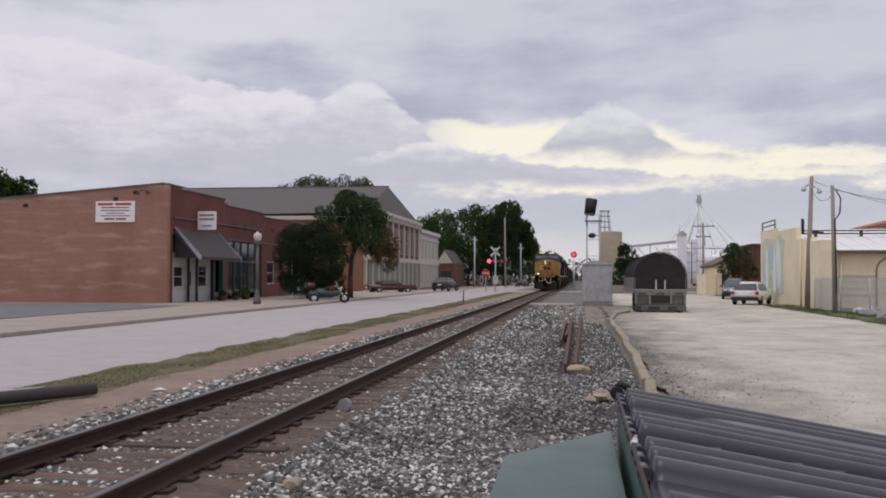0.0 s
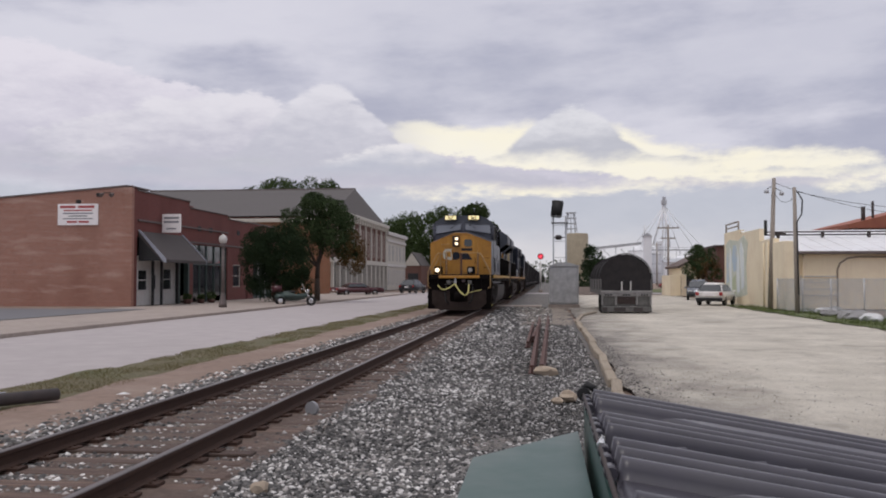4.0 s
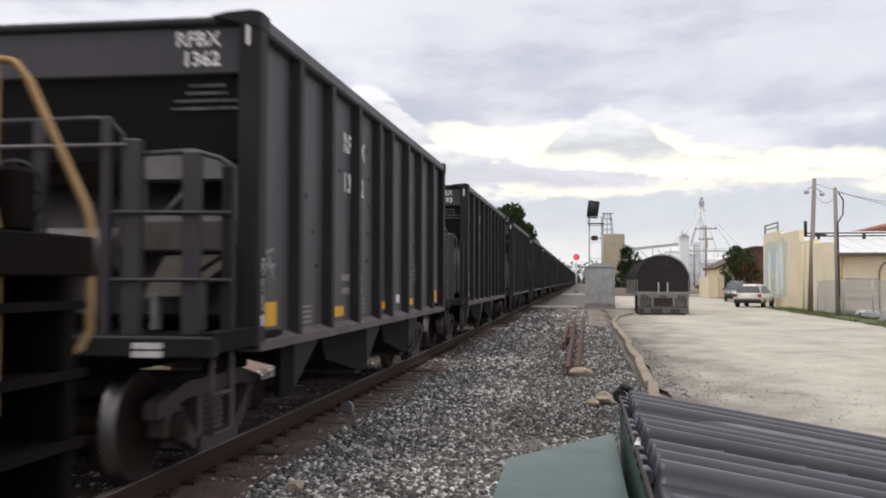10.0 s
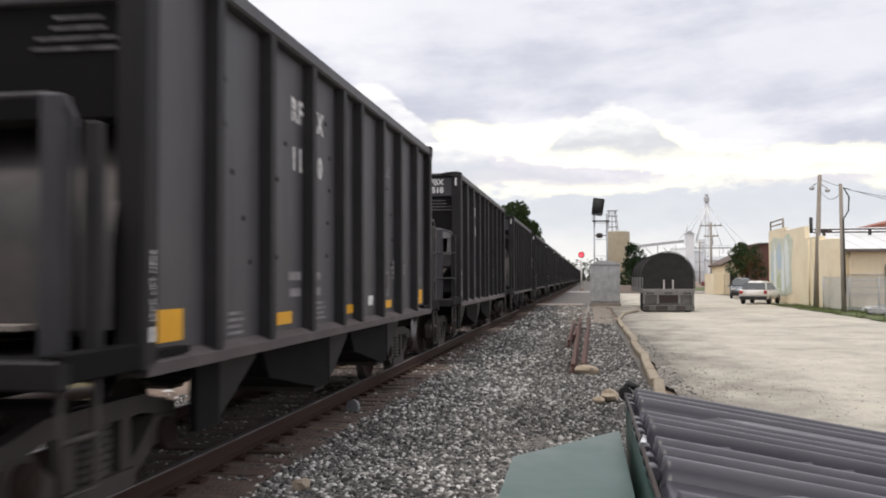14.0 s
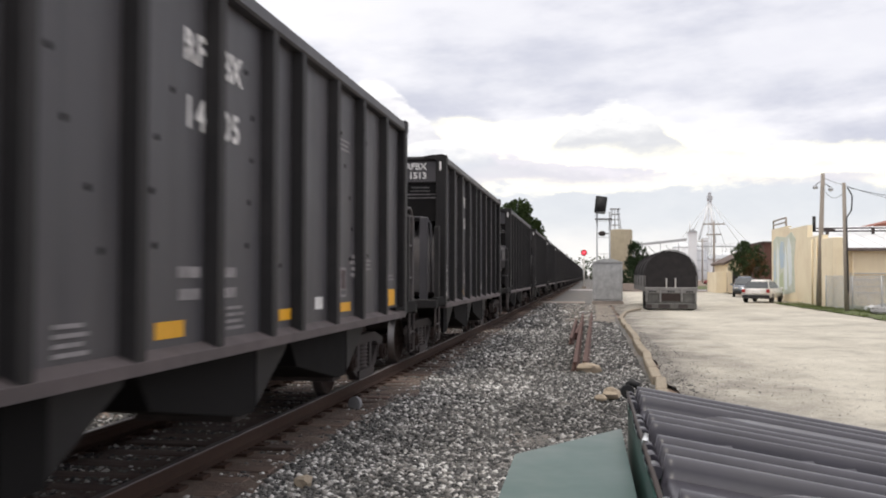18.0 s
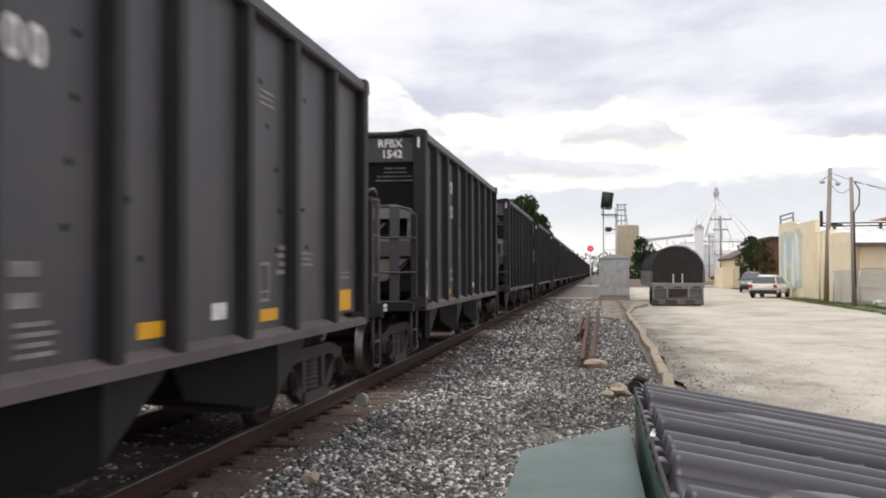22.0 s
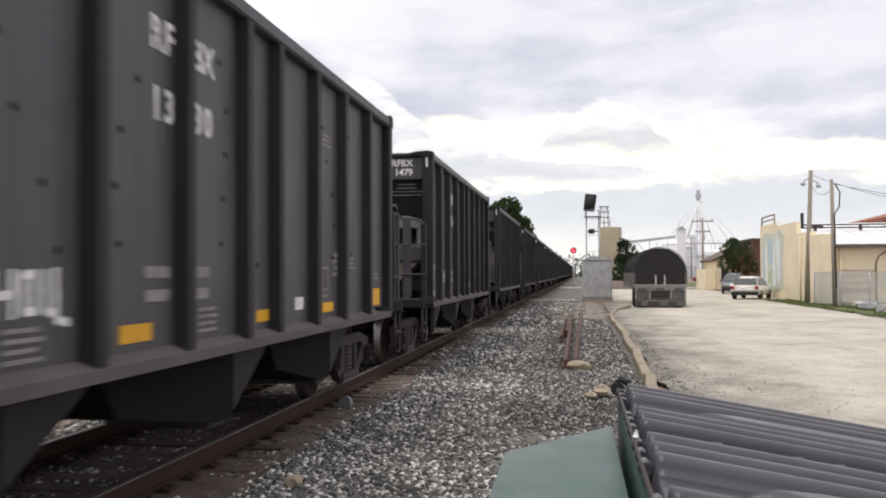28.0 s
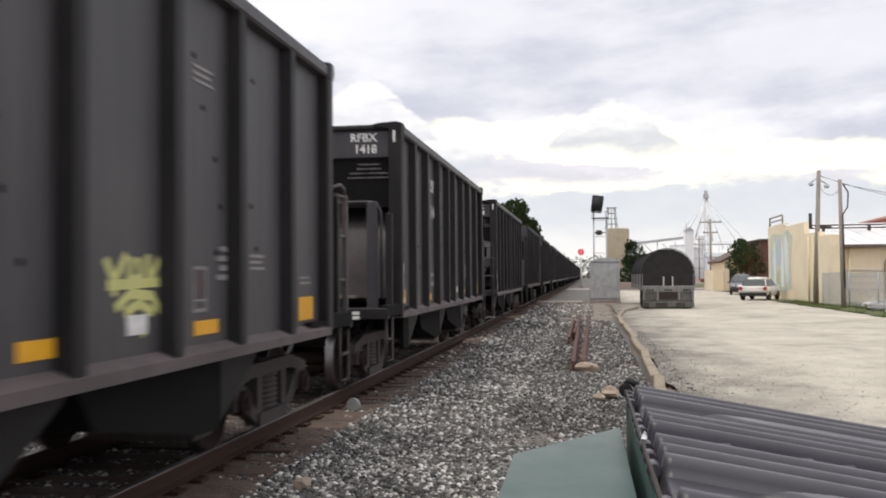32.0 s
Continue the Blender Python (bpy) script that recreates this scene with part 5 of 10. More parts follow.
b = B().box(FX - 1.2, FX + 0.55, TY0 - 0.3, TY1 + 0.2, 9.55, 10.0, 0.05).box(FX - 0.1, FX + 0.35, TY0 - 0.2, TY1 + 0.1, 9.0, 9.55, 0.04)
part("cornice", b, M["cream_paint"], terrace, "white bracketed cornice")
for i in range(22):
    y = TY0 + 0.9 + i * 1.72
    part("bracket", B().prism([(FX + 0.3, 9.0), (FX + 0.5, 9.0), (FX + 0.55, 9.55), (FX + 0.3, 9.55)], "y", y - 0.12, y + 0.12), M["cream_paint"], terrace)
b = B()
b.add([(-62, TY0 - 0.2, 8.85), (FX + 0.1, TY0 - 0.2, 9.2), (FX + 0.1, TY1 + 0.1, 9.9), (-62, TY1 + 0.1, 9.9), (-60, 138.5, 15.1), (FX - 3.4, 138.5, 15.1)],
      [(0, 1, 5, 4), (1, 2, 5), (2, 3, 4, 5), (3, 0, 4)])
part("roof", b, M["shingle"], terrace, "large grey-brown shingled roof")
part("roof_ridge", B().box(-60, FX - 3.3, 138.3, 138.7, 15.05, 15.25, 0.03), M["coping"], terrace)
part("side_annexe", B().box(-62, FX - 12.2, TY0, TY1, 0, 9.0), M["brick_orange"], terrace)
part("side_cornice", B().box(-62, FX - 1.3, TY0 - 0.45, TY0 - 0.2, 8.35, 8.8, 0.04), M["cream_paint"], terrace)
part("string_course", B().box(FX - 0.1, FX + 0.3, TY0 - 0.2, TY1, 3.7, 4.3, 0.04), M["cream_paint"], terrace)
for i in range(9):
    y = TY0 + 2.5 + i * 4.1
    window(terrace, (FX + 0.02, y, 4.9), 1.5, 3.4, EAST, M["cream_paint"], bars=1)
    part("pilaster", B().box(FX, FX + 0.16, y + 1.7, y + 2.3, 4.3, 9.0), M["cream_paint"], terrace, "white pilaster")
for i in range(12):
    y = TY0 + 0.4 + i * 3.4
    part("column", B().box(FX - 0.3, FX + 0.3, y - 0.3, y + 0.3, 0, 3.7, 0.03), M["cream_paint"], terrace)
    if i < 11:
        part("shop_pane", B().box(FX - 0.28, FX - 0.26, y + 0.5, y + 2.9, 0.7, 3.0), M["pane"], terrace)

# flat black panel on the wall, standing for the shade of a porch
part("porch_recess", B().box(FX - 0.29, FX - 0.25, TY0 + 0.8, TY0 + 6.8, 0.0, 3.6), M["black"], terrace, "flat black panel for the shade of the porch")

annexe = thing("brick_annexe", "dark red single-storey brick shop beside the corner shop", "building")
for y0, y1, z0, z1 in ((77.25, 79.0, 0, 6.45), (79.0, 85.0, 3.4, 6.45), (85.0, 86.4, 0, 6.45)):
    part("front_wall", B().box(FX - 0.4, FX - 0.05, y0, y1, z0, z1), M["brick_front"], annexe)
part("side_wall", B().box(FX - 14, FX - 0.4, 86.05, 86.4, 0, 6.3).box(FX - 14, FX - 13.7, 77.25, 86.05, 0, 6.3), M["brick_dark"], annexe)
part("coping", B().box(FX - 0.5, FX + 0.03, 77.25, 86.45, 6.45, 6.55, 0.01), M["coping"], annexe)
part("roof", B().box(FX - 13.7, FX - 0.4, 77.25, 86.05, 5.9, 6.0), M["coping"], annexe)
part("shopfront", B().box(FX - 0.3, FX - 0.22, 79.0, 85.0, 0.08, 0.8).box(FX - 0.3, FX - 0.22, 79.0, 85.0, 2.9, 3.4), M["shop_green"], annexe)
for y in (80.0, 82.0, 84.0):
    part("display_pane", B().box(FX - 0.28, FX - 0.26, y - 0.93, y + 0.93, 0.8, 2.9), M["pane"], annexe)
for y in (79.05, 81.0, 83.0, 84.95):
    part("mullion", B().box(FX - 0.31, FX - 0.2, y - 0.05, y + 0.05, 0.08, 3.4), M["shop_white"], annexe)

pale = thing("cream_shop", "two-storey cream painted shop with stepped cornice", "building")
part("wall", B().box(FX - 12, FX, 146.4, 166, 0, 8.6), M["cream_paint"], pale)
part("cornice", B().box(FX - 12, FX + 0.4, 146.3, 166.1, 8.6, 9.2, 0.05).box(FX - 0.1, FX + 0.2, 146.3, 166.1, 7.6, 8.0, 0.03), M["shop_white"], pale)
for i in range(5):
    window(pale, (FX + 0.02, 149 + i * 3.7, 4.7), 1.3, 2.4, EAST, M["grey_paint"])
    window(pale, (FX + 0.02, 149 + i * 3.7, 0.8), 1.8, 2.3, EAST, M["grey_paint"], bars=0)
part("dividing_band", B().box(FX, FX + 0.2, 146.4, 166, 3.7, 4.1, 0.03), M["shop_white"], pale)

gable = thing("gabled_shop", "small dark brick shop with pale gable end", "building")
part("wall", B().box(FX - 8, FX + 2.0, 172, 186, 0, 4.2), M["brick_dark"], gable)
part("gable_board", B().prism([(FX - 1.2, 4.2), (FX + 1.8, 4.2), (FX + 0.3, 6.5)], "y", 171.9, 172.1), M["cream_paint"], gable, "pale gable boards")
part("roof", B().prism([(FX - 1.4, 4.22), (FX + 2.05, 4.22), (FX + 0.3, 6.75)], "y", 172.1, 186.2), M["shingle"], gable)
part("flat_roof", B().box(FX - 8.2, FX - 1.45, 171.8, 186.2, 4.2, 4.4), M["coping"], gable)
part("shop_pane", B().box(FX - 0.4, FX + 1.5, 171.97, 171.99, 0.7, 2.8), M["pane"], gable)

# ---------------------------------------------------------------- vehicles
def bevelled(b, width, segments=2):
    """Rounds the sharp edges of collected geometry."""
    bm = bmesh.new()
    vs = [bm.verts.new(p) for p in b.v]
    for f in b.f:
        bm.faces.new([vs[i] for i in f])
    bm.normal_update()
    bmesh.ops.remove_doubles(bm, verts=bm.verts, dist=1e-4)
    edges = [e for e in bm.edges if len(e.link_faces) == 2 and e.calc_face_angle(0) > 0.35]
    bmesh.ops.bevel(bm, geom=edges, offset=width, segments=segments, affect="EDGES", clamp_overlap=True)
    out = B()
    bm.verts.index_update()
    out.add([tuple(v.co) for v in bm.verts], [tuple(v.index for v in f.verts) for f in bm.faces], True)
    bm.free()
    return out


def road_wheel(parent, x, y, r, w, rim_mat):
    wh = new("wheel")
    wh.parent = parent
    wh.matrix_basis = pose(x, y, r)
    s = 1 if x > 0 else -1
    part("tyre", B().lathe([(r * 0.62, -w / 2), (r * 0.92, -w / 2), (r, -w * 0.3), (r, w * 0.3), (r * 0.92, w / 2), (r * 0.62, w / 2)], 20, "x"), M["tyre"], wh)
    part("rim", B().lathe([(0.0, s * w * 0.30), (r * 0.2, s * w * 0.34), (r * 0.62, s * w * 0.42), (r * 0.64, -s * w * 0.4), (0, -s * w * 0.4)], 16, "x"), rim_mat, wh)
    return wh


def motor_car(name, label, category, m, length, width, lower, cabin, paint, wheels, r, lamps="rear", rim=None, roof=None):
    """A car facing +y: lower and cabin are side outlines (y, z); the cabin narrows to its roof."""
    c = thing(name, label, category, m)
    hw = width / 2
    body = B().prism(lower, "x", -hw, hw)
    part("body", bevelled(body, 0.14, 3), paint, c)
    n = len(cabin)
    zt, zb = max(p[1] for p in cabin), min(p[1] for p in cabin)
    vs = []
    for s in (-1, 1):
        for y, z in cabin:
            k = (z - zb) / (zt - zb)
            vs.append((s * (hw - 0.05 - 0.24 * k), y, z))
    b = B()
    b.add(vs, [tuple(range(n))[::-1], tuple(range(n, 2 * n))] + [(i, (i + 1) % n, n + (i + 1) % n, n + i) for i in range(n)])
    part("cabin", bevelled(b, 0.16, 4), roof or paint, c)
    # panes stand 6 mm proud of the cabin
    ys = sorted(p[0] for p in cabin if p[1] == zb), sorted(p[0] for p in cabin if p[1] == zt)
    (yb0, yb1), (yt0, yt1) = (ys[0][0], ys[0][-1]), (ys[1][0], ys[1][-1])

    def at(y_low, y_top, k):
        return y_low + (y_top - y_low) * k
    k0, k1 = 0.12, 0.80
    z0, z1 = zb + (zt - zb) * k0, zb + (zt - zb) * k1
    for s in (-1, 1):
        spans = ((0.06, 0.34), (0.37, 0.66), (0.69, 0.93))
        for u0, u1 in spans:
            pts = []
            for u, k, z in ((u0, k0, z0), (u1, k0, z0), (u1, k1, z1), (u0, k1, z1)):
                lo, hi = at(yb0, yt0, k), at(yb1, yt1, k)
                pts.append((s * (hw - 0.05 - 0.24 * k + 0.012), lo + (hi - lo) * u, z))
            q = B()
            q.add(pts + [(p[0] - s * 0.03, p[1], p[2]) for p in pts], [(0, 1, 2, 3), (0, 4, 5, 1), (1, 5, 6, 2), (2, 6, 7, 3), (3, 7, 4, 0)])
            part("side_window", q, M["pane"], c)
    for end, ylo, yhi in ((-1, yb0, yt0), (1, yb1, yt1)):
        pts = []
        for sx, k, z in ((-1, k0, z0), (1, k0, z0), (1, k1, z1), (-1, k1, z1)):
            pts.append((sx * (hw - 0.16 - 0.17 * k), at(ylo, yhi, k) + end * 0.014, z))
        q = B()
        q.add(pts + [(p[0], p[1] - end * 0.04, p[2]) for p in pts], [(0, 1, 2, 3), (0, 4, 5, 1), (1, 5, 6, 2), (2, 6, 7, 3), (3, 7, 4, 0)])
        part("windscreen" if end > 0 else "rear_window", q, M["pane"], c)
    y0, y1 = min(p[0] for p in lower), max(p[0] for p in lower)
    zl = max(p[1] for p in lower)
    for s in (-1, 1):
        part("tail_lamp", B().box(s * (hw - 0.14) - 0.11, s * (hw - 0.14) + 0.11, y0 - 0.02, y0 + 0.05, zl - 0.32, zl - 0.08, 0.02), M["tail_red"], c)
        part("head_lamp", B().box(s * (hw - 0.25) - 0.17, s * (hw - 0.25) + 0.17, y1 - 0.08, y1 + 0.02, zl - 0.42, zl - 0.25, 0.02), M["chrome"], c)
        part("mirror", B().box(s * (hw + 0.09) - 0.09, s * (hw + 0.09) + 0.09, yb1 - 0.35, yb1 - 0.22, zb - 0.02, zb + 0.14, 0.03), paint, c)
    part("rear_bumper", B().box(-hw + 0.05, hw - 0.05, y0 - 0.06, y0 + 0.1, 0.32, 0.58, 0.04), M["black"] if lamps == "rear" else M["chrome"], c)
    part("front_bumper", B().box(-hw + 0.05, hw - 0.05, y1 - 0.1, y1 + 0.06, 0.3, 0.55, 0.04), M["black"] if lamps == "rear" else M["chrome"], c)
    part("rear_plate", B().box(-0.26, 0.26, y0 - 0.035, y0 - 0.02, zl - 0.36, zl - 0.22), M["sign_white"], c)
    for y in wheels:
        for s in (-1, 1):
            road_wheel(c, s * (hw - 0.09), y, r, 0.22, rim or M["chrome"])
    return c


SUV = [(-2.12, 0.34), (-2.28, 0.55), (-2.28, 0.86), (-2.16, 1.08), (1.0, 1.05), (1.75, 0.98), (2.18, 0.78), (2.26, 0.5), (2.15, 0.34)]
SUV_CABIN = [(-2.16, 0.98), (1.42, 0.98), (0.20, 1.70), (-1.38, 1.70)]
motor_car("parked_suv", "silver-beige sport utility car parked on the gravel yard", "car", pose(11.21, 65.33, -0.02, 0, 0, -22) @ Matrix.Diagonal((0.97, 0.92, 0.88, 1)), 4.5, 1.86, SUV, SUV_CABIN, M["car_silver"], (-1.4, 1.4), 0.35)
motor_car("parked_suv", "dark grey sport utility car parked behind the silver one", "car", pose(12.61, 81.95, -0.02, 0, 0, 172), 4.7, 1.9, SUV, SUV_CABIN, M["car_grey"], (-1.45, 1.45), 0.37)
SEDAN = [(-2.75, 0.35), (-2.8, 0.7), (-2.75, 0.92), (2.7, 0.86), (2.8, 0.65), (2.8, 0.35)]
SEDAN_CABIN = [(-1.7, 0.9), (1.05, 0.9), (0.35, 1.38), (-1.05, 1.38)]
motor_car("parked_sedan", "long maroon old sedan parked along the street", "car", pose(-20.3, 100.5, -0.04, 0, 0, -54), 5.6, 1.95, SEDAN, SEDAN_CABIN, M["car_maroon"], (-1.7, 1.65), 0.33, lamps="old")
motor_car("parked_van", "dark sport utility car parked before the shops", "car", pose(-16.6, 116.5, -0.02, 0, 0, -12), 4.7, 2.0, SUV, SUV_CABIN, M["car_dark"], (-1.4, 1.4), 0.38)
motor_car("parked_pickup", "red car parked far behind the yard", "car", pose(21.5, 168, 0.0, 0, 0, 60), 4.6, 1.9, SUV, SUV_CABIN, M["car_red"], (-1.4, 1.4), 0.36)
motor_car("far_car", "small dark car waiting on the far street", "car", pose(-10.8, 176, -0.04, 0, 0, 175), 4.4, 1.8, SEDAN, SEDAN_CABIN, M["car_dark"], (-1.6, 1.6), 0.33)

# the three-wheeler by the street tree
trike = thing("motor_tricycle", "dark green motor tricycle with red top box parked by the kerb", "motorcycle", pose(-16.9, 62.2, -0.05, 0, 0, -72))
part("body", bevelled(B().prism([(-1.2, 0.35), (-1.2, 0.85), (-0.5, 0.98), (0.2, 0.75), (0.8, 0.85), (0.9, 0.6), (0.3, 0.35)], "x", -0.35, 0.35), 0.06), M["shop_green"], trike)
part("rear_fender", bevelled(B().box(-0.72, 0.72, -1.25, -0.55, 0.42, 0.78), 0.08), M["shop_green"], trike)
part("seat", bevelled(B().box(-0.22, 0.22, -0.75, 0.1, 0.82, 1.0), 0.05), M["black"], trike)
part("top_box", bevelled(B().box(-0.45, 0.45, -1.45, -0.8, 0.95, 1.35), 0.05), M["car_maroon"], trike)
part("fork", B().tube([(0.16, 0.75, 1.0), (0.16, 1.15, 0.33)], 0.03).tube([(-0.16, 0.75, 1.0), (-0.16, 1.15, 0.33)], 0.03), M["chrome"], trike)
part("handlebar", B().tube([(-0.42, 0.45, 1.15), (-0.2, 0.72, 1.08), (0.2, 0.72, 1.08), (0.42, 0.45, 1.15)], 0.022), M["chrome"], trike)
part("windshield", B().prism([(0.72, 1.05), (0.76, 1.05), (0.55, 1.5), (0.51, 1.5)], "x", -0.25, 0.25), M["lens"], trike)
part("head_lamp", B().cyl((0, 0.85, 0.98), (0, 1.0, 0.96), 0.11, 12), M["chrome"], trike)
road_wheel(trike, 0.0001, 1.15, 0.33, 0.14, M["chrome"])
for s in (-1, 1):
    road_wheel(trike, s * 0.62, -0.9, 0.33, 0.2, M["chrome"])

# dump trailer under a black tarpaulin
trailer = thing("dump_trailer", "parked dump trailer with black tarpaulin stretched over its load", "trailer", pose(3.93, 48.6, -0.02))
prof = [(-1.27, 1.15)] + [(-1.27 * math.cos(a), 1.75 + 1.24 * math.sin(a)) for a in [math.pi * i / 18 for i in range(19)]] + [(1.27, 1.15)]
b = B().prism(prof, "y", 0.12, 11.5)
part("tarpaulin", b, M["tarp"], trailer, "black tarpaulin over hoops")
for y in (0.1, 2.9, 5.8, 8.7, 11.4):
    pts = [(-1.30 * math.cos(a), y, 1.75 + 1.28 * math.sin(a)) for a in [math.pi * i / 18 for i in range(19)]]
    part("hoop", B().tube([(-1.3, y, 1.2)] + pts + [(1.3, y, 1.2)], 0.022), M["tarp"], trailer)
part("tailgate", B().box(-1.27, 1.27, 0.0, 0.1, 0.98, 1.16, 0.02), M["trailer_alu"], trailer)
part("back_plate", B().box(-1.24, 1.24, 0.02, 0.08, 0.36, 0.98, 0.01), M["trailer_grey"], trailer, "dirty grey rear plate")
for x in (-1.2, -0.52, 0.52, 1.2):
    part("tail_stake", B().box(x - 0.05, x + 0.05, -0.04, 0.02, 0.42, 1.1, 0.012), M["trailer_alu"], trailer)
part("lamp_board", B().box(-1.24, 1.24, -0.02, 0.02, 0.86, 0.98, 0.01), M["trailer_alu"], trailer)
for xc in (-0.9, 0.0, 0.9):
    for dx in (-0.13, 0.0, 0.13):
        part("marker_lamp", B().cyl((xc + dx, -0.022, 0.94), (xc + dx, -0.045, 0.94), 0.05, 10), M["black"], trailer, "dark round lamp")
part("under_plate", B().box(-0.45, 0.45, -0.01, 0.018, 0.48, 0.84, 0.01), M["tank_grey"], trailer, "darker centre plate")
part("bumper", B().box(-1.25, 1.25, -0.1, 0.0, 0.08, 0.36, 0.03), M["trailer_grey"], trailer)
for x0, x1 in ((-1.2, -0.95), (-0.62, -0.05), (0.35, 0.8)):
    part("scuff_plate", B().box(x0, x1, -0.108, -0.101, 0.12, 0.31), M["truck_iron"], trailer, "dark scuffed strip")
for x in (-0.22, 0.22):
    part("tarp_post", B().box(x - 0.03, x + 0.03, -0.03, 0.03, 1.16, 1.62), M["shop_white"], trailer)
for s in (-1, 1):
    part("side_panel", B().box(s * 1.27 - 0.03, s * 1.27 + 0.03, 0.1, 11.5, 0.95, 1.75), M["trailer_alu"], trailer)
    part("mud_flap", B().box(s * 0.95 - 0.3, s * 0.95 + 0.3, 0.35, 0.37, 0.15, 0.75), M["black"], trailer)
part("frame", B().box(-0.45, -0.3, 0.1, 11.5, 0.6, 0.9).box(0.3, 0.45, 0.1, 11.5, 0.6, 0.9), M["truck_iron"], trailer)
for y in (1.0, 2.3):
    for s in (-1, 1):
        road_wheel(trailer, s * 1.02, y, 0.5, 0.45, M["trailer_alu"])
for s in (-1, 1):
    part("landing_leg", B().box(s * 0.5 - 0.06, s * 0.5 + 0.06, 9.0, 9.12, 0.0, 0.9).box(s * 0.5 - 0.15, s * 0.5 + 0.15, 8.9, 9.2, 0.0, 0.04), M["truck_iron"], trailer)

# ---------------------------------------------------------------- railway signal and cabinets
cab = thing("signal_cabinet", "large brushed grey metal signal cabinet with ridged lid", "cabinet", pose(0.98, 59.2, 0.0))
part("plinth", B().box(-0.95, 0.95, -0.65, 0.65, -0.08, 0.16, 0.02), M["concrete"], cab)
part("body", B().box(-0.90, 0.90, -0.6, 0.6, 0.18, 2.50, 0.02), M["cabinet"], cab)
part("lid", B().prism([(-0.96, 2.5), (0.96, 2.5), (0.96, 2.54), (0.25, 2.74), (-0.25, 2.74), (-0.96, 2.54)], "y", -0.66, 0.66), M["cabinet"], cab)
part("door", B().box(-0.82, 0.82, -0.625, -0.6, 0.28, 2.42, 0.01), M["cabinet"], cab)
part("door_latch", B().box(0.70, 0.75, -0.65, -0.625, 1.2, 1.36, 0.01), M["cabinet"], cab)

sig = thing("railway_signal", "tall lattice railway signal mast with black back-turned head", "railway signal", pose(0.55, 61.5, 0.0))
for x in (-0.18, 0.62):
    part("mast", B().cyl((x, 0, -0.08), (x, 0, 5.75), 0.05, 8), M["steel_pale"], sig)
for i in range(5):
    part("rung", B().cyl((-0.18, 0, 1.0 + i * 1.05), (0.62, 0, 1.0 + i * 1.05), 0.018, 6), M["steel_pale"], sig)
part("platform", B().box(-0.3, 0.75, -0.3, 0.4, 5.3, 5.35), M["truck_iron"], sig)
head = part("head", bevelled(B().prism([(-0.36, 5.72), (0.34, 5.66), (0.50, 6.72), (-0.24, 6.82)], "y", -0.25, 0.25), 0.05), M["black"], sig, "black target head seen from behind")
for z in (5.95, 6.25, 6.55):
    part("hood", B().cyl((0.05, 0.25, z), (0.05, 0.55, z - 0.03), 0.13, 12), M["black"], head)
part("lower_unit", bevelled(B().box(-0.05, 0.35, -0.15, 0.2, 4.25, 4.55), 0.04), M["truck_iron"], sig)
part("lower_arm", B().tube([(-0.18, 0, 4.4), (0.62, 0, 4.4)], 0.03), M["truck_iron"], sig)
part("guard", B().tube([(-0.3, -0.3, 5.35), (-0.3, -0.3, 5.75), (0.75, -0.3, 5.75), (0.75, -0.3, 5.35)], 0.015), M["steel_pale"], sig)

disc = thing("crossing_signal", "round red-ringed railway signal on a white post", "railway signal", pose(-0.95, 128, 0.0))
part("post", B().cyl((0, 0, -0.08), (0, 0, 4.1), 0.11, 10), M["shop_white"], disc)
part("target", B().cyl((0, -0.08, 4.75), (0, 0.04, 4.75), 0.42, 24), M["black"], disc)
part("red_ring", B().lathe([(0.26, -0.10), (0.35, -0.10)], 24, "y", Matrix.Translation((0, 0, 4.75))), M["red_ring"], disc, "glowing red ring")
part("lamp", B().cyl((0, -0.14, 4.75), (0, -0.09, 4.75), 0.14, 14), M["red_light"], disc, "lit red lamp")
part("base", B().box(-0.3, 0.3, -0.3, 0.3, -0.05, 0.3, 0.03), M["concrete"], disc)

xing = thing("crossing_flasher", "level crossing flasher post with red lamps and stop sign", "crossing signal", pose(-10.1, 113, -0.02))
part("post", B().cyl((0, 0, 0), (0, 0, 5.2), 0.09, 10), M["steel_pale"], xing)
part("cross_arm", B().box(-1.0, 1.0, -0.05, 0.05, 3.6, 3.7), M["steel_pale"], xing)
for x, m_ in ((-0.75, "red_light"), (0.75, "tail_red")):
    tg = part("lamp_target", B().cyl((x, -0.02, 3.65), (x, -0.08, 3.65), 0.42, 18), M["black"], xing)
    part("lamp", B().cyl((x, -0.09, 3.65), (x, -0.12, 3.65), 0.22, 14), M[m_], tg)
for i, a in enumerate((45, -45)):
    part("crossbuck", B().box(-0.75, 0.75, -0.03, 0.0, -0.1, 0.1, 0, pose(0, -0.1, 4.8, 0, a, 0)), M["shop_white"], xing)
part("relay_box", B().box(-0.3, 0.3, -0.2, 0.2, 0.9, 1.9, 0.02), M["cabinet"], xing)
stop = part("stop_sign", B().prism([(-1.15 + 0.5 * math.cos(math.radians(22.5 + 45 * i)), 2.2 + 0.5 * math.sin(math.radians(22.5 + 45 * i))) for i in range(8)], "y", -0.2, -0.17), M["tail_red"], xing, "red octagonal stop sign")
me = letters("STOP", 0.36, M["sign_white"])
word = part("word", me, None, stop)
word.matrix_basis = Matrix.Translation((-1.15, -0.205, 2.08)) @ SOUTH
part("sign_post", B().cyl((-1.15, -0.14, 0), (-1.15, -0.14, 2.7), 0.04, 8), M["steel_pale"], xing)


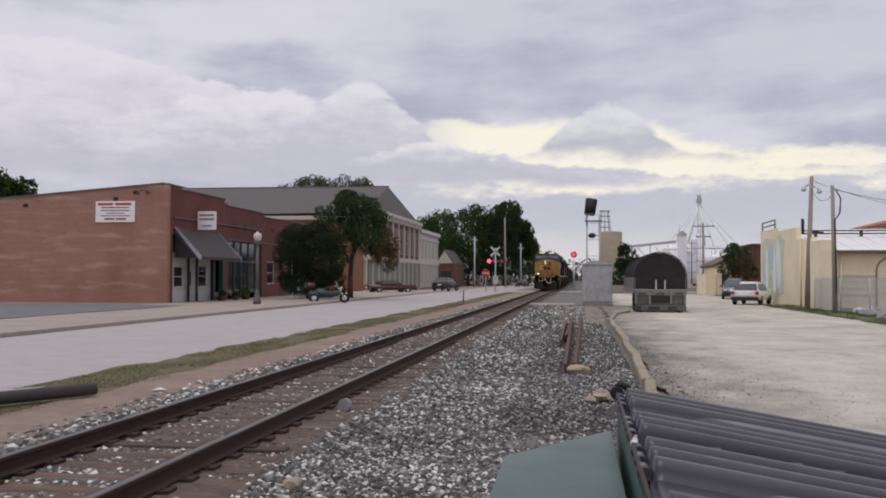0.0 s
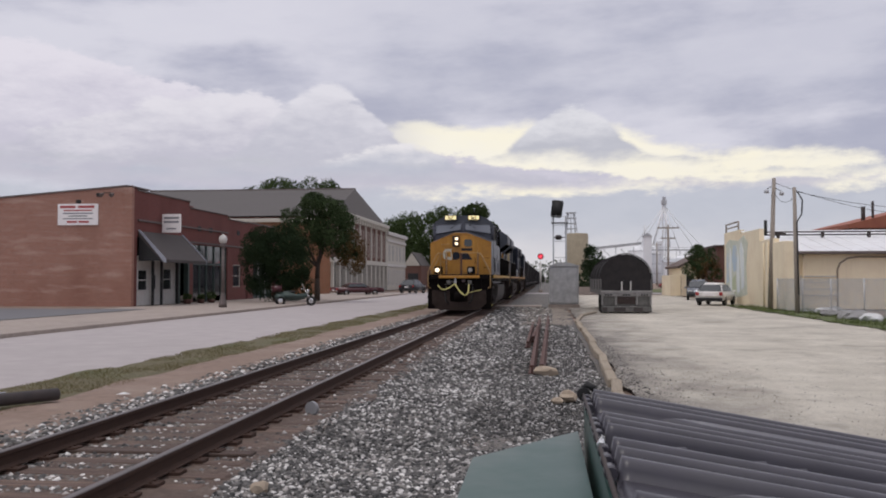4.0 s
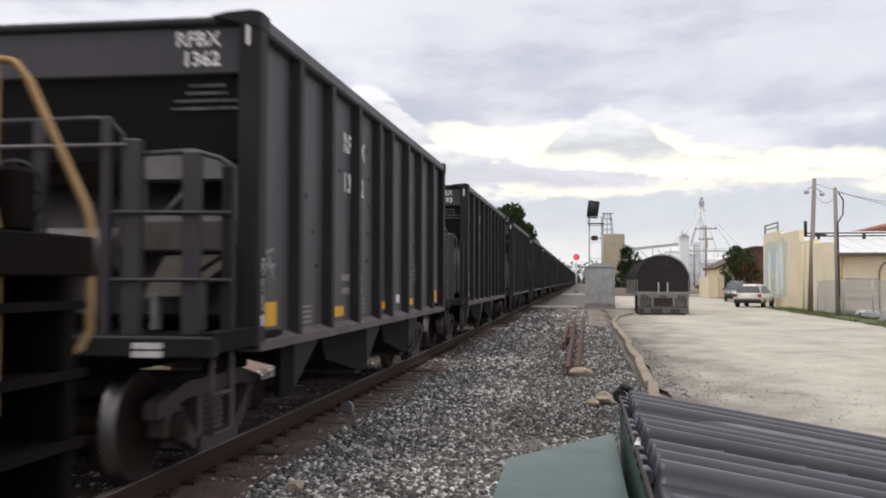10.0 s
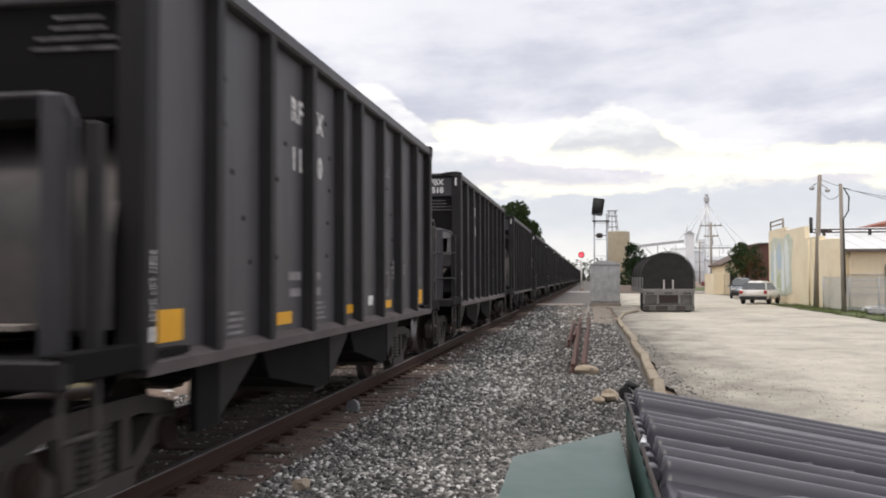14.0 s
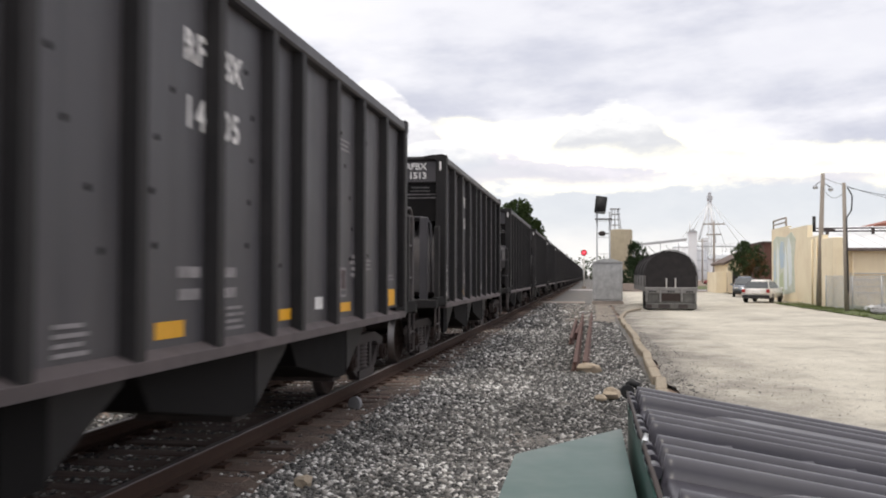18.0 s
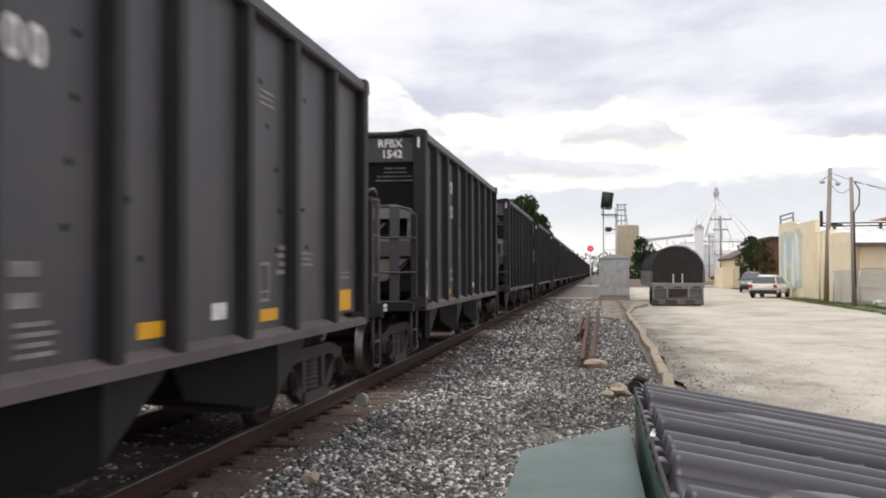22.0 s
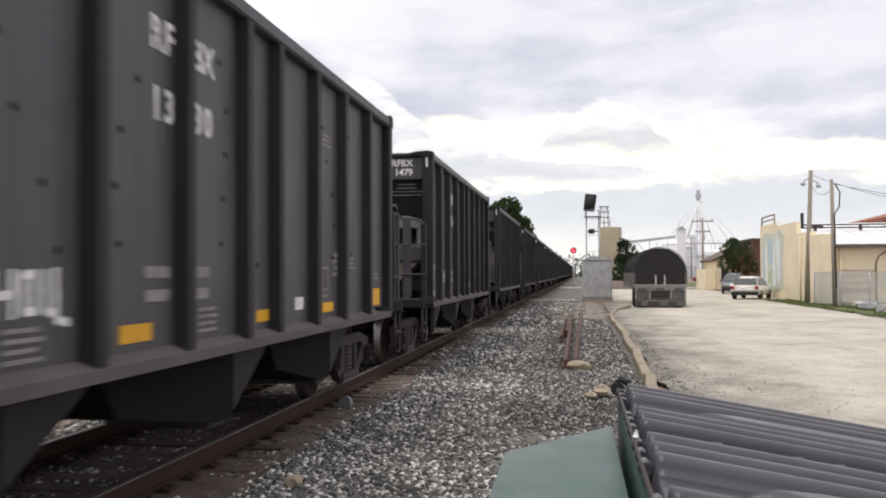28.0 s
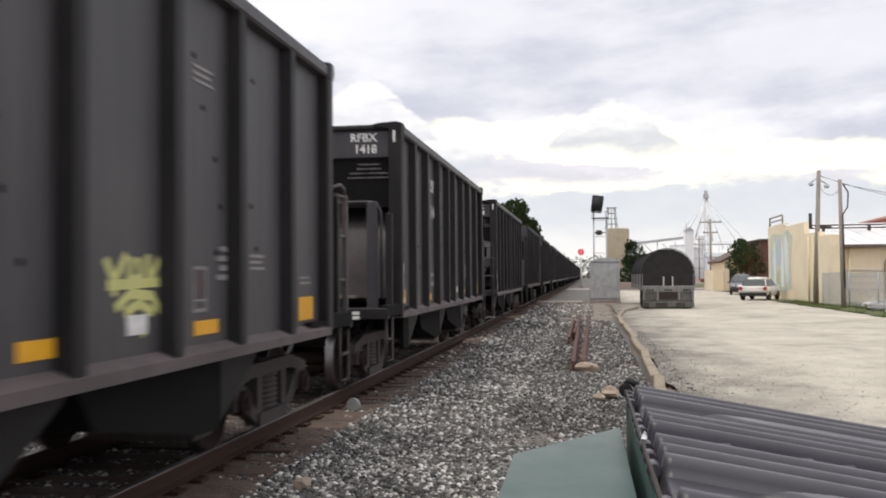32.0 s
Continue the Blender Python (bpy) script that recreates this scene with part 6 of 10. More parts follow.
# ---------------------------------------------------------------- poles and wires
def pole(name, label, x, y, h, r, lean=0.0, arms=(), material="wood_pole", cat="utility pole"):
    p = thing(name, label, cat, pose(x, y, -0.05, 0, lean, 0))
    part("shaft", B().cyl((0, 0, 0), (0, 0, h), r, 10, r * 0.7), M[material], p)
    for z, w in arms:
        a = part("cross_arm", B().box(-w, w, -0.07, 0.07, z - 0.07, z + 0.07, 0.01), M["wood_pole"], p)
        for x2 in (-w * 0.85, -w * 0.4, w * 0.4, w * 0.85):
            part("insulator", B().lathe([(0.0, z + 0.24), (0.05, z + 0.22), (0.06, z + 0.12), (0.03, z + 0.07)], 8, "z", Matrix.Translation((x2, 0, 0))), M["steel_pale"], a)
    return p


p1 = pole("utility_pole", "weathered leaning wooden utility pole beside the tan building", 12.75, 56.6, 7.6, 0.16, 2.2)
p2 = pole("utility_pole", "weathered wooden utility pole with curved wires", 12.35, 49.0, 6.35, 0.125, -0.8)
for p, z, dx in ((p1, 6.7, -0.4), (p1, 6.6, 0.45)):
    lm = part("insulator_bell", B().lathe([(0.0, 0.0), (0.13, 0.03), (0.15, 0.16), (0.05, 0.24)], 10, "z", Matrix.Translation((dx, 0, z))), M["steel_pale"], p)
    part("bracket", B().tube([(0, 0, z + 0.5), (dx, 0, z + 0.24)], 0.02), M["truck_iron"], p)
part("spur", B().box(0.0, 0.75, -0.05, 0.05, 4.35, 4.45), M["truck_iron"], p1)
part("cable_riser", B().tube([(0.12, -0.14, 6.1), (0.35, -0.1, 5.7), (0.3, -0.12, 5.0), (0.05, -0.15, 4.6), (0.05, -0.17, 1.0)], 0.035), M["wire"], p2)
pole("utility_pole", "far wooden utility pole with two cross arms", 15.1, 122, 8.6, 0.17, 0, ((8.2, 1.35), (6.9, 0.9)))
pole("utility_pole", "far wooden pole before the grain elevator", 27.5, 245, 11, 0.2, 0, ((10.4, 1.2),))
pole("street_pole", "tall grey wooden pole beside the level crossing", -12.6, 160, 11.8, 0.16, -0.6, (), "wood_pole")
pole("street_pole", "pale metal lamp pole beyond the level crossing", -11.9, 190, 8.5, 0.15, 0, ((7.5, 0.6),), "steel_pale")
pole("street_pole", "pale pole with a meter box before the trees", -17.6, 158, 8.6, 0.14, 0, ((7.9, 0.5),), "steel_pale")


def wire(pts_a, pts_b, sag, n=14):
    a, c = Vector(pts_a), Vector(pts_b)
    return [a.lerp(c, i / n) - Vector((0, 0, sag * 4 * (i / n) * (1 - i / n))) for i in range(n + 1)]


for a, c, sag in (((13.0, 56.6, 7.3), (27, 57.5, 5.4), 0.9), ((13.0, 56.6, 6.8), (12.3, 49.0, 5.9), 0.5), ((12.3, 49, 6.1), (26, 54, 6.0), 0.7)):
    tagged(part("overhead_wire", B().tube(wire(a, c, sag), 0.013, 5), M["wire"]), "thin black sagging overhead wire between poles", "wire")

# ---------------------------------------------------------------- tan building and fence
tan = thing("tan_warehouse", "tan painted warehouse with faded mural and grey metal roof", "building")
for y0, y1, h in ((56.2, 60.0, 4.05), (60.0, 66.0, 4.8), (66.0, 71.5, 5.05)):
    part("track_wall", B().box(12.9, 13.2, y0, y1, 0, h), M["tan_wall"], tan)
part("pilaster", B().box(12.82, 13.5, 53.6, 56.2, 0, 3.8, 0.02), M["tan_wall"], tan)
part("end_wall", B().box(13.5, 40, 56.3, 56.6, 0, 3.25), M["tan_wall"], tan)
part("far_wall", B().box(13.2, 40, 71.2, 71.5, 0, 5.0), M["tan_wall"], tan)
b = B().add([(12.95, 56.0, 3.30), (40, 56.0, 3.30), (40, 66.0, 5.1), (12.95, 66.0, 4.95)], [(0, 1, 2, 3)])
part("roof", b, M["metal_roof"], tan, "grey sheet metal roof")
for i in range(26):
    x = 13.2 + i * 1.0
    part("roof_seam", B().cyl((x, 56.0, 3.315), (x, 65.9, 5.005), 0.018, 5), M["metal_roof"], tan)
part("eaves", B().box(12.95, 40, 55.85, 56.05, 3.12, 3.30, 0.02), M["coping"], tan)
part("mural", B().prism([(63.6, 0.7), (66.0, 0.5), (70.9, 0.5), (70.9, 4.2), (69.6, 4.5), (66.4, 4.3), (64.6, 4.6), (63.3, 4.1), (63.9, 2.6)], "x", 12.885, 12.898), M["mural_pale"], tan, "pale faded mural")
for poly, paint in (([(64.6, 1.2), (65.4, 1.0), (65.6, 2.4), (66.0, 3.6), (65.4, 4.25), (64.7, 3.6), (64.4, 2.4)], "mural_white"), ([(66.0, 0.8), (66.8, 0.8), (67.0, 2.2), (66.6, 3.8), (66.1, 3.0)], "mural_white"),
                    ([(66.9, 2.3), (68.2, 2.2), (68.6, 3.3), (68.0, 4.1), (67.0, 4.0), (66.7, 3.2)], "mural_blue"), ([(68.8, 0.8), (69.3, 0.8), (69.6, 2.6), (69.2, 4.0), (68.8, 3.4)], "mural_white"),
                    ([(67.2, 0.7), (68.3, 0.7), (68.5, 1.7), (67.4, 2.0)], "mural_green"), ([(69.8, 1.5), (70.6, 1.4), (70.6, 3.4), (70.0, 3.6)], "mural_blue")):
    part("mural_figure", B().prism(poly, "x", 12.868 + 0.004 * (paint == "mural_white"), 12.884), M[paint], tan, "painted shape of the mural")
for y in (57.4, 58.6):
    part("wall_pipe", B().cyl((12.84, y, 0), (12.84, y, 3.9), 0.05, 8), M["tan_wall"], tan)
for z in (4.50, 4.68):
    part("roof_pipe", B().cyl((13.0, 62.0, z), (40, 62.0, z + 0.05), 0.045, 8), M["truck_iron"], tan)
for x in (14.5, 17.2, 20.0, 22.8):
    part("pipe_stand", B().box(x - 0.08, x + 0.08, 61.9, 62.1, 4.22, 4.72), M["truck_iron"], tan)
part("roof_vent", B().cyl((13.4, 60.5, 4.4), (13.4, 60.5, 5.35), 0.1, 8), M["black"], tan)
part("parapet_rail", B().tube([(13.0, 71.3, 5.0), (13.0, 71.3, 5.65), (13.0, 66.8, 5.65), (13.0, 66.8, 5.0)], 0.06).tube([(13.0, 71.3, 5.35), (13.0, 66.8, 5.35)], 0.05), M["wood_pole"], tan)
for x in (19.3, 26.0):
    part("wall_arch", B().tube([(x - 2.9, 56.25, 0), (x - 2.9, 56.25, 2.25), (x - 2.75, 56.25, 2.62), (x - 2.35, 56.25, 2.88), (x - 1.8, 56.25, 2.97), (x + 1.8, 56.25, 2.97), (x + 2.35, 56.25, 2.88), (x + 2.75, 56.25, 2.62), (x + 2.9, 56.25, 2.25), (x + 2.9, 56.25, 0)], 0.05), M["timber"], tan, "raised arched moulding")
for x in (14.05, 14.5):
    part("down_pipe", B().cyl((x, 56.22, 0), (x, 56.22, 3.15), 0.06, 8), M["tan_wall"], tan)
window(tan, (15.4, 56.27, 0.75), 2.1, 1.15, SOUTH, M["shop_white"], bars=2)

rust = thing("rust_shed", "shed with rust-red roof and small stack behind the warehouse", "building")
part("wall", B().box(22.6, 46, 74, 88, 0, 5.6), M["brick_dark"], rust)
part("roof", B().prism([(22.3, 5.5), (22.3, 5.8), (31, 7.9), (46, 7.9), (46, 5.5)], "y", 73.6, 88.4), M["rust_roof"], rust)
part("stack", B().cyl((23.8, 75, 5.8), (23.8, 75, 7.2), 0.16, 8).cyl((24.5, 75, 5.9), (24.5, 75, 7.6), 0.1, 8), M["truck_iron"], rust)

block = thing("low_block", "low tan shed with sloping dark brown roof at the yard's end", "building")
part("wall", B().prism([(13.4, 0), (15.5, 0), (15.5, 4.0), (13.4, 2.9)], "y", 98, 108), M["tan_wall"], block)
part("roof", B().prism([(13.1, 2.8), (15.7, 4.15), (15.7, 4.35), (13.0, 3.0)], "y", 97.7, 108.3), M["brown_roof"], block)
part("lean_to", B().box(12.4, 13.4, 98.5, 106, 0, 2.1), M["tan_wall"], block)
part("doorway", B().box(13.36, 13.39, 97.97, 97.99, 0, 2.0).box(13.9, 14.6, 97.95, 97.99, 0, 2.1), M["black"], block)
red_shed = thing("red_shed", "dark red brick shed behind the round bush", "building")
part("wall", B().box(18.0, 24.5, 104, 116, 0, 5.2), M["brick_dark"], red_shed)
part("roof", B().box(17.8, 24.7, 103.8, 116.2, 5.2, 5.35), M["coping"], red_shed)
low_wall = thing("low_wall", "low pale concrete wall across the yard's far side", "wall")
part("panel", B().box(3.4, 8.6, 113.5, 113.8, -0.05, 0.8, 0.03), M["concrete"], low_wall)

fence = thing("chain_fence", "sagging chain-link fence with steel posts", "fence")
fp = [(12.55, 54.0), (13.0, 50.5), (13.4, 47.0), (13.8, 43.5), (14.2, 40.0), (14.6, 36.5)]
for x, y in fp:
    part("post", B().cyl((x, y, -0.02), (x, y, 1.75), 0.03, 8), M["mesh_wire"], fence)
for (xa, ya), (xb, yb) in zip(fp, fp[1:]):
    part("top_rail", B().cyl((xa, ya, 1.72), (xb, yb, 1.72), 0.014, 6), M["mesh_wire"], fence)
    b = B()
    L_ = math.hypot(xb - xa, yb - ya)
    n_ = 40
    for i in range(-19, n_):
        for sgn in (1, -1):
            u0, u1 = i / n_, (i + 19) / n_
            z0, z1 = (0.05, 1.70) if sgn > 0 else (1.70, 0.05)
            c0, c1 = max(0, u0), min(1, u1)
            if c1 <= c0:
                continue
            za = z0 + (z1 - z0) * (c0 - u0) / (u1 - u0)
            zb = z0 + (z1 - z0) * (c1 - u0) / (u1 - u0)
            b.cyl((xa + (xb - xa) * c0, ya + (yb - ya) * c0, za), (xa + (xb - xa) * c1, ya + (yb - ya) * c1, zb), 0.0065, 3, caps=False)
    tagged(part("mesh", b, M["mesh_wire"], fence), kind="stuff")
rnd = random.Random(77)
for i in range(9):
    x, y = 13.2 + rnd.uniform(-0.3, 1.0), 39 + i * 1.3
    h = thing("rubble_heap", "pale broken plaster and white sheeting heaped by the fence", "rubble", group="rubble by the fence")
    part("rubble", B().rock((x, y, 0.12), (rnd.uniform(0.3, 0.6), rnd.uniform(0.4, 0.8), rnd.uniform(0.12, 0.26)), 80 + i), M["rag_white"] if i % 3 == 1 else M["stone"], h)

# ---------------------------------------------------------------- silo and grain elevator
silo = thing("concrete_silo", "tan round concrete silo with steel frame on top", "silo", pose(7.6, 250, 0))
part("barrel", B().lathe([(2.95, -0.1), (2.95, 13.4), (2.6, 13.6), (0, 13.6)], 28), M["silo_tan"], silo)
for i in range(8):
    a = 6.28 * i / 8
    part("frame_leg", B().cyl((1.6 * math.cos(a) - 1.5, 1.2 * math.sin(a), 13.5), (0.9 * math.cos(a) - 1.5, 0.8 * math.sin(a), 19.0), 0.10, 6), M["steel_pale"], silo)
for z in (14.8, 16.2, 17.6, 19.0):
    part("frame_ring", B().box(-2.9, -0.1, -1.1, 1.1, z - 0.08, z + 0.08), M["steel_pale"], silo)
elev = thing("grain_elevator", "white grain elevator with bins, conveyor and tall leg tower", "grain elevator")
for x, y, r, h in ((36.5, 392, 4.2, 15.5), (43.0, 396, 3.6, 14.0), (54.0, 399, 3.4, 11.5), (60.0, 402, 4.2, 10.0), (68, 406, 5.0, 9.5)):
    part("bin", B().lathe([(r, -0.1), (r, h * 0.85), (r * 0.2, h * 0.85 + r * 0.42), (0, h * 0.85 + r * 0.42)], 28, "z", Matrix.Translation((x, y, 0))), M["elevator_white"], elev)
    for z in (h * 0.28, h * 0.56, h * 0.84):
        part("bin_hoop", B().lathe([(r, z - 0.12), (r + 0.12, z), (r, z + 0.12)], 28, "z", Matrix.Translation((x, y, 0))), M["steel_pale"], elev)
    part("roof_vent", B().cyl((x, y, h * 0.85 + r * 0.3), (x, y, h * 0.85 + r * 0.42 + 1.0), 0.35, 8), M["elevator_white"], elev)
part("head_house", B().box(38.2, 41.6, 388, 393, 0, 19.0, 0.1), M["elevator_white"], elev)
part("head_house_roof", B().prism([(37.9, 18.9), (41.9, 18.9), (39.9, 20.4)], "y", 387.6, 393.4), M["steel_pale"], elev)
part("house_pipe", B().cyl((38.9, 389, 19.0), (38.9, 389, 23.4), 0.28, 8), M["elevator_white"], elev)
part("leg_house", B().box(44.2, 46.6, 394, 397, 0, 17.2, 0.1), M["elevator_white"], elev)
for dx in (-0.62, 0.62):
    for dy in (-0.62, 0.62):
        part("tower_leg", B().box(47.7 + dx - 0.13, 47.7 + dx + 0.13, 398 + dy, 398 + dy + 0.26, 0, 33.0), M["elevator_white"], elev)
for i in range(11):
    part("tower_brace", B().cyl((47.1, 398, 2 + i * 2.9), (48.3, 398, 4.9 + i * 2.9), 0.08, 5).cyl((48.3, 398, 2 + i * 2.9), (47.1, 398, 4.9 + i * 2.9), 0.08, 5), M["elevator_white"], elev)
part("tower_head", B().box(46.7, 48.7, 397, 399.4, 32.4, 34.2, 0.1).box(47.1, 48.3, 397.4, 399, 34.2, 35.6, 0.1), M["steel_pale"], elev)
for x, z, r in ((43.2, 16.2, 0.46), (49.6, 15.0, 0.46), (40.0, 18.5, 0.13), (60.0, 13.5, 0.13), (54.0, 12.0, 0.16), (66.0, 11.0, 0.11), (36.5, 17.0, 0.11)):
    part("spout", B().cyl((47.7, 398, 32.0), (x, 396, z), r, 6), M["elevator_white"], elev)
part("conveyor", B().prism([(16.5, 13.2), (37, 15.4), (37, 16.4), (16.5, 14.2)], "y", 382, 384), M["steel_pale"], elev)
for x in (22, 29):
    part("conveyor_leg", B().cyl((x, 383, 13.6), (x + 5.0, 383, 8.5), 0.16, 6), M["steel_pale"], elev)
    part("conveyor_post", B().cyl((x + 5.0, 383, 0), (x + 5.0, 383, 14.4), 0.16, 6), M["steel_pale"], elev)
part("catwalk", B().box(41, 68, 391.5, 392.5, 13.2, 13.7).box(41, 68, 391.5, 391.6, 14.4, 14.5), M["steel_pale"], elev)
for i in range(9):
    part("catwalk_post", B().box(42 + i * 3.2, 42.15 + i * 3.2, 391.5, 391.65, 8.5 if i % 2 else 13.6, 14.5), M["steel_pale"], elev)
part("shed", B().box(46, 80, 384, 390, 0, 8.4, 0.1), M["elevator_white"], elev)
part("shed_roof", B().prism([(383.4, 8.4), (390.6, 8.4), (387, 9.9)], "x", 45.6, 80.4), M["steel_pale"], elev)
for i in range(7):
    part("shed_door", B().box(48 + i * 4.6, 50.2 + i * 4.6, 383.94, 383.99, 0, 4.2), M["grey_paint"], elev)
part("low_shed", B().box(27, 36, 380, 388, 0, 6.0, 0.1), M["elevator_white"], elev)

# ---------------------------------------------------------------- beside the track
kt = thing("yard_timber_edge", "line of worn square timbers edging the gravel yard", "edging")
line = [(1.0, 12.6), (1.13, 17.6), (1.17, 23.0), (1.20, 30.0), (1.15, 38.4)]
spans = []
for (xa, ya), (xb, yb) in zip(line, line[1:]):
    cuts = [i / 3 for i in range(4)]
    for k, (u0, u1) in enumerate(zip(cuts, cuts[1:])):
        j0, j1 = 0.035 * math.sin(5.1 * k + ya), 0.035 * math.sin(3.7 * k + 1.3 * ya)
        spans.append(((xa + (xb - xa) * u0 + j0, ya + (yb - ya) * u0 + 0.03), (xa + (xb - xa) * u1 + j1, ya + (yb - ya) * u1 - 0.03)))
for (xa, ya), (xb, yb) in spans:
    ang = math.degrees(math.atan2(yb - ya, xb - xa)) - 90
    part("timber", B().box(-0.085, 0.085, 0.01, math.hypot(xb - xa, yb - ya) - 0.01, -0.1, 0.075, 0.02, pose(xa, ya, 0, 0, 0, ang)), M["timber"], kt)
for (xa, ya), (xb, yb) in (((1.15, 38.6), (1.58, 45.0)), ((1.6, 45.2), (2.4, 49.0))):
    ang = math.degrees(math.atan2(yb - ya, xb - xa)) - 90
    part("timber", B().box(-0.085, 0.085, 0.01, math.hypot(xb - xa, yb - ya) - 0.01, -0.1, 0.075, 0.02, pose(xa, ya, 0, 0, 0, ang)), M["timber"], kt)
RP = [(-0.07, 0.0), (0.07, 0.0), (0.07, 0.012), (0.012, 0.03), (0.012, 0.12), (0.036, 0.13), (0.036, 0.17), (-0.036, 0.17), (-0.036, 0.13), (-0.012, 0.12), (-0.012, 0.03), (-0.07, 0.012)]
for xa, ya, xb, yb, z, tl in ((-0.30, 17.8, -0.36, 41.5, -0.05, 0), (-0.12, 18.0, 0.02, 42.0, -0.05, 0), (-0.52, 24.6, -0.55, 36.0, -0.05, 4), (-0.42, 26.5, -0.3, 36.0, -0.03, -6)):
    sr = thing("spare_rail", "rusty red-brown length of spare rail lying on the ballast", "rail", pose(xa, ya, z, 0, 0, math.degrees(math.atan2(yb - ya, xb - xa)) - 90), "spare rails beside the track")
    part("bar", B().prism(RP, "y", 0, math.hypot(xb - xa, yb - ya)), M["old_rail"], sr)
for x, y, r, lab, seed, m_ in ((-2.36, 7.65, (0.085, 0.075, 0.06), "pinkish fist-sized stone on the ballast", 91, "sandstone"), (0.28, 13.9, (0.13, 0.16, 0.10), "pale tan rock at the end of the timber", 92, "sandstone"),
                          (-0.02, 17.7, (0.22, 0.13, 0.10), "tan rock at the end of the spare rails", 93, "sandstone"), (0.12, 13.6, (0.09, 0.07, 0.05), "small pale rock on the ballast", 94, "sandstone")):
    rk = thing("rock", lab, "rock", pose(x, y, -0.03))
    part("stone", B().rock((0, 0, r[2] * 0.6), r, seed), M[m_], rk)
cap = thing("rail_marker", "round grey metal cap leaning against the rail", "marker", pose(-3.05, 12.1, 0.0, 0, 12, -20))
part("cap", B().cyl((0, -0.03, 0.05), (0, 0.03, 0.05), 0.09, 16), M["sign_grey"], cap)
part("stem", B().box(-0.02, 0.02, -0.02, 0.02, -0.08, 0.05), M["rail"], cap)
pipe = thing("drain_pipe", "dark rusty pipe lying in the grass verge", "pipe", pose(-6.95, 12.9, 0.03, 0, 0, 150))
part("barrel", B().cyl((0, 0, 0.06), (0, 3.0, 0.06), 0.09, 14), M["truck_iron"], pipe)
part("rod", B().cyl((0.12, 0.7, 0.12), (0.12, 3.0, 0.14), 0.03, 8), M["chrome"], pipe)
scrap = thing("paper_scrap", "white scrap of paper on the dirt", "litter", pose(-6.3, 13.6, -0.01))
part("sheet", B().add([(-0.09, -0.05, 0.02), (0.1, -0.06, 0.03), (0.11, 0.06, 0.015), (0.0, 0.05, 0.05), (-0.08, 0.06, 0.02)], [(0, 1, 3), (1, 2, 3), (0, 3, 4)]), M["rag_white"], scrap)
bench = thing("marker_post", "white T-shaped marker on a post in the verge", "marker", pose(-7.95, 64.5, -0.03))
part("post", B().cyl((0, 0, 0), (0, 0, 0.85), 0.04, 8), M["truck_iron"], bench)
part("bar", B().box(-0.28, 0.28, -0.06, 0.06, 0.83, 0.93, 0.01), M["shop_white"], bench)
for i, (x, y, w_, d_) in enumerate(((-2.0, 62, 1.6, 1.6), (0.9, 57.2, 0.6, 0.3))):
    sl = thing("concrete_slab", "small pale concrete slab beside the cabinet", "slab", pose(x, y, -0.05))
    part("slab", B().box(-w_, w_, -d_, d_, -0.05, 0.06, 0.02), M["concrete"], sl)

# ---------------------------------------------------------------- hopper cars
CAR = 13.985                        # coupled length
HW = 1.56                           # half width over the side posts
BODY = 5.09                         # half length of the body at its top
HT = 3.69                           # height of the top chord over the rail


def wheel_mesh(s, r):
    """One wheel: rusty plate, bright tread and flange."""
    b = B()
    b.lathe([(0.0, s * 0.80), (0.10, s * 0.80), (0.13, s * 0.765), (r - 0.09, s * 0.755), (r - 0.06, s * 0.79), (r - 0.015, s * 0.79)], 28, "x")
    b.lathe([(r + 0.026, s * 0.683), (r - 0.05, s * 0.68), (r - 0.09, s * 0.715), (0.12, s * 0.715), (0.0, s * 0.70)], 28, "x")
    n = len(b.f)
    b.lathe([(r - 0.015, s * 0.79), (r, s * 0.785), (r, s * 0.715), (r + 0.026, s * 0.70), (r + 0.026, s * 0.683)], 28, "x")
    me = b.mesh("wheel", M["wheel_iron"])
    me.materials.append(M["tread"])
    for i in range(n, len(b.f)):
        me.polygons[i].material_index = 1
    return me


WHEELS = {}


def wheelset(parent, y, r=0.42):
    if r not in WHEELS:
        WHEELS[r] = (B().cyl((-0.95, 0, 0), (0.95, 0, 0), 0.085, 10).mesh("axle", M["wheel_iron"]), wheel_mesh(-1, r), wheel_mesh(1, r))
    axle, left, right = WHEELS[r]
    ob = new("axle", axle)
    ob.parent = parent
    ob.matrix_parent_inverse = pose(0, y, r)
    part("wheel", left, None, ob)
    part("wheel", right, None, ob)
    ob["radius"] = r
    return ob


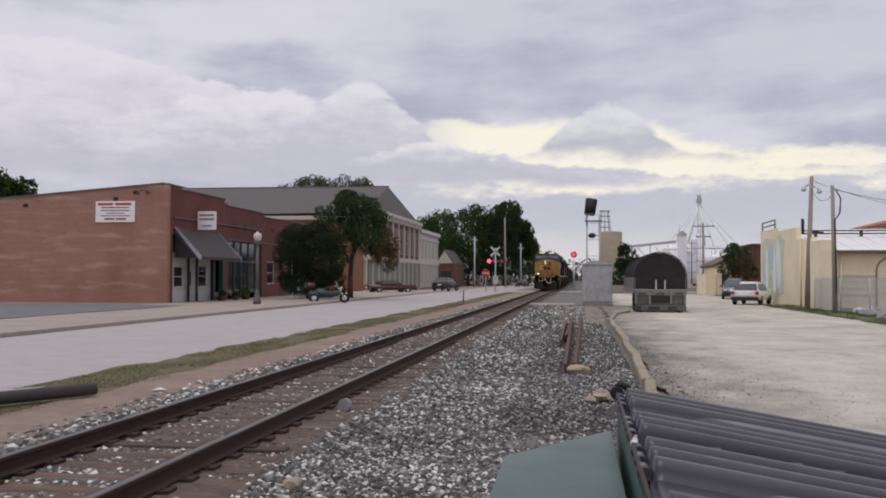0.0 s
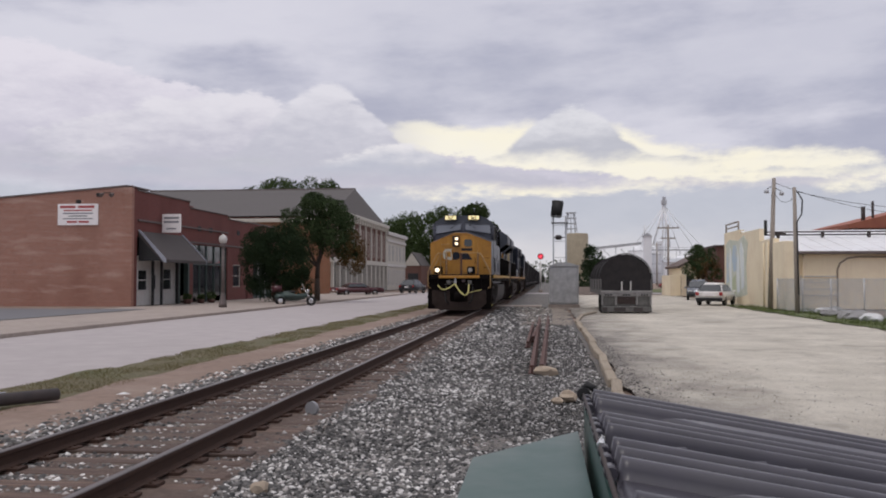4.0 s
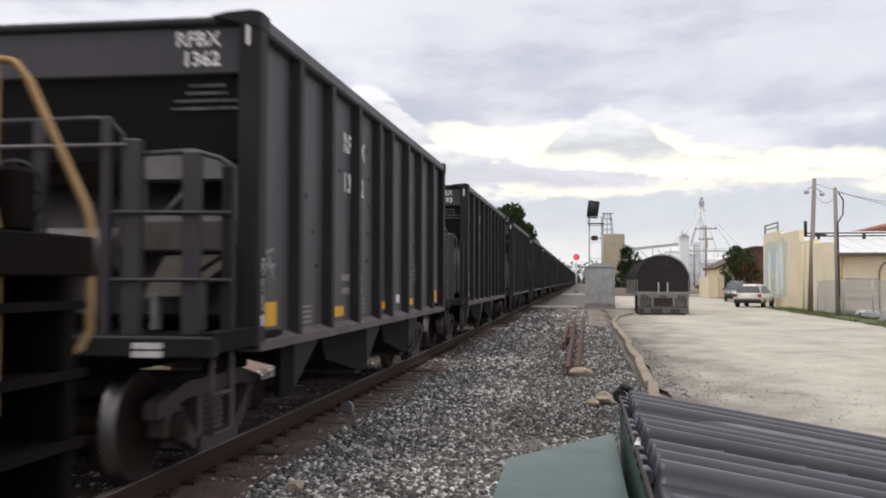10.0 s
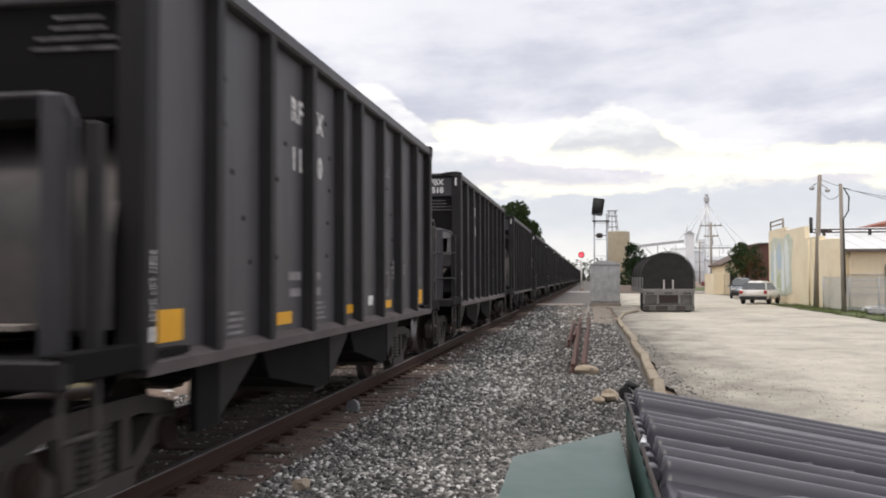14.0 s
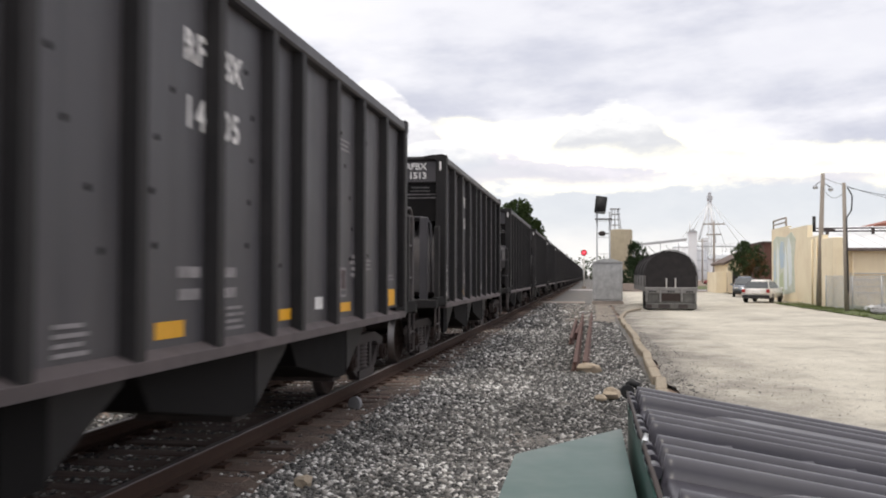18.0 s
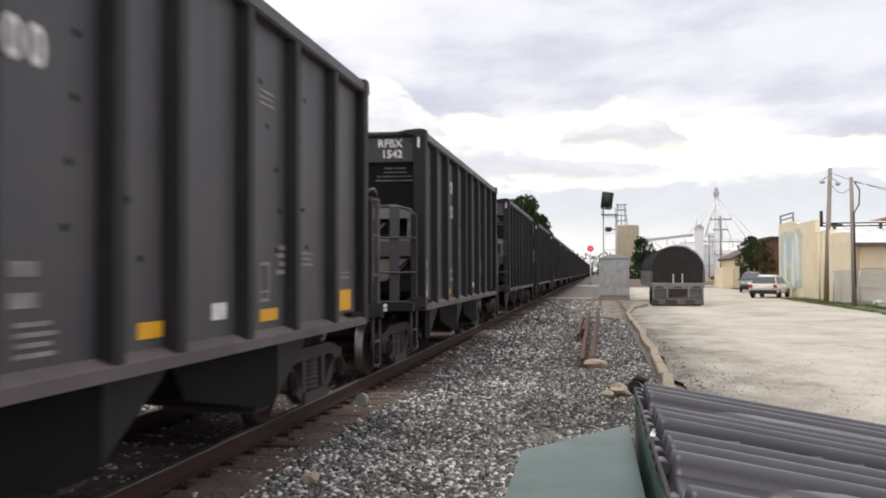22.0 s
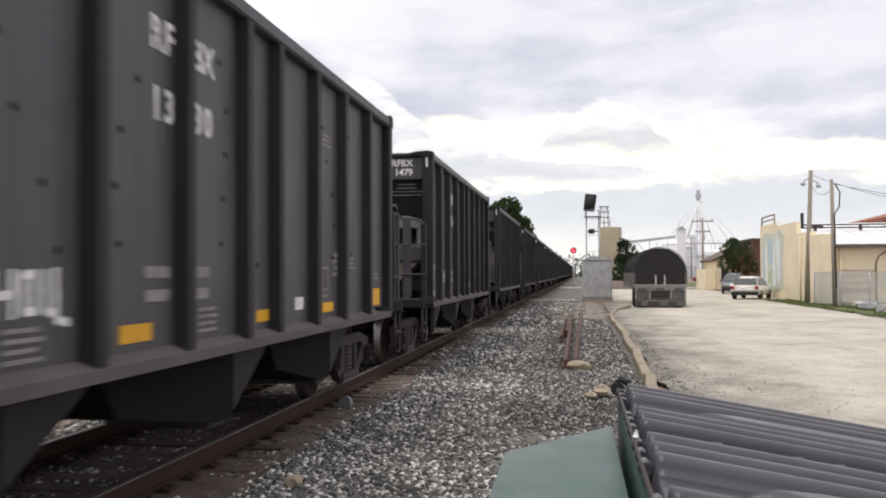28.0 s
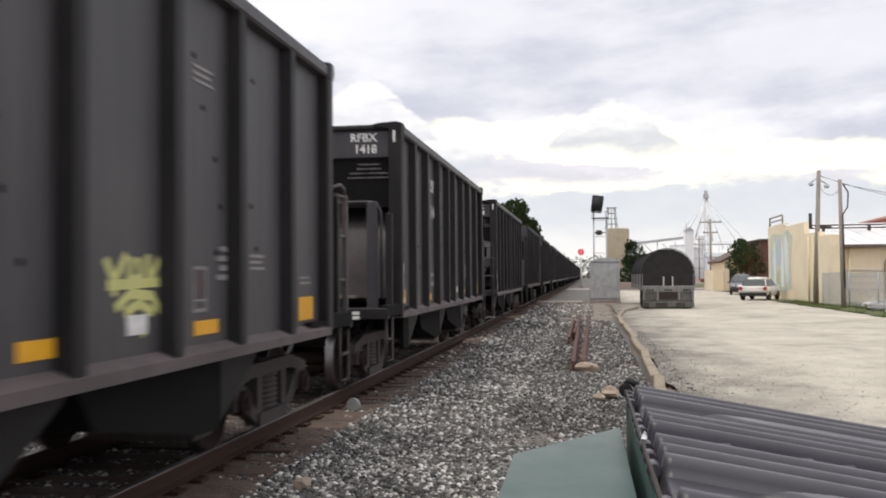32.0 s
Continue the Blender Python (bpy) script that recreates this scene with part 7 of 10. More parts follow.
def freight_truck(car, yc):
    """A two-axle truck: side frames, bolster, springs, wheelsets."""
    axles = [wheelset(car, yc - 0.88), wheelset(car, yc + 0.88)]
    for s in (-1, 1):
        b = B()
        x0, x1 = s * 0.93, s * 1.05
        top = [(-1.12, 0.52), (-0.95, 0.56), (-0.55, 0.62), (0.55, 0.62), (0.95, 0.56), (1.12, 0.52), (1.10, 0.38), (0.80, 0.36), (0.55, 0.24), (0.35, 0.16), (-0.35, 0.16), (-0.55, 0.24), (-0.80, 0.36), (-1.10, 0.38)]
        outer = [(yc + a, z) for a, z in top]
        # a frame with two side windows and the spring opening
        b.prism([(yc - 1.12, 0.50), (yc - 0.6, 0.60), (yc + 0.6, 0.60), (yc + 1.12, 0.50), (yc + 1.12, 0.62), (yc + 0.62, 0.73), (yc - 0.62, 0.73), (yc - 1.12, 0.62)], "x", x0, x1)
        b.prism([(yc - 0.42, 0.14), (yc + 0.42, 0.14), (yc + 0.42, 0.26), (yc - 0.42, 0.26)], "x", x0, x1 + s * 0.03)
        for e in (-1, 1):
            b.prism([(yc + e * 0.40, 0.15), (yc + e * 0.40, 0.28), (yc + e * 0.78, 0.56), (yc + e * 0.98, 0.56), (yc + e * 0.98, 0.46)], "x", x0, x1)
            b.prism([(yc + e * 0.28, 0.26), (yc + e * 0.42, 0.26), (yc + e * 0.42, 0.62), (yc + e * 0.28, 0.62)], "x", x0, x1)
            b.box(min(x0, x1) - 0.02, max(x0, x1) + 0.02, yc + e * 0.88 - 0.15, yc + e * 0.88 + 0.15, 0.34, 0.56, 0.02)
        part("side_frame", b, M["truck_iron"], car)
        for e in (-1, 1):
            b = B().cyl((s * 0.98, yc + e * 0.88, 0.42), (s * 1.13, yc + e * 0.88, 0.42), 0.115, 12)
            b.cyl((s * 1.13, yc + e * 0.88, 0.42), (s * 1.15, yc + e * 0.88, 0.42), 0.07, 8)
            part("bearing_cap", b, M["wheel_iron"], car)
        coil = []
        for k in range(7):
            coil += [(0.15, 0.262 + k * 0.05), (0.19, 0.275 + k * 0.05), (0.19, 0.29 + k * 0.05), (0.15, 0.303 + k * 0.05)]
        part("spring_nest", B().lathe(coil, 10, "z", Matrix.Translation((s * 0.99, yc, 0)) @ Matrix.Diagonal((0.45, 1.2, 1, 1))), M["truck_iron"], car)
    b = B().box(-1.0, 1.0, yc - 0.2, yc + 0.2, 0.53, 0.74, 0.03)
    part("bolster", b, M["truck_iron"], car)
    return axles


POSTS = [0.09, 1.09, 2.23, 3.43, 4.58, 5.38, 6.58, 7.72, 8.96, 10.09]     # side posts, metres from the leading end


JACK = letters("JACK LIFT HERE", 0.062, M["white_paint"], 0.001, "jack_lettering", "LEFT")


def build_hopper(name, brake_end):
    """One open-top hopper. The end toward -y leads; brake_end says which end carries the brake gear."""
    car = thing(name, "black open-top steel hopper car with vertical side posts", "freight car")
    zs = 0.953                                             # bottom of the side sill
    for s in (-1, 1):
        b = B().box(s * (HW - 0.116) - 0.012, s * (HW - 0.116) + 0.012, -BODY, BODY, zs + 0.1, HT - 0.02)
        part("side_sheet", b, M["hopper"], car)
        b = B().box(min(s * (HW - 0.2), s * HW), max(s * (HW - 0.2), s * HW), -BODY - 0.03, BODY + 0.03, HT - 0.13, HT, 0.02)
        b.box(min(s * (HW - 0.06), s * (HW + 0.02)), max(s * (HW - 0.06), s * (HW + 0.02)), BODY - 0.06, BODY + 0.06, HT - 0.16, HT + 0.03, 0.02)
        part("top_chord", b, M["hopper"], car)
        b = B().prism([(s * (HW - 0.16), zs + 0.15), (s * (HW + 0.0), zs + 0.075), (s * (HW + 0.0), zs), (s * (HW - 0.20), zs - 0.01), (s * (HW - 0.20), zs + 0.15)], "y", -BODY - 0.02, BODY + 0.02)
        part("side_sill", b, M["sill_brown"], car, "dusty brown side sill")
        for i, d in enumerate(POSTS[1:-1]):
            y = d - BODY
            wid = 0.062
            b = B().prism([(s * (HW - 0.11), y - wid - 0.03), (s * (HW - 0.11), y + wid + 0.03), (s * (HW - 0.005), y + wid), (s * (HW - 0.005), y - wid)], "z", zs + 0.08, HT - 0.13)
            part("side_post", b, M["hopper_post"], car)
    s = 1
    # dents in the sheets: near-black discs stand for the shaded hollows
    b = B()
    for i in (1, 2, 3, 4, 6, 7):
        for k in range(5):
            y = (POSTS[i] + POSTS[i + 1]) / 2 - BODY + 0.30 * math.sin(k * 0.55 + i * 2.3) + 0.06 * math.sin(k * 7.7 + i)
            z = 1.62 + 0.34 * k + 0.05 * i % 0.2
            b.cyl((HW - 0.12, y, z), (HW - 0.098, y, z), 0.024, 7)
    tagged(part("rivet_strip", b, M["hopper_dark"], car), kind="stuff")
    x = HW - 0.100
    for d0, d1, z0, z1 in ((0.25, 0.66, 1.13, 1.34), (2.60, 3.02, 1.13, 1.24), (4.97, 5.30, 1.14, 1.24), (7.02, 7.45, 1.14, 1.24), (9.40, 9.86, 1.13, 1.35)):
        part("reflector_panel", B().box(x - 0.002, x + 0.002, d0 - BODY, d1 - BODY, z0, z1), M["yellow_mark"], car, "yellow reflective panel")
    fb = B()
    for d0, d1, z, n in ((2.92, 3.28, 1.52, 1), (2.93, 3.28, 1.37, 1), (3.72, 3.95, 1.52, 1), (3.72, 3.95, 1.37, 1), (3.76, 4.12, 1.13, 4), (1.46, 1.80, 1.11, 4), (8.1, 8.45, 1.60, 3), (9.42, 9.8, 1.47, 2), (7.0, 7.36, 2.90, 3)):
        for k in range(n):
            h = 0.075 if n == 1 else 0.024
            fb.box(x - 0.002, x + 0.002, d0 - BODY, d1 - BODY - 0.05 * (k % 2), z + 0.05 * k, z + 0.05 * k + h)
    for k in range(4):
        fb.box(x - 0.002, x + 0.002, 7.42 - BODY + 0.06 * (k % 2), 7.62 - BODY, 1.52 + 0.07 * k, 1.56 + 0.07 * k)
    tagged(part("faded_stencil", fb, M["faint_paint"], car, "faded white stencil lines"), kind="stuff")
    fr = B()
    y = 7.12 - BODY
    for q in ((-0.12, -0.095, 1.30, 1.62), (0.095, 0.12, 1.30, 1.62), (-0.12, 0.12, 1.30, 1.325), (-0.12, 0.12, 1.375, 1.39), (-0.12, 0.12, 1.595, 1.62)):
        fr.box(x - 0.002, x + 0.002, y + q[0], y + q[1], q[2], q[3])
    part("stencil_frame", fr, M["faint_paint"], car)
    part("stencil_panel", B().box(x - 0.003, x + 0.001, y - 0.095, y + 0.095, 1.39, 1.595), M["faded_red"], car, "faded red stencil panel")
    part("stencil_plate", B().box(x - 0.002, x + 0.002, 6.06 - BODY, 6.32 - BODY, 1.20, 1.32), M["white_paint"], car, "small white plate")
    # inside and floor of the load
    b = B()
    nx, ny = 6, 26
    rr = random.Random(9)
    vs = [(-1.37 + 2.74 * i / nx, -BODY + 0.05 + (2 * BODY - 0.1) * j / ny, 3.05 + 0.25 * math.sin(math.pi * i / nx) + 0.08 * noise.noise(Vector((i * 0.9, j * 0.9, 3)))) for j in range(ny + 1) for i in range(nx + 1)]
    b.add(vs, [(j * (nx + 1) + i, j * (nx + 1) + i + 1, (j + 1) * (nx + 1) + i + 1, (j + 1) * (nx + 1) + i) for j in range(ny) for i in range(nx)], True)
    part("load", b, M["coal"], car, "dark bulk load")
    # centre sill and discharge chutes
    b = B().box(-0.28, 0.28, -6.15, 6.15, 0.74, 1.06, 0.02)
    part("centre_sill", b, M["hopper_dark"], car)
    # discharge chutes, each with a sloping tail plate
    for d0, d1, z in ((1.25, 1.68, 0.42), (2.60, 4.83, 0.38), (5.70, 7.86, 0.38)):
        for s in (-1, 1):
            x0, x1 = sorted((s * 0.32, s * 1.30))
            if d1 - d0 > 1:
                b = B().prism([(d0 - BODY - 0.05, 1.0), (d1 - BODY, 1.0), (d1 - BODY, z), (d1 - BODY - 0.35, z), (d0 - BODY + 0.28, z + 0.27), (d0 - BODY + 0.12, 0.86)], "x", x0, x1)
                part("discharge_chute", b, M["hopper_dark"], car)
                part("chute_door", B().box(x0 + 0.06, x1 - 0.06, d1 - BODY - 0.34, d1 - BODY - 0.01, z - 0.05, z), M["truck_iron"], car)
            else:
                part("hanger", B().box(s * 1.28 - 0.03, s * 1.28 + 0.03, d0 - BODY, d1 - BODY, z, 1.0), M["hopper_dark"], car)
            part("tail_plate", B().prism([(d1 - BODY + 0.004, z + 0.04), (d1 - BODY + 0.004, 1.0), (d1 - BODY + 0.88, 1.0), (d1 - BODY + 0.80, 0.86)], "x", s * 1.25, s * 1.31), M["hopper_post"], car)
    for e in (-1, 1):
        ye = e * BODY
        # end wall: a deep top panel, a dark recess and the sloping sheet
        b = B().box(-HW + 0.03, HW - 0.03, ye - 0.03, ye + 0.03, HT - 0.46, HT - 0.03)
        part("end_panel", b, M["hopper"], car)
        b = B().box(-HW + 0.0, HW - 0.0, ye - 0.07, ye + 0.07, HT - 0.09, HT + 0.0, 0.03)
        for sx in (-1, 1):
            b.prism([(sx * (HW + 0.005), HT - 0.12), (sx * (HW + 0.005), HT + 0.01), (sx * (HW - 0.08), HT + 0.03), (sx * (HW - 0.30), HT + 0.015), (sx * (HW - 0.42), HT - 0.01)], "y", ye - 0.11, ye + 0.12)
        part("end_chord", b, M["hopper_post"], car)
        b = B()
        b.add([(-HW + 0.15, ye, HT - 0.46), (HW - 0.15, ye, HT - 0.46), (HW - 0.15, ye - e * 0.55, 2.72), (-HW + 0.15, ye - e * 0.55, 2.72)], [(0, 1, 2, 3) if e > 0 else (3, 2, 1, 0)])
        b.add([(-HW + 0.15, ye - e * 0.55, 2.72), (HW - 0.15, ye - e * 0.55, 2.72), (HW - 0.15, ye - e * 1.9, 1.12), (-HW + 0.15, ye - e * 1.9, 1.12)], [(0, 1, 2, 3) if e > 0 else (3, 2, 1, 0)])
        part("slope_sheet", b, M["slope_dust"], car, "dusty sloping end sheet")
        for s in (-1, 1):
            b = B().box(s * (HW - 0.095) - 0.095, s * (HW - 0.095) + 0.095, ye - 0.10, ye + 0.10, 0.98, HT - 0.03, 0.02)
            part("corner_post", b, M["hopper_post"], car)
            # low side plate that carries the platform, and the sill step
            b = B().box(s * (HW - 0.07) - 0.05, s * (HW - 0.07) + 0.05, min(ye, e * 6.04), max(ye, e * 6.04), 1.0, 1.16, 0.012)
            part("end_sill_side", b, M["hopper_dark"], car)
            b = B()
            b.tube([(s * (HW - 0.06), e * 5.98, 1.0), (s * (HW - 0.06), e * 5.98, 0.42), (s * (HW - 0.06), e * 5.62, 0.42), (s * (HW - 0.06), e * 5.62, 1.0)], 0.022)
            b.tube([(s * (HW - 0.06), e * 5.98, 0.70), (s * (HW - 0.06), e * 5.62, 0.70)], 0.018)
            part("sill_step", b, M["truck_iron"], car)
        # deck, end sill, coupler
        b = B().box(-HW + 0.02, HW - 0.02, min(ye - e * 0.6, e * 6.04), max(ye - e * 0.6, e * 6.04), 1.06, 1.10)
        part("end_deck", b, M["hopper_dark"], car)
        b = B().box(-HW + 0.02, HW - 0.02, e * 6.0 - 0.06, e * 6.0 + 0.06, 0.97, 1.125, 0.015)
        part("end_sill", b, M["hopper_post"], car)
        b = B().box(-0.14, 0.14, min(e * 6.0, e * 6.92), max(e * 6.0, e * 6.92), 0.72, 0.94, 0.03)
        b.box(-0.19, 0.19, min(e * 6.74, e * 6.98), max(e * 6.74, e * 6.98), 0.66, 1.0, 0.06)
        part("coupler", b, M["truck_iron"], car)
        b = B().tube([(0.35, e * 6.26, 0.86), (0.36, e * 6.5, 0.62), (0.30, e * 6.7, 0.45), (0.16, e * 6.97, 0.50)], 0.03)
        part("brake_hose", b, M["black"], car)
        b = B().box(0.93, 1.16, e * 6.066 - 0.003, e * 6.066 + 0.003, 0.975, 1.02)
        b.box(0.93, 1.16, e * 6.066 - 0.003, e * 6.066 + 0.003, 1.035, 1.08)
        part("sill_plate", b, M["white_paint"], car, "white reflective plate")
        # lines of small lettering under the end panel, and the corner mark
        b = B()
        for k, w in enumerate((0.32, 0.36, 0.56, 0.62)):
            b.box(1.07 - w / 2, 1.07 + w / 2, ye + e * 0.0 - 0.002, ye + e * 0.0 + 0.002, HT - 0.57 - 0.063 * k, HT - 0.548 - 0.063 * k)
        if e < 0:
            tagged(part("end_stencil", b, M["worn_stencil"], car), kind="stuff")
            part("corner_mark", B().box(HW - 0.12, HW - 0.085, ye + e * 0.104 - 0.002, ye + e * 0.104 + 0.002, HT - 0.26, HT - 0.10), M["white_paint"], car, "white corner mark")
            words = tagged(part("jack_lettering", JACK, None, car), kind="stuff")
            words.matrix_basis = Matrix.Translation((HW + 0.002, ye + 0.035, 1.28)) @ EAST @ pose(0, 0, 0, 0, 0, 90)
            part("jack_plate", B().box(HW, HW + 0.003, ye - 0.02, ye + 0.04, 1.16, 1.25), M["white_paint"], car)
            # near-black sheet put in for the shade under the end panel
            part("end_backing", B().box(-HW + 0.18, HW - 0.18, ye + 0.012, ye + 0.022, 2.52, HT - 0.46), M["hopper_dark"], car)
        # assumed rounded lower end sheet: dusty, its curve and paler colour stand for light
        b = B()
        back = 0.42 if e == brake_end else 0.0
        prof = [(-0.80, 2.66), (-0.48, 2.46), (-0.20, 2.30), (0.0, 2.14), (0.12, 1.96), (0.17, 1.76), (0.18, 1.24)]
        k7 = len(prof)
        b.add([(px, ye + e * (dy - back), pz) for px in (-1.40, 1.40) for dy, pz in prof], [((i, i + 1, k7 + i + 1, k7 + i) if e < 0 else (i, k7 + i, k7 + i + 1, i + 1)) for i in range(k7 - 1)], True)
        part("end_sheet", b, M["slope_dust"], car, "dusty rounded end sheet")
        # corner ladder, platform rail and the brake stand, in parts
        r = 0.022
        yp = ye + e * 0.5
        b = B()
        b.box(1.42, 1.51, yp - 0.05, yp + 0.04, 1.1, 2.40, 0.012)
        part("corner_rail_post", b, M["hopper_post"], car)
        if e == brake_end:
            b = B().box(0.62, 0.76, yp - 0.05, yp + 0.05, 1.1, 2.62, 0.012)
            part("stand_post", b, M["hopper"], car)
            part("hand_rail", B().tube([(0.55, yp + e * 0.06, 1.53), (1.50, yp + e * 0.06, 1.53)], 0.016), M["hopper"], car)
            part("hand_rail", B().tube([(0.55, yp + e * 0.06, 2.05), (1.50, yp + e * 0.06, 2.04)], 0.016), M["hopper"], car)
            part("hand_rail", B().tube([(-0.9, yp + e * 0.06, 2.57), (0.66, yp + e * 0.06, 2.57)], 0.014), M["brake_grey"], car)
            part("hand_rail", B().tube([(0.70, yp, 2.50), (1.18, yp, 2.52), (1.40, yp, 2.46), (1.47, yp, 2.38)], 0.022), M["hopper"], car)
            b = B().box(-0.14, -0.04, yp - 0.04, yp + 0.04, 0.95, 2.80, 0.012).box(0.43, 0.51, yp - 0.04, yp + 0.04, 0.97, 2.80, 0.012)
            b.tube([(-0.6, yp, 2.78), (0.38, yp, 2.79), (0.50, yp, 2.76), (0.60, yp, 2.66), (0.61, yp, 1.3)], 0.018)
            part("climbing_frame", b, M["hopper"], car)
        else:
            part("hand_rail", B().tube([(-0.9, yp, 2.55), (1.20, yp, 2.56), (1.30, yp, 2.52), (1.35, yp, 2.42), (1.36, yp, 1.22)], 0.018), M["hopper"], car)
        if e == brake_end:
            b = B().box(1.10, 1.24, yp - 0.05, yp + 0.05, 1.1, 2.52, 0.015)
            part("stand_post", b, M["hopper"], car)
            # rounded reservoir, the frame under it, a big grey cylinder and the slanting cover plate
            b = B().prism([(0.45, 2.36), (1.36, 2.36), (1.36, 2.44), (1.25, 2.52), (1.0, 2.56), (0.58, 2.56), (0.49, 2.50)], "y", ye - e * 0.30, ye + e * 0.02)
            part("brake_housing", b, M["brake_grey"], car, "pale grey brake housing")
            b = B().box(0.45, 0.53, ye - e * 0.08, ye + e * 0.0, 2.02, 2.36)
            b.box(1.26, 1.38, ye - e * 0.08, ye + e * 0.0, 2.02, 2.36).box(0.52, 1.27, ye - e * 0.06, ye - e * 0.02, 2.02, 2.06).tube([(0.66, ye - e * 0.04, 2.04), (0.90, ye - e * 0.04, 2.30)], 0.018)
            part("brake_frame", b, M["brake_grey"], car)
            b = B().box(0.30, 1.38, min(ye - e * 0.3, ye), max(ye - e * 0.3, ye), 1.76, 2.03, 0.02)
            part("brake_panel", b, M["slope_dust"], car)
            b = B().prism([(0.52, 1.38), (0.91, 1.40), (1.24, 1.66), (1.24, 1.74), (0.72, 1.73)], "y", ye - e * 0.16, ye - e * 0.02)
            part("cover_plate", b, M["brake_tan"], car, "dusty tan cover plate")
            b = B().cyl((-1.0, ye - e * 0.15, 1.78), (0.28, ye - e * 0.15, 1.78), 0.19, 16)
            part("brake_cylinder", b, M["brake_grey"], car, "grey brake cylinder")
            for x in (0.60, 1.0):
                part("cylinder_bracket", B().box(x, x + 0.06, ye - e * 0.1, ye, 1.12, 1.42 + (0.08 if x > 0.8 else 0)), M["brake_grey"], car)
            b = B().tube([(1.24, yp, 1.60), (1.40, ye, 1.84), (1.44, ye, 2.3)], 0.018)
            part("brake_rod", b, M["hopper_dark"], car)
            wb = B().lathe([(0.25, -0.012), (0.275, 0.0), (0.25, 0.012), (0.235, 0.0), (0.25, -0.012)], 18, "y", Matrix.Translation((-0.25, yp + e * 0.1, 2.2)))
            for a4 in range(4):
                wb.tube([(-0.25, yp + e * 0.1, 2.2), (-0.25 + 0.25 * math.cos(a4 * 1.5708), yp + e * 0.1, 2.2 + 0.25 * math.sin(a4 * 1.5708))], 0.012)
            part("hand_wheel", wb, M["hopper_post"], car)
        else:
            # tan bar in a lighter tone, for the light its edge catches
            part("end_shelf", B().box(-0.75, 0.94, min(yp - e * 0.30, yp - e * 0.12), max(yp - e * 0.30, yp - e * 0.12), 1.235, 1.275, 0.006), M["brake_tan"], car, "tan shelf edge, coloured pale as if lit")
            b = B().box(1.16, 1.30, yp - 0.05, yp + 0.05, 1.1, 2.56, 0.012)
            part("stand_post", b, M["hopper"], car)
            b = B()
            for x in (-0.10, 0.33):
                b.box(x - 0.045, x + 0.045, yp - 0.025, yp + 0.025, 0.85, HT - 0.20)
            for z in (0.95, 1.51, 2.20, 2.86):
                b.tube([(-0.10, yp - e * 0.02, z), (0.33, yp - e * 0.02, z)], 0.018)
            part("body_ladder", b, M["slope_dust"], car)
        if e > 0:
            b = B().box(1.44, 1.50, 5.95, 6.02, 1.1, 2.44, 0.012)
            b.tube([(1.47, 5.985, 2.40), (1.47, 5.95, 2.50), (1.47, 5.80, 2.54), (1.45, yp, 2.50), (1.30, yp, 2.46)], 0.02)
            for z in (1.50, 1.98, 2.42):
                b.tube([(1.47, yp, z), (1.47, 5.985, z)], 0.017)
            part("corner_ladder", b, M["slope_dust"], car)
        b = B().tube([(-1.45, e * 5.9, 1.1), (-1.45, e * 5.9, 2.2), (-0.25, e * 5.9, 2.2)], r)
        part("grab_rail", b, M["hopper"], car)
    axles = []
    for yc in (-4.75, 4.75):
        axles += freight_truck(car, yc)
    return car, axles


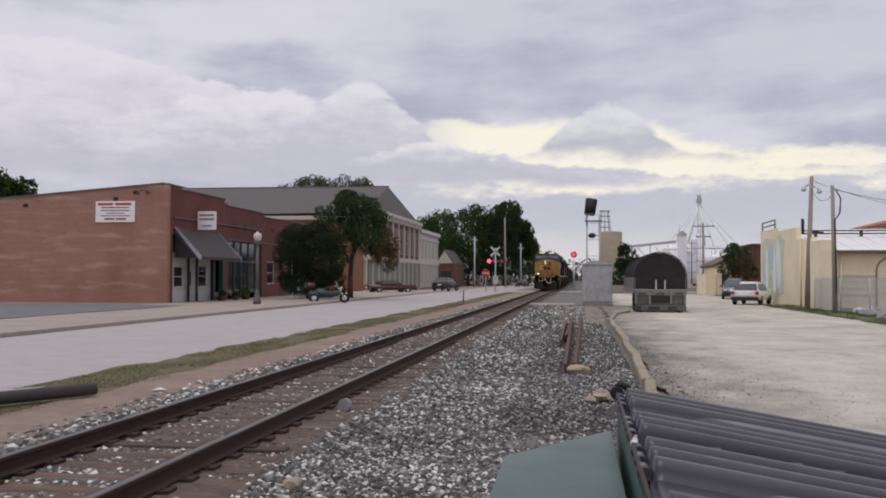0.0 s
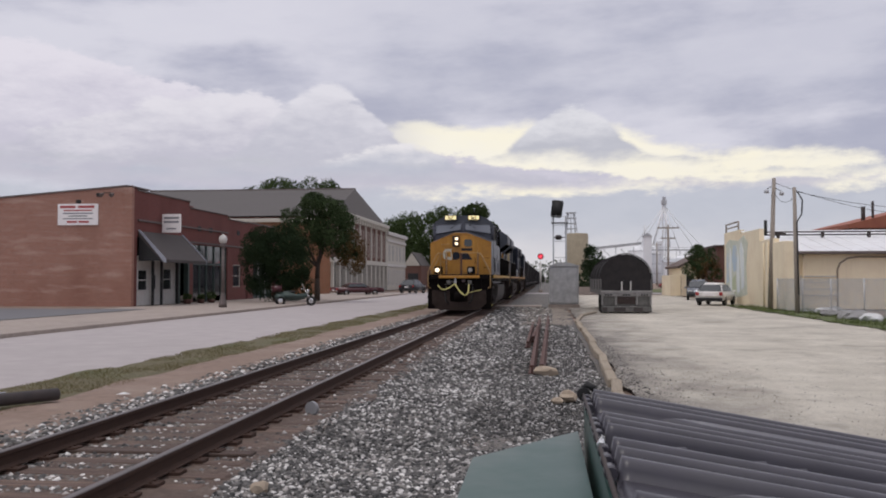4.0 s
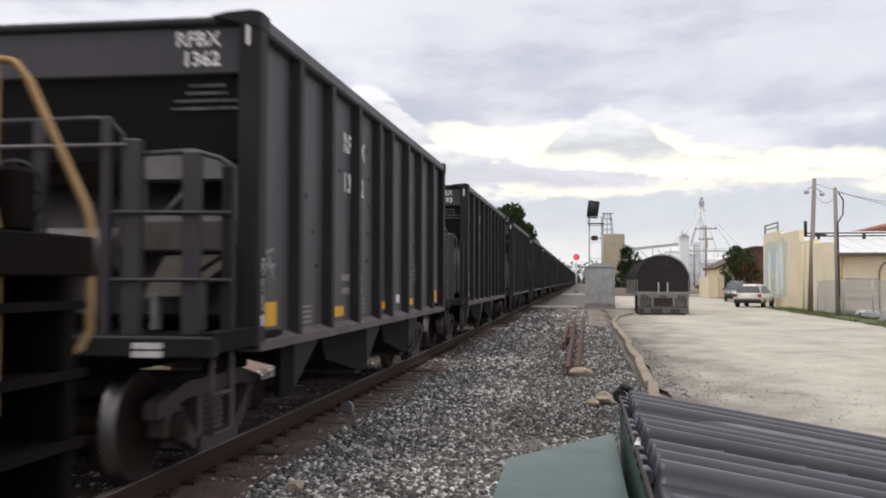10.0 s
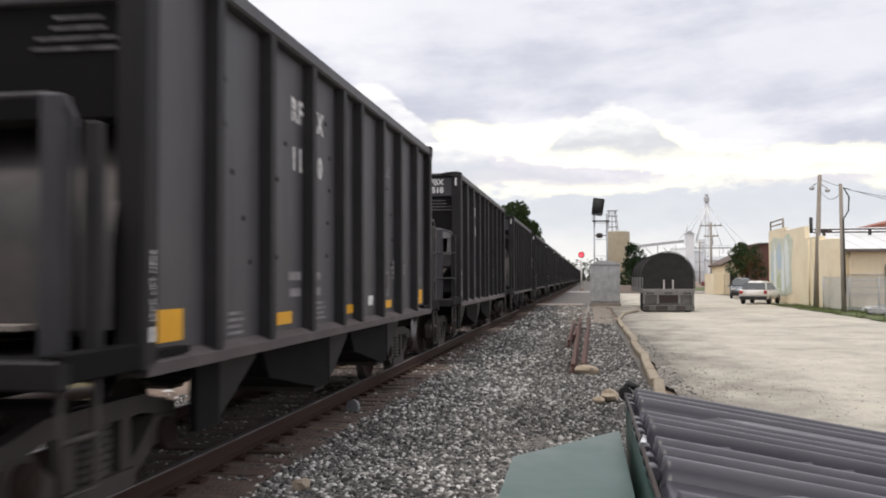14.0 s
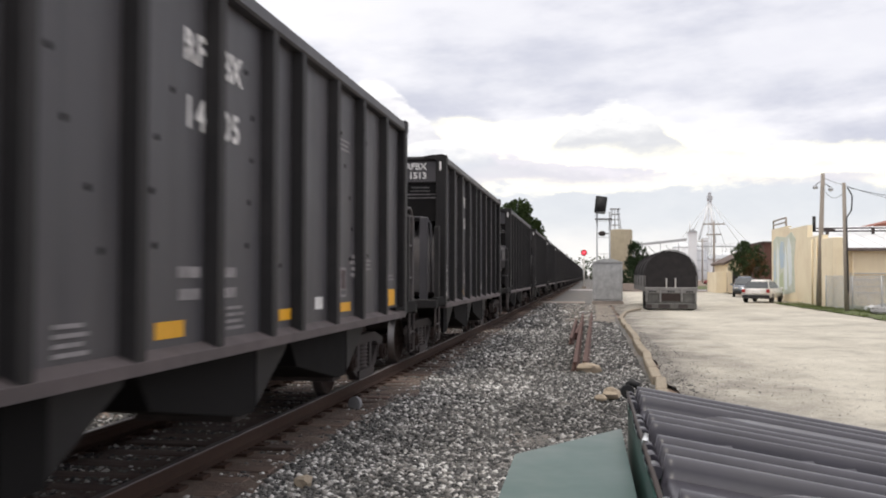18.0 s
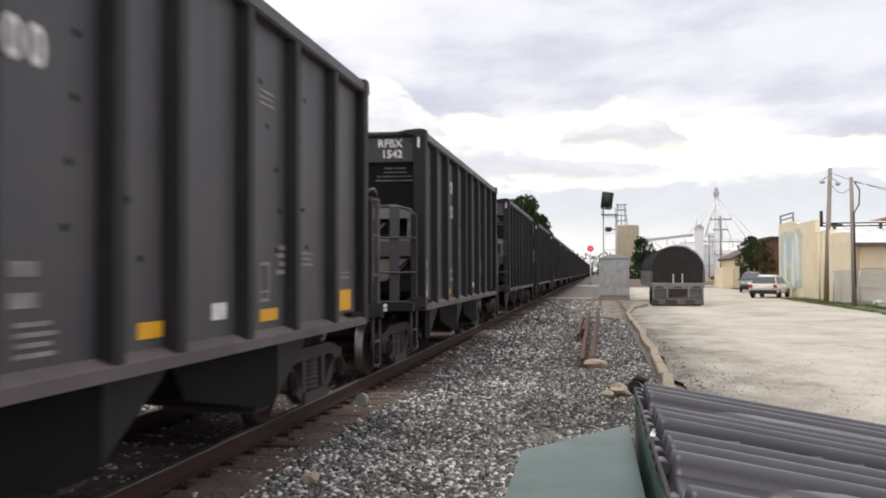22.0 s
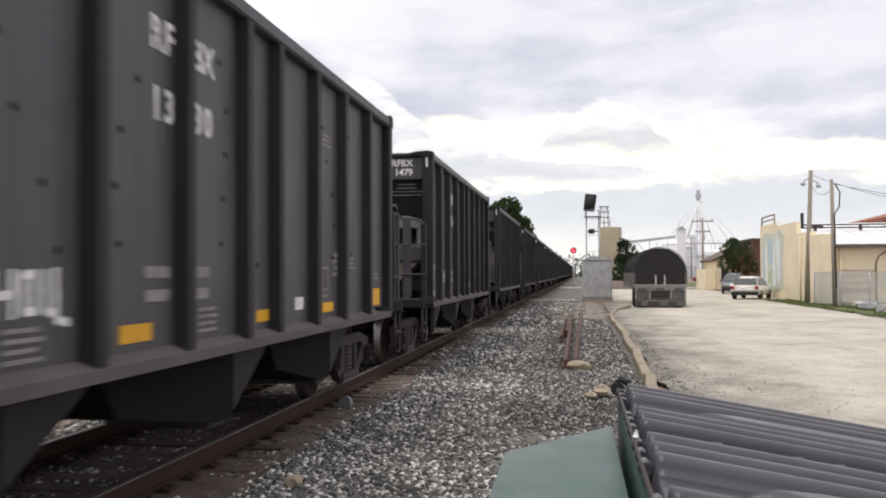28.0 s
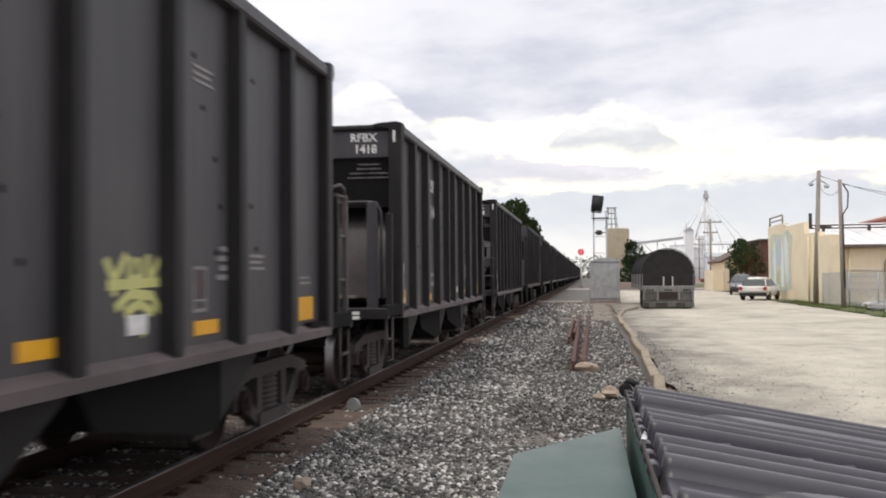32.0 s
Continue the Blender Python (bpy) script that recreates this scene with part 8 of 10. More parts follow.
def far_hopper(name):
    """The same car in fewer pieces, for those that stay far off."""
    car = thing(name, "black open-top steel hopper car far back in the train", "freight car")
    for s in (-1, 1):
        part("side_sheet", B().box(s * (HW - 0.17) - 0.012, s * (HW - 0.17) + 0.012, -BODY, BODY, 1.12, HT), M["hopper"], car)
        b = B()
        for d in POSTS:
            y = d - BODY
            b.box(min(s * (HW - 0.17), s * (HW - 0.01)), max(s * (HW - 0.17), s * (HW - 0.01)), y - 0.09, y + 0.09, 1.12, HT - 0.12)
        b.box(min(s * (HW - 0.18), s * HW), max(s * (HW - 0.18), s * HW), -BODY, BODY, HT - 0.13, HT)
        tagged(part("side_frame", b, M["hopper_post"], car), kind="stuff")
        part("side_sill", B().box(min(s * (HW - 0.2), s * HW), max(s * (HW - 0.2), s * HW), -BODY, BODY, 1.0, 1.14), M["sill_brown"], car)
    for e in (-1, 1):
        part("end_panel", B().box(-HW + 0.03, HW - 0.03, e * BODY - 0.03, e * BODY + 0.03, HT - 0.46, HT), M["hopper"], car)
        q = B()
        q.add([(-1.4, e * BODY, HT - 0.46), (1.4, e * BODY, HT - 0.46), (1.4, e * (BODY - 1.9), 1.1), (-1.4, e * (BODY - 1.9), 1.1)], [(0, 1, 2, 3), (3, 2, 1, 0)])
        part("slope_sheet", q, M["slope_dust"], car)
        part("end_deck", B().box(-HW + 0.02, HW - 0.02, min(e * 4.5, e * 6.04), max(e * 4.5, e * 6.04), 0.95, 1.12), M["hopper_dark"], car)
        part("end_ladder", B().box(0.98, 1.46, e * 6.05, e * 5.98, 1.1, 2.2), M["hopper"], car)
        part("truck", B().box(-1.05, 1.05, e * 4.75 - 1.1, e * 4.75 + 1.1, 0.3, 0.7), M["truck_iron"], car)
    for y in (-5.63, -3.87, 3.87, 5.63):
        part("wheel_pair", B().cyl((-0.80, y, 0.42), (-0.68, y, 0.42), 0.42, 14).cyl((0.68, y, 0.42), (0.80, y, 0.42), 0.42, 14).cyl((-0.7, y, 0.42), (0.7, y, 0.42), 0.08, 6), M["wheel_iron"], car)
    part("load", B().box(-1.37, 1.37, -BODY, BODY, 3.0, 3.2), M["coal"], car)
    part("centre_sill", B().box(-0.28, 0.28, -6.85, 6.85, 0.74, 1.06), M["hopper_dark"], car)
    for y in (-1.75, 1.75):
        part("discharge_chute", B().prism([(y - 1.4, 1.1), (y + 1.4, 1.1), (y + 0.4, 0.3), (y - 0.4, 0.3)], "x", -1.3, 1.3), M["hopper_dark"], car)
    return car

# ---------------------------------------------------------------- locomotives
LOCO = 22.3


def loco_truck(loco, yc):
    axles = []
    for dy in (-1.85, 0, 1.85):
        axles.append(wheelset(loco, yc + dy, 0.53))
    for s in (-1, 1):
        x0, x1 = s * 1.0, s * 1.14
        b = B()
        b.prism([(yc - 2.80, 0.66), (yc - 2.62, 0.96), (yc - 1.2, 0.98), (yc - 0.8, 0.86), (yc + 0.8, 0.86), (yc + 1.2, 0.98), (yc + 2.62, 0.96), (yc + 2.80, 0.66), (yc + 2.70, 0.58), (yc - 2.70, 0.58)], "x", x0, x1)
        for dy in (-1.85, 0, 1.85):
            b.prism([(yc + dy - 0.62, 0.575), (yc + dy - 0.40, 0.40), (yc + dy - 0.36, 0.27), (yc + dy + 0.36, 0.27), (yc + dy + 0.40, 0.40), (yc + dy + 0.62, 0.575)], "x", x0 + s * 0.002, x1 + s * 0.03)
        part("truck_frame", bevelled(b, 0.03, 1), M["truck_dust_lit"], loco)
        for dy in (-1.85, 0, 1.85):
            b = B().box(min(x0, x1 + s * 0.06), max(x0, x1 + s * 0.06), yc + dy - 0.27, yc + dy + 0.27, 0.32, 0.70, 0.04)
            b.cyl((x1, yc + dy, 0.53), (x1 + s * 0.14, yc + dy, 0.53), 0.16, 14)
            part("journal_box", b, M["loco_under"], loco)
            for q in (-1, 1):
                part("pedestal", B().prism([(yc + dy + q * 0.42, 0.52), (yc + dy + q * 0.28, 0.60), (yc + dy + q * 0.28, 0.28), (yc + dy + q * 0.36, 0.28)], "x", x0, x1), M["loco_under"], loco)
        for dy in (-2.25, -1.45, -0.45, 0.45, 1.45, 2.25):
            coil = []
            for k in range(5):
                coil += [(0.07, 0.80 + k * 0.055), (0.10, 0.81 + k * 0.055), (0.10, 0.825 + k * 0.055), (0.07, 0.838 + k * 0.055)]
            part("coil_spring", B().lathe(coil, 9, "z", Matrix.Translation((s * 1.10, yc + dy, 0))), M["truck_iron"], loco)
        for dy in (-0.95, 0.95):
            part("brake_cylinder", B().cyl((s * 1.12, yc + dy - 0.25, 0.86), (s * 1.12, yc + dy + 0.25, 0.80), 0.13, 12).cyl((s * 1.12, yc + dy + 0.25, 0.80), (s * 1.12, yc + dy + 0.6, 0.74), 0.04, 8), M["loco_under"], loco)
        part("damper", B().cyl((s * 1.18, yc - 0.5, 1.05), (s * 1.18, yc - 0.05, 0.55), 0.05, 8), M["truck_iron"], loco)
        part("brake_rod", B().tube([(s * 1.17, yc - 2.4, 0.72), (s * 1.2, yc - 1.1, 0.44), (s * 1.2, yc + 1.0, 0.44), (s * 1.17, yc + 2.4, 0.72)], 0.028), M["truck_iron"], loco)
    part("bolster", B().box(-0.95, 0.95, yc - 0.9, yc + 0.9, 0.80, 1.20, 0.03), M["loco_under"], loco)
    return axles


def block_logo(loco, s, y, w, h, z0, material):
    """Three bold paint shapes on the hood side: an open ring, a wave, and a crossed block."""
    x = s * 1.012
    d = -s                                                  # reading direction along y
    out = []
    def seg(poly):
        b = B().prism([(y + d * (px - 0.5) * w * -1, z0 + pz * h) for px, pz in poly], "x", x - 0.003, x + 0.003)
        out.append(part("paint_shape", b, material, loco, "bold yellow paint shape"))
    n = 20
    ring = [(0.17 + 0.17 * math.cos(6.2832 * i / n), 0.5 + 0.5 * math.sin(6.2832 * i / n)) for i in range(n)]
    hole = [(0.19 + 0.075 * math.cos(6.2832 * i / n), 0.5 + 0.27 * math.sin(6.2832 * i / n)) for i in range(n)]
    b = B()
    for i in range(n):
        j = (i + 1) % n
        q = [(x + s * 0.003, y - d * (p[0] - 0.5) * w, z0 + p[1] * h) for p in (ring[i], ring[j], hole[j], hole[i])]
        b.add(q, [(0, 1, 2, 3), (3, 2, 1, 0)])
    out.append(part("paint_shape", b, material, loco, "bold yellow oval paint ring"))
    seg([(0.37, 0.0), (0.60, 0.0), (0.63, 0.45), (0.60, 1.0), (0.38, 1.0), (0.35, 0.55)])
    seg([(0.67, 0.0), (1.0, 0.0), (0.94, 0.5), (1.0, 1.0), (0.67, 1.0), (0.72, 0.5)])
    return out


def build_loco(name, label, number, lead, full_front, skin, tank_style):
    """A six-axle diesel. Its cab end is toward -y. lead: lamps lit."""
    L = thing(name, label, "locomotive")
    HWD, HOOD = 1.50, 1.0
    deck = 1.76
    # frame, walkway edge stripe
    part("underframe", B().box(-0.75, 0.75, -10.4, 10.4, 1.05, 1.60, 0.03), M["loco_black"], L)
    part("walkway", B().box(-1.5, 1.5, -10.55, 10.55, 1.66, deck, 0.01), M["loco_black"], L)
    for s in (-1, 1):
        part("side_sill", B().box(s * 1.5 - 0.03, s * 1.5 + 0.03, -8.9, 9.6, 1.44, 1.56, 0.008), M["loco_black"], L)
        n = 14
        y0, y1 = -8.9, 9.6
        for i in range(n):
            a, c = y0 + (y1 - y0) * i / n, y0 + (y1 - y0) * (i + 1) / n
            part("sill_stripe", B().box(s * 1.51 - 0.03, s * 1.51 + 0.03, a + 0.03, c - 0.03, 1.595, 1.74, 0.006), M["stripe_bright"] if lead else M["stripe_yellow"], L, "worn yellow sill stripe")
        for i in range(1, n):
            a = y0 + (y1 - y0) * i / n
            part("sill_rib", B().box(s * 1.51 - 0.025, s * 1.51 + 0.025, a - 0.028, a + 0.028, 1.40, 1.75, 0.004), M["loco_under"], L)
        part("skirt_plate", B().box(s * 1.475 - 0.02, s * 1.475 + 0.02, -8.9, -1.9, 1.34, 1.58, 0.01), M["cab_sheen"] if lead else M["loco_under"], L)
        for y in (-8.0, -4.4, -1.2, 2.4, 5.6):
            part("reflector", B().box(s * 1.545 - 0.003, s * 1.545 + 0.003, y - 0.045, y + 0.045, 1.80, 1.85), M["white_paint"], L)
    # nose, cab
    nose_mat = M["loco_yellow"]
    yf = -9.75                                              # face of the nose
    side = skin
    cab_skin = M["cab_sheen"] if lead else M["loco_grey"]
    # lower nose walls
    b = B()
    fr = [(-1.46, deck), (-1.46, 3.25), (-0.33, 3.74), (0.30, 3.74), (1.46, 3.30), (1.46, deck)]
    nb = [(x, z) for x, z in fr]
    k = len(fr)
    vs = [(x, yf, z) for x, z in fr] + [(x * 1.02, -8.42, z + (0.14 if z > 2 else 0)) for x, z in fr]
    part("nose_face", B().add(vs[:k], [tuple(range(k))[::-1]]).prism([(x, z) for x, z in fr], "y", yf, yf + 0.02), nose_mat, L, "yellow nose face")
    for i in (0, k - 2):
        part("nose_side", B().add([vs[j] for j in (i, i + 1, k + i + 1, k + i)], [(0, 1, 2, 3)]), cab_skin, L)
    bb = B()
    top = list(range(1, k - 1))
    bb.add([vs[i] for i in top] + [vs[k + i] for i in top], [(i, i + 1, len(top) + i + 1, len(top) + i) for i in range(len(top) - 1)])
    part("nose_top", bb, M["loco_roof"], L, "dark anti-glare nose top")
    # cab shell with openings: side panels around the window
    CY0, CY1 = -8.42, -6.35
    for s in (-1, 1):
        x = s * HWD
        xo = (min(x, x - s * 0.06), max(x, x - s * 0.06))
        b = B().box(*xo, CY0, CY1, deck, 3.46).box(*xo, CY0, -8.28, 3.46, 4.2).box(*xo, -6.60, CY1, 3.46, 4.2).box(*xo, -8.28, -6.60, 4.12, 4.2)
        part("cab_side", b, cab_skin, L)
        for a, c in ((-8.26, -7.46), (-7.42, -6.62)):
            part("cab_window", B().box(x - s * 0.04 - 0.008, x - s * 0.04 + 0.008, a, c, 3.48, 4.10), M["cab_glass"], L)
        part("window_frame", B().box(x - 0.03, x + 0.03, -7.46, -7.42, 3.48, 4.12).box(x - 0.03, x + 0.03, -8.30, -8.26, 3.44, 4.14).box(x - 0.03, x + 0.03, -6.62, -6.58, 3.44, 4.14).box(x - 0.03, x + 0.03, -8.26, -6.62, 3.42, 3.48), M["rail_grey"], L, "pale window frame")
        part("arm_shade", B().prism([(x, 4.12), (x + s * 0.16, 4.06), (x + s * 0.16, 4.08), (x, 4.15)], "y", -8.26, -6.6), M["loco_roof"], L)
        part("mirror", B().box(x + s * 0.12 - 0.02, x + s * 0.12 + 0.02, -8.36, -8.2, 3.55, 3.95, 0.01), M["loco_black"], L)
        if lead:
            b = B().box(x - 0.012, x + 0.012, -7.76, -7.16, 1.90, 2.44)
            part("side_grille", b, M["grille"], L)
        part("seam", B().box(x - 0.02, x + 0.02, -8.40, CY1, 2.55, 2.575).box(x - 0.018, x + 0.018, -7.92, -7.89, 1.80, 2.55), M["loco_black"], L)
        part("window_port", B().cyl((x - s * 0.02, -8.35, 3.0), (x + s * 0.012, -8.35, 3.0), 0.07, 10), M["black"], L)
        part("data_plate", B().box(x + s * 0.002 - 0.002, x + s * 0.002 + 0.004, -8.95, -8.86, 1.84, 2.08), M["white_paint"], L)
    part("cab_back", B().box(-HWD, HWD, CY1 - 0.05, CY1, deck, 4.2), side, L)
    # front of the cab: centre post, two windscreens, brow
    b = B()
    b.box(-0.09, 0.09, CY0 - 0.05, CY0 + 0.03, 3.75, 4.4).box(-HWD, -HWD + 0.12, CY0 - 0.02, CY0 + 0.04, deck, 4.15).box(HWD - 0.12, HWD, CY0 - 0.02, CY0 + 0.04, deck, 4.15)
    b.prism([(-HWD, deck), (-HWD, 3.70), (-0.2, 3.94), (0.2, 3.94), (HWD, 3.70), (HWD, deck)], "y", CY0 - 0.02, CY0 + 0.04).box(-HWD + 0.1, HWD - 0.1, CY0 - 0.02, CY0 + 0.04, 4.24, 4.4)
    part("cab_front", b, M["cab_front"], L)
    for s in (-1, 1):
        b = B()
        pts = [(s * 0.10, CY0 - 0.10, 3.97), (s * 1.36, CY0 - 0.08, 3.77), (s * 1.34, CY0 + 0.0, 4.21), (s * 0.10, CY0 + 0.0, 4.28)]
        b.add([(p[0], p[1] - 0.03, p[2]) for p in pts] + pts, [(0, 1, 2, 3) if s > 0 else (3, 2, 1, 0), (4, 5, 6, 7) if s < 0 else (7, 6, 5, 4)])
        part("windscreen", b, M["screen_glass"], L)
        part("screen_frame", B().tube([(p[0], p[1] - 0.03, p[2]) for p in pts + pts[:1]], 0.028, 5), M["cab_front"], L)
        part("wiper", B().tube([(s * 0.30, CY0 - 0.15, 4.24), (s * 0.62, CY0 - 0.16, 4.02)], 0.012, 5), M["black"], L)
    # roof, faceted
    rf = [(-1.52, 4.15), (-1.52, 4.22), (-1.20, 4.50), (-0.85, 4.68), (0.85, 4.68), (1.20, 4.50), (1.52, 4.22), (1.52, 4.15)]
    part("cab_roof", B().prism(rf, "y", CY0 - 0.03, CY1), M["loco_roof"], L)
    for s in (-1, 1):
        bd = part("number_board", B().box(s * 0.57 - 0.33, s * 0.57 + 0.27, CY0 - 0.28, CY0 - 0.06, 4.44, 4.68, 0.02), M["loco_black"], L)
        part("board_face", B().box(s * 0.57 - 0.29, s * 0.57 + 0.23, CY0 - 0.295, CY0 - 0.28, 4.47, 4.65), M["board_cream"] if lead else M["pale_logo"], bd, "lit cream number board")
        if lead:
            tx = part("digits", letters(number, 0.200, M["black"], 0.004, bold=0.014), None, bd)
            tx.matrix_basis = Matrix.Translation((s * 0.57 - 0.03, CY0 - 0.30, 4.49)) @ SOUTH
    part("horn", B().cyl((0.2, -6.6, 4.78), (0.2, -7.05, 4.78), 0.04, 8, 0.10).cyl((0.42, -6.6, 4.80), (0.42, -7.0, 4.80), 0.04, 8, 0.09).box(0.1, 0.5, -6.65, -6.55, 4.6, 4.76), M["loco_black"], L)
    part("roof_rail", B().tube([(-0.16, CY0 + 0.1, 4.66), (-0.16, CY0 + 0.1, 4.84), (0.16, CY0 + 0.1, 4.84), (0.16, CY0 + 0.1, 4.66)], 0.015), M["loco_black"], L)
    # headlamps, nose door, paint shapes, grabs on the nose
    hb = part("headlamp_box", B().box(-0.40, -0.08, yf - 0.05, yf, 3.10, 3.62, 0.02), M["loco_under"], L)
    for z in (3.48, 3.24):
        part("headlamp", B().cyl((-0.20, yf - 0.09, z), (-0.20, yf - 0.05, z), 0.074, 18), M["headlight_on"] if lead else M["lens"], hb, "lit round headlamp")
    nd = part("nose_door", B().prism([(0.0, 1.85), (0.80, 1.85), (0.80, 3.36), (0.66, 3.52), (0.40, 3.62), (0.0, 3.64)], "y", yf - 0.03, yf), nose_mat, L)
    part("door_window", B().prism([(0.17, 3.16), (0.23, 3.10), (0.49, 3.10), (0.55, 3.16), (0.55, 3.38), (0.49, 3.44), (0.23, 3.44), (0.17, 3.38)], "y", yf - 0.045, yf - 0.03), M["pane"], nd)
    part("door_handle", B().tube([(0.66, yf - 0.03, 2.3), (0.70, yf - 0.1, 2.36), (0.70, yf - 0.1, 2.5), (0.66, yf - 0.03, 2.56)], 0.014), M["loco_black"], nd)
    for i in range(5):
        part("hinge", B().box(0.79, 0.85, yf - 0.055, yf, 1.95 + 0.33 * i, 2.07 + 0.33 * i, 0.006), nose_mat, nd)
    part("emblem", B().prism([(-0.86, 2.62), (-0.78, 2.50), (-0.44, 2.46), (-0.41, 2.62), (-0.46, 2.92), (-0.42, 3.00), (-0.74, 2.98), (-0.85, 2.86)], "y", yf - 0.006, yf - 0.001), M["pale_logo"], L, "worn pale paint patch")
    part("emblem", B().prism([(-0.70, 2.62), (-0.47, 2.60), (-0.50, 2.88), (-0.70, 2.86)], "y", yf - 0.010, yf - 0.007), nose_mat, L)
    part("emblem", B().prism([(-0.39, 2.475), (-0.14, 2.475), (-0.05, 2.55), (-0.05, 2.76), (-0.14, 2.835), (-0.39, 2.835)], "y", yf - 0.006, yf - 0.001), M["loco_navy"], L, "dark blue paint block")
    part("emblem", B().prism([(0.02, 2.475), (0.56, 2.475), (0.30, 2.835), (0.02, 2.82)], "y", yf - 0.037, yf - 0.031), M["loco_navy"], L)
    part("emblem", B().prism([(0.02, 2.90), (0.56, 2.90), (0.56, 3.02), (0.02, 3.02)], "y", yf - 0.037, yf - 0.031), M["loco_navy"], L)
    for x, z in ((-0.75, 3.20), (-0.75, 2.82), (-0.75, 2.36), (-0.8, 1.92)):
        part("grab_iron", B().tube([(x - 0.2, yf, z), (x - 0.2, yf - 0.07, z), (x + 0.2, yf - 0.07, z + 0.02), (x + 0.2, yf, z + 0.02)], 0.013, 5), M["handrail_yellow"], L)
    for x, z in ((1.25, 2.55), (1.25, 2.1)):
        part("grab_iron", B().tube([(x - 0.15, yf, z), (x - 0.15, yf - 0.07, z), (x + 0.13, yf - 0.07, z), (x + 0.13, yf, z)], 0.013, 5), M["loco_black"], L)
    part("nose_edge", B().tube([(-1.46, yf, 3.25), (-0.33, yf, 3.74), (0.30, yf, 3.74), (1.46, yf, 3.30)], 0.02, 6), nose_mat, L)
    # front platform, ditch lamps, steps
    for e, lit in ((-1, lead), (1, False)):
        pf = part("platform", B().box(-1.5, 1.5, min(e * 9.6, e * 10.62), max(e * 9.6, e * 10.62), 1.55, deck + 0.005, 0.01), M["loco_black"], L)
        part("platform_edge", B().box(-0.96, 0.96, e * 10.63 - 0.02, e * 10.63 + 0.02, 1.59, 1.715, 0.008), M["loco_yellow"], pf)
        for s in (-1, 1):
            dx = 0.56 if s * e < 0 else s * 0.99
            dl = part("ditch_lamp", B().box(dx - 0.19, dx + 0.19, min(e * 10.35, e * 10.6), max(e * 10.35, e * 10.6), 1.78, 2.14, 0.03), M["loco_black"], L)
            part("lamp_glass", B().cyl((dx - 0.04, e * 10.60, 1.97), (dx - 0.04, e * 10.63, 1.97), 0.10, 16), M["headlight_on"] if lit and s < 0 else M["lens"], dl, "round ditch lamp")
            # corner steps
            st = part("step_well", B().box(min(s * 1.02, s * 1.06), max(s * 1.02, s * 1.06), min(e * 9.7, e * 10.6), max(e * 9.7, e * 10.6), 0.30, 1.6), M["loco_black"], L)
            part("well_edge", B().box(min(s * 1.06, s * 1.5), max(s * 1.06, s * 1.5), e * 9.66 - 0.015, e * 9.66 + 0.015, 0.22, 1.58), M["loco_under"], st)
            for i in range(4):
                z = 0.32 + 0.36 * i
                part("step", B().box(min(s * 1.06, s * 1.5), max(s * 1.06, s * 1.5), min(e * 9.75, e * 10.5), max(e * 9.75, e * 10.5), z - 0.02, z + 0.02), M["loco_black"], st)
                part("step_edge", B().box(s * 1.51 - 0.012, s * 1.51 + 0.012, min(e * 9.75, e * 10.5), max(e * 9.75, e * 10.5), z - 0.022, z + 0.025), M["hose_yellow"] if i == 0 else M["loco_black"], st)
            part("corner_handrail", B().tube([(s * 0.85, e * 9.74, 2.75), (s * 0.92, e * 9.85, 2.74), (s * 1.0, e * 9.85, 2.66), (s * 1.40, e * 9.85, 1.88), (s * 1.43, e * 9.85, 1.75), (s * 1.43, e * 9.85, 0.9), (s * 1.43, e * 9.70, 0.8)], 0.021), M["handrail_yellow"], L)
            part("corner_handrail", B().tube([(s * 1.34, e * 10.50, 1.11), (s * 1.44, e * 10.58, 1.16), (s * 1.47, e * 10.62, 1.26), (s * 1.47, e * 10.62, 1.84), (s * 1.44, e * 10.62, 1.94), (s * 1.09, e * 10.62, 2.64), (s * 1.00, e * 10.62, 2.75), (s * 0.86, e * 10.62, 2.77)], 0.023), M["handrail_yellow"], L)
        part("end_railing", B().tube([(-0.88, e * 10.62, 1.76), (-0.88, e * 10.62, 2.77), (-0.60, e * 10.62, 2.77), (-0.60, e * 10.62, 1.76)], 0.022).tube([(0.10, e * 10.62, 2.77), (0.88, e * 10.62, 2.77), (0.88, e * 10.62, 1.76)], 0.022), M["handrail_yellow"], L)
        for x in (-0.60, 0.10, 0.88):
            part("railing_post", B().box(x - 0.045, x + 0.045, e * 10.60 - 0.02, e * 10.60 + 0.02, 1.72, 2.79, 0.008), M["old_rail"], L)
        # pilot plate, plough, coupler, hoses
        part("pilot", B().box(-1.5, 1.5, min(e * 10.35, e * 10.45), max(e * 10.35, e * 10.45), 0.14, 1.56, 0.02), M["loco_black"], L)
        # plough: a flat face with cut-off lower corners, slightly swept back, notched round the coupler
        b = B()
        for s in (-1, 1):
            q = [(0.0, 0.09), (0.92, 0.08), (1.27, 0.39), (1.27, 1.02), (0.42, 1.02), (0.42, 0.50), (0.0, 0.46)]
            front = [(s * px, e * (10.86 - 0.16 * px), pz) for px, pz in q]
            rear = [(px, py - e * 0.03, pz) for px, py, pz in front]
            k7 = len(q)
            ring = tuple(range(k7))
            b.add(front + rear, [ring if s * e > 0 else ring[::-1], tuple(i + k7 for i in (ring[::-1] if s * e > 0 else ring))] + [(i, (i + 1) % k7, (i + 1) % k7 + k7, i + k7) for i in range(k7)])
        part("plough", b, M["plough"], L, "grey-brown pilot plough")
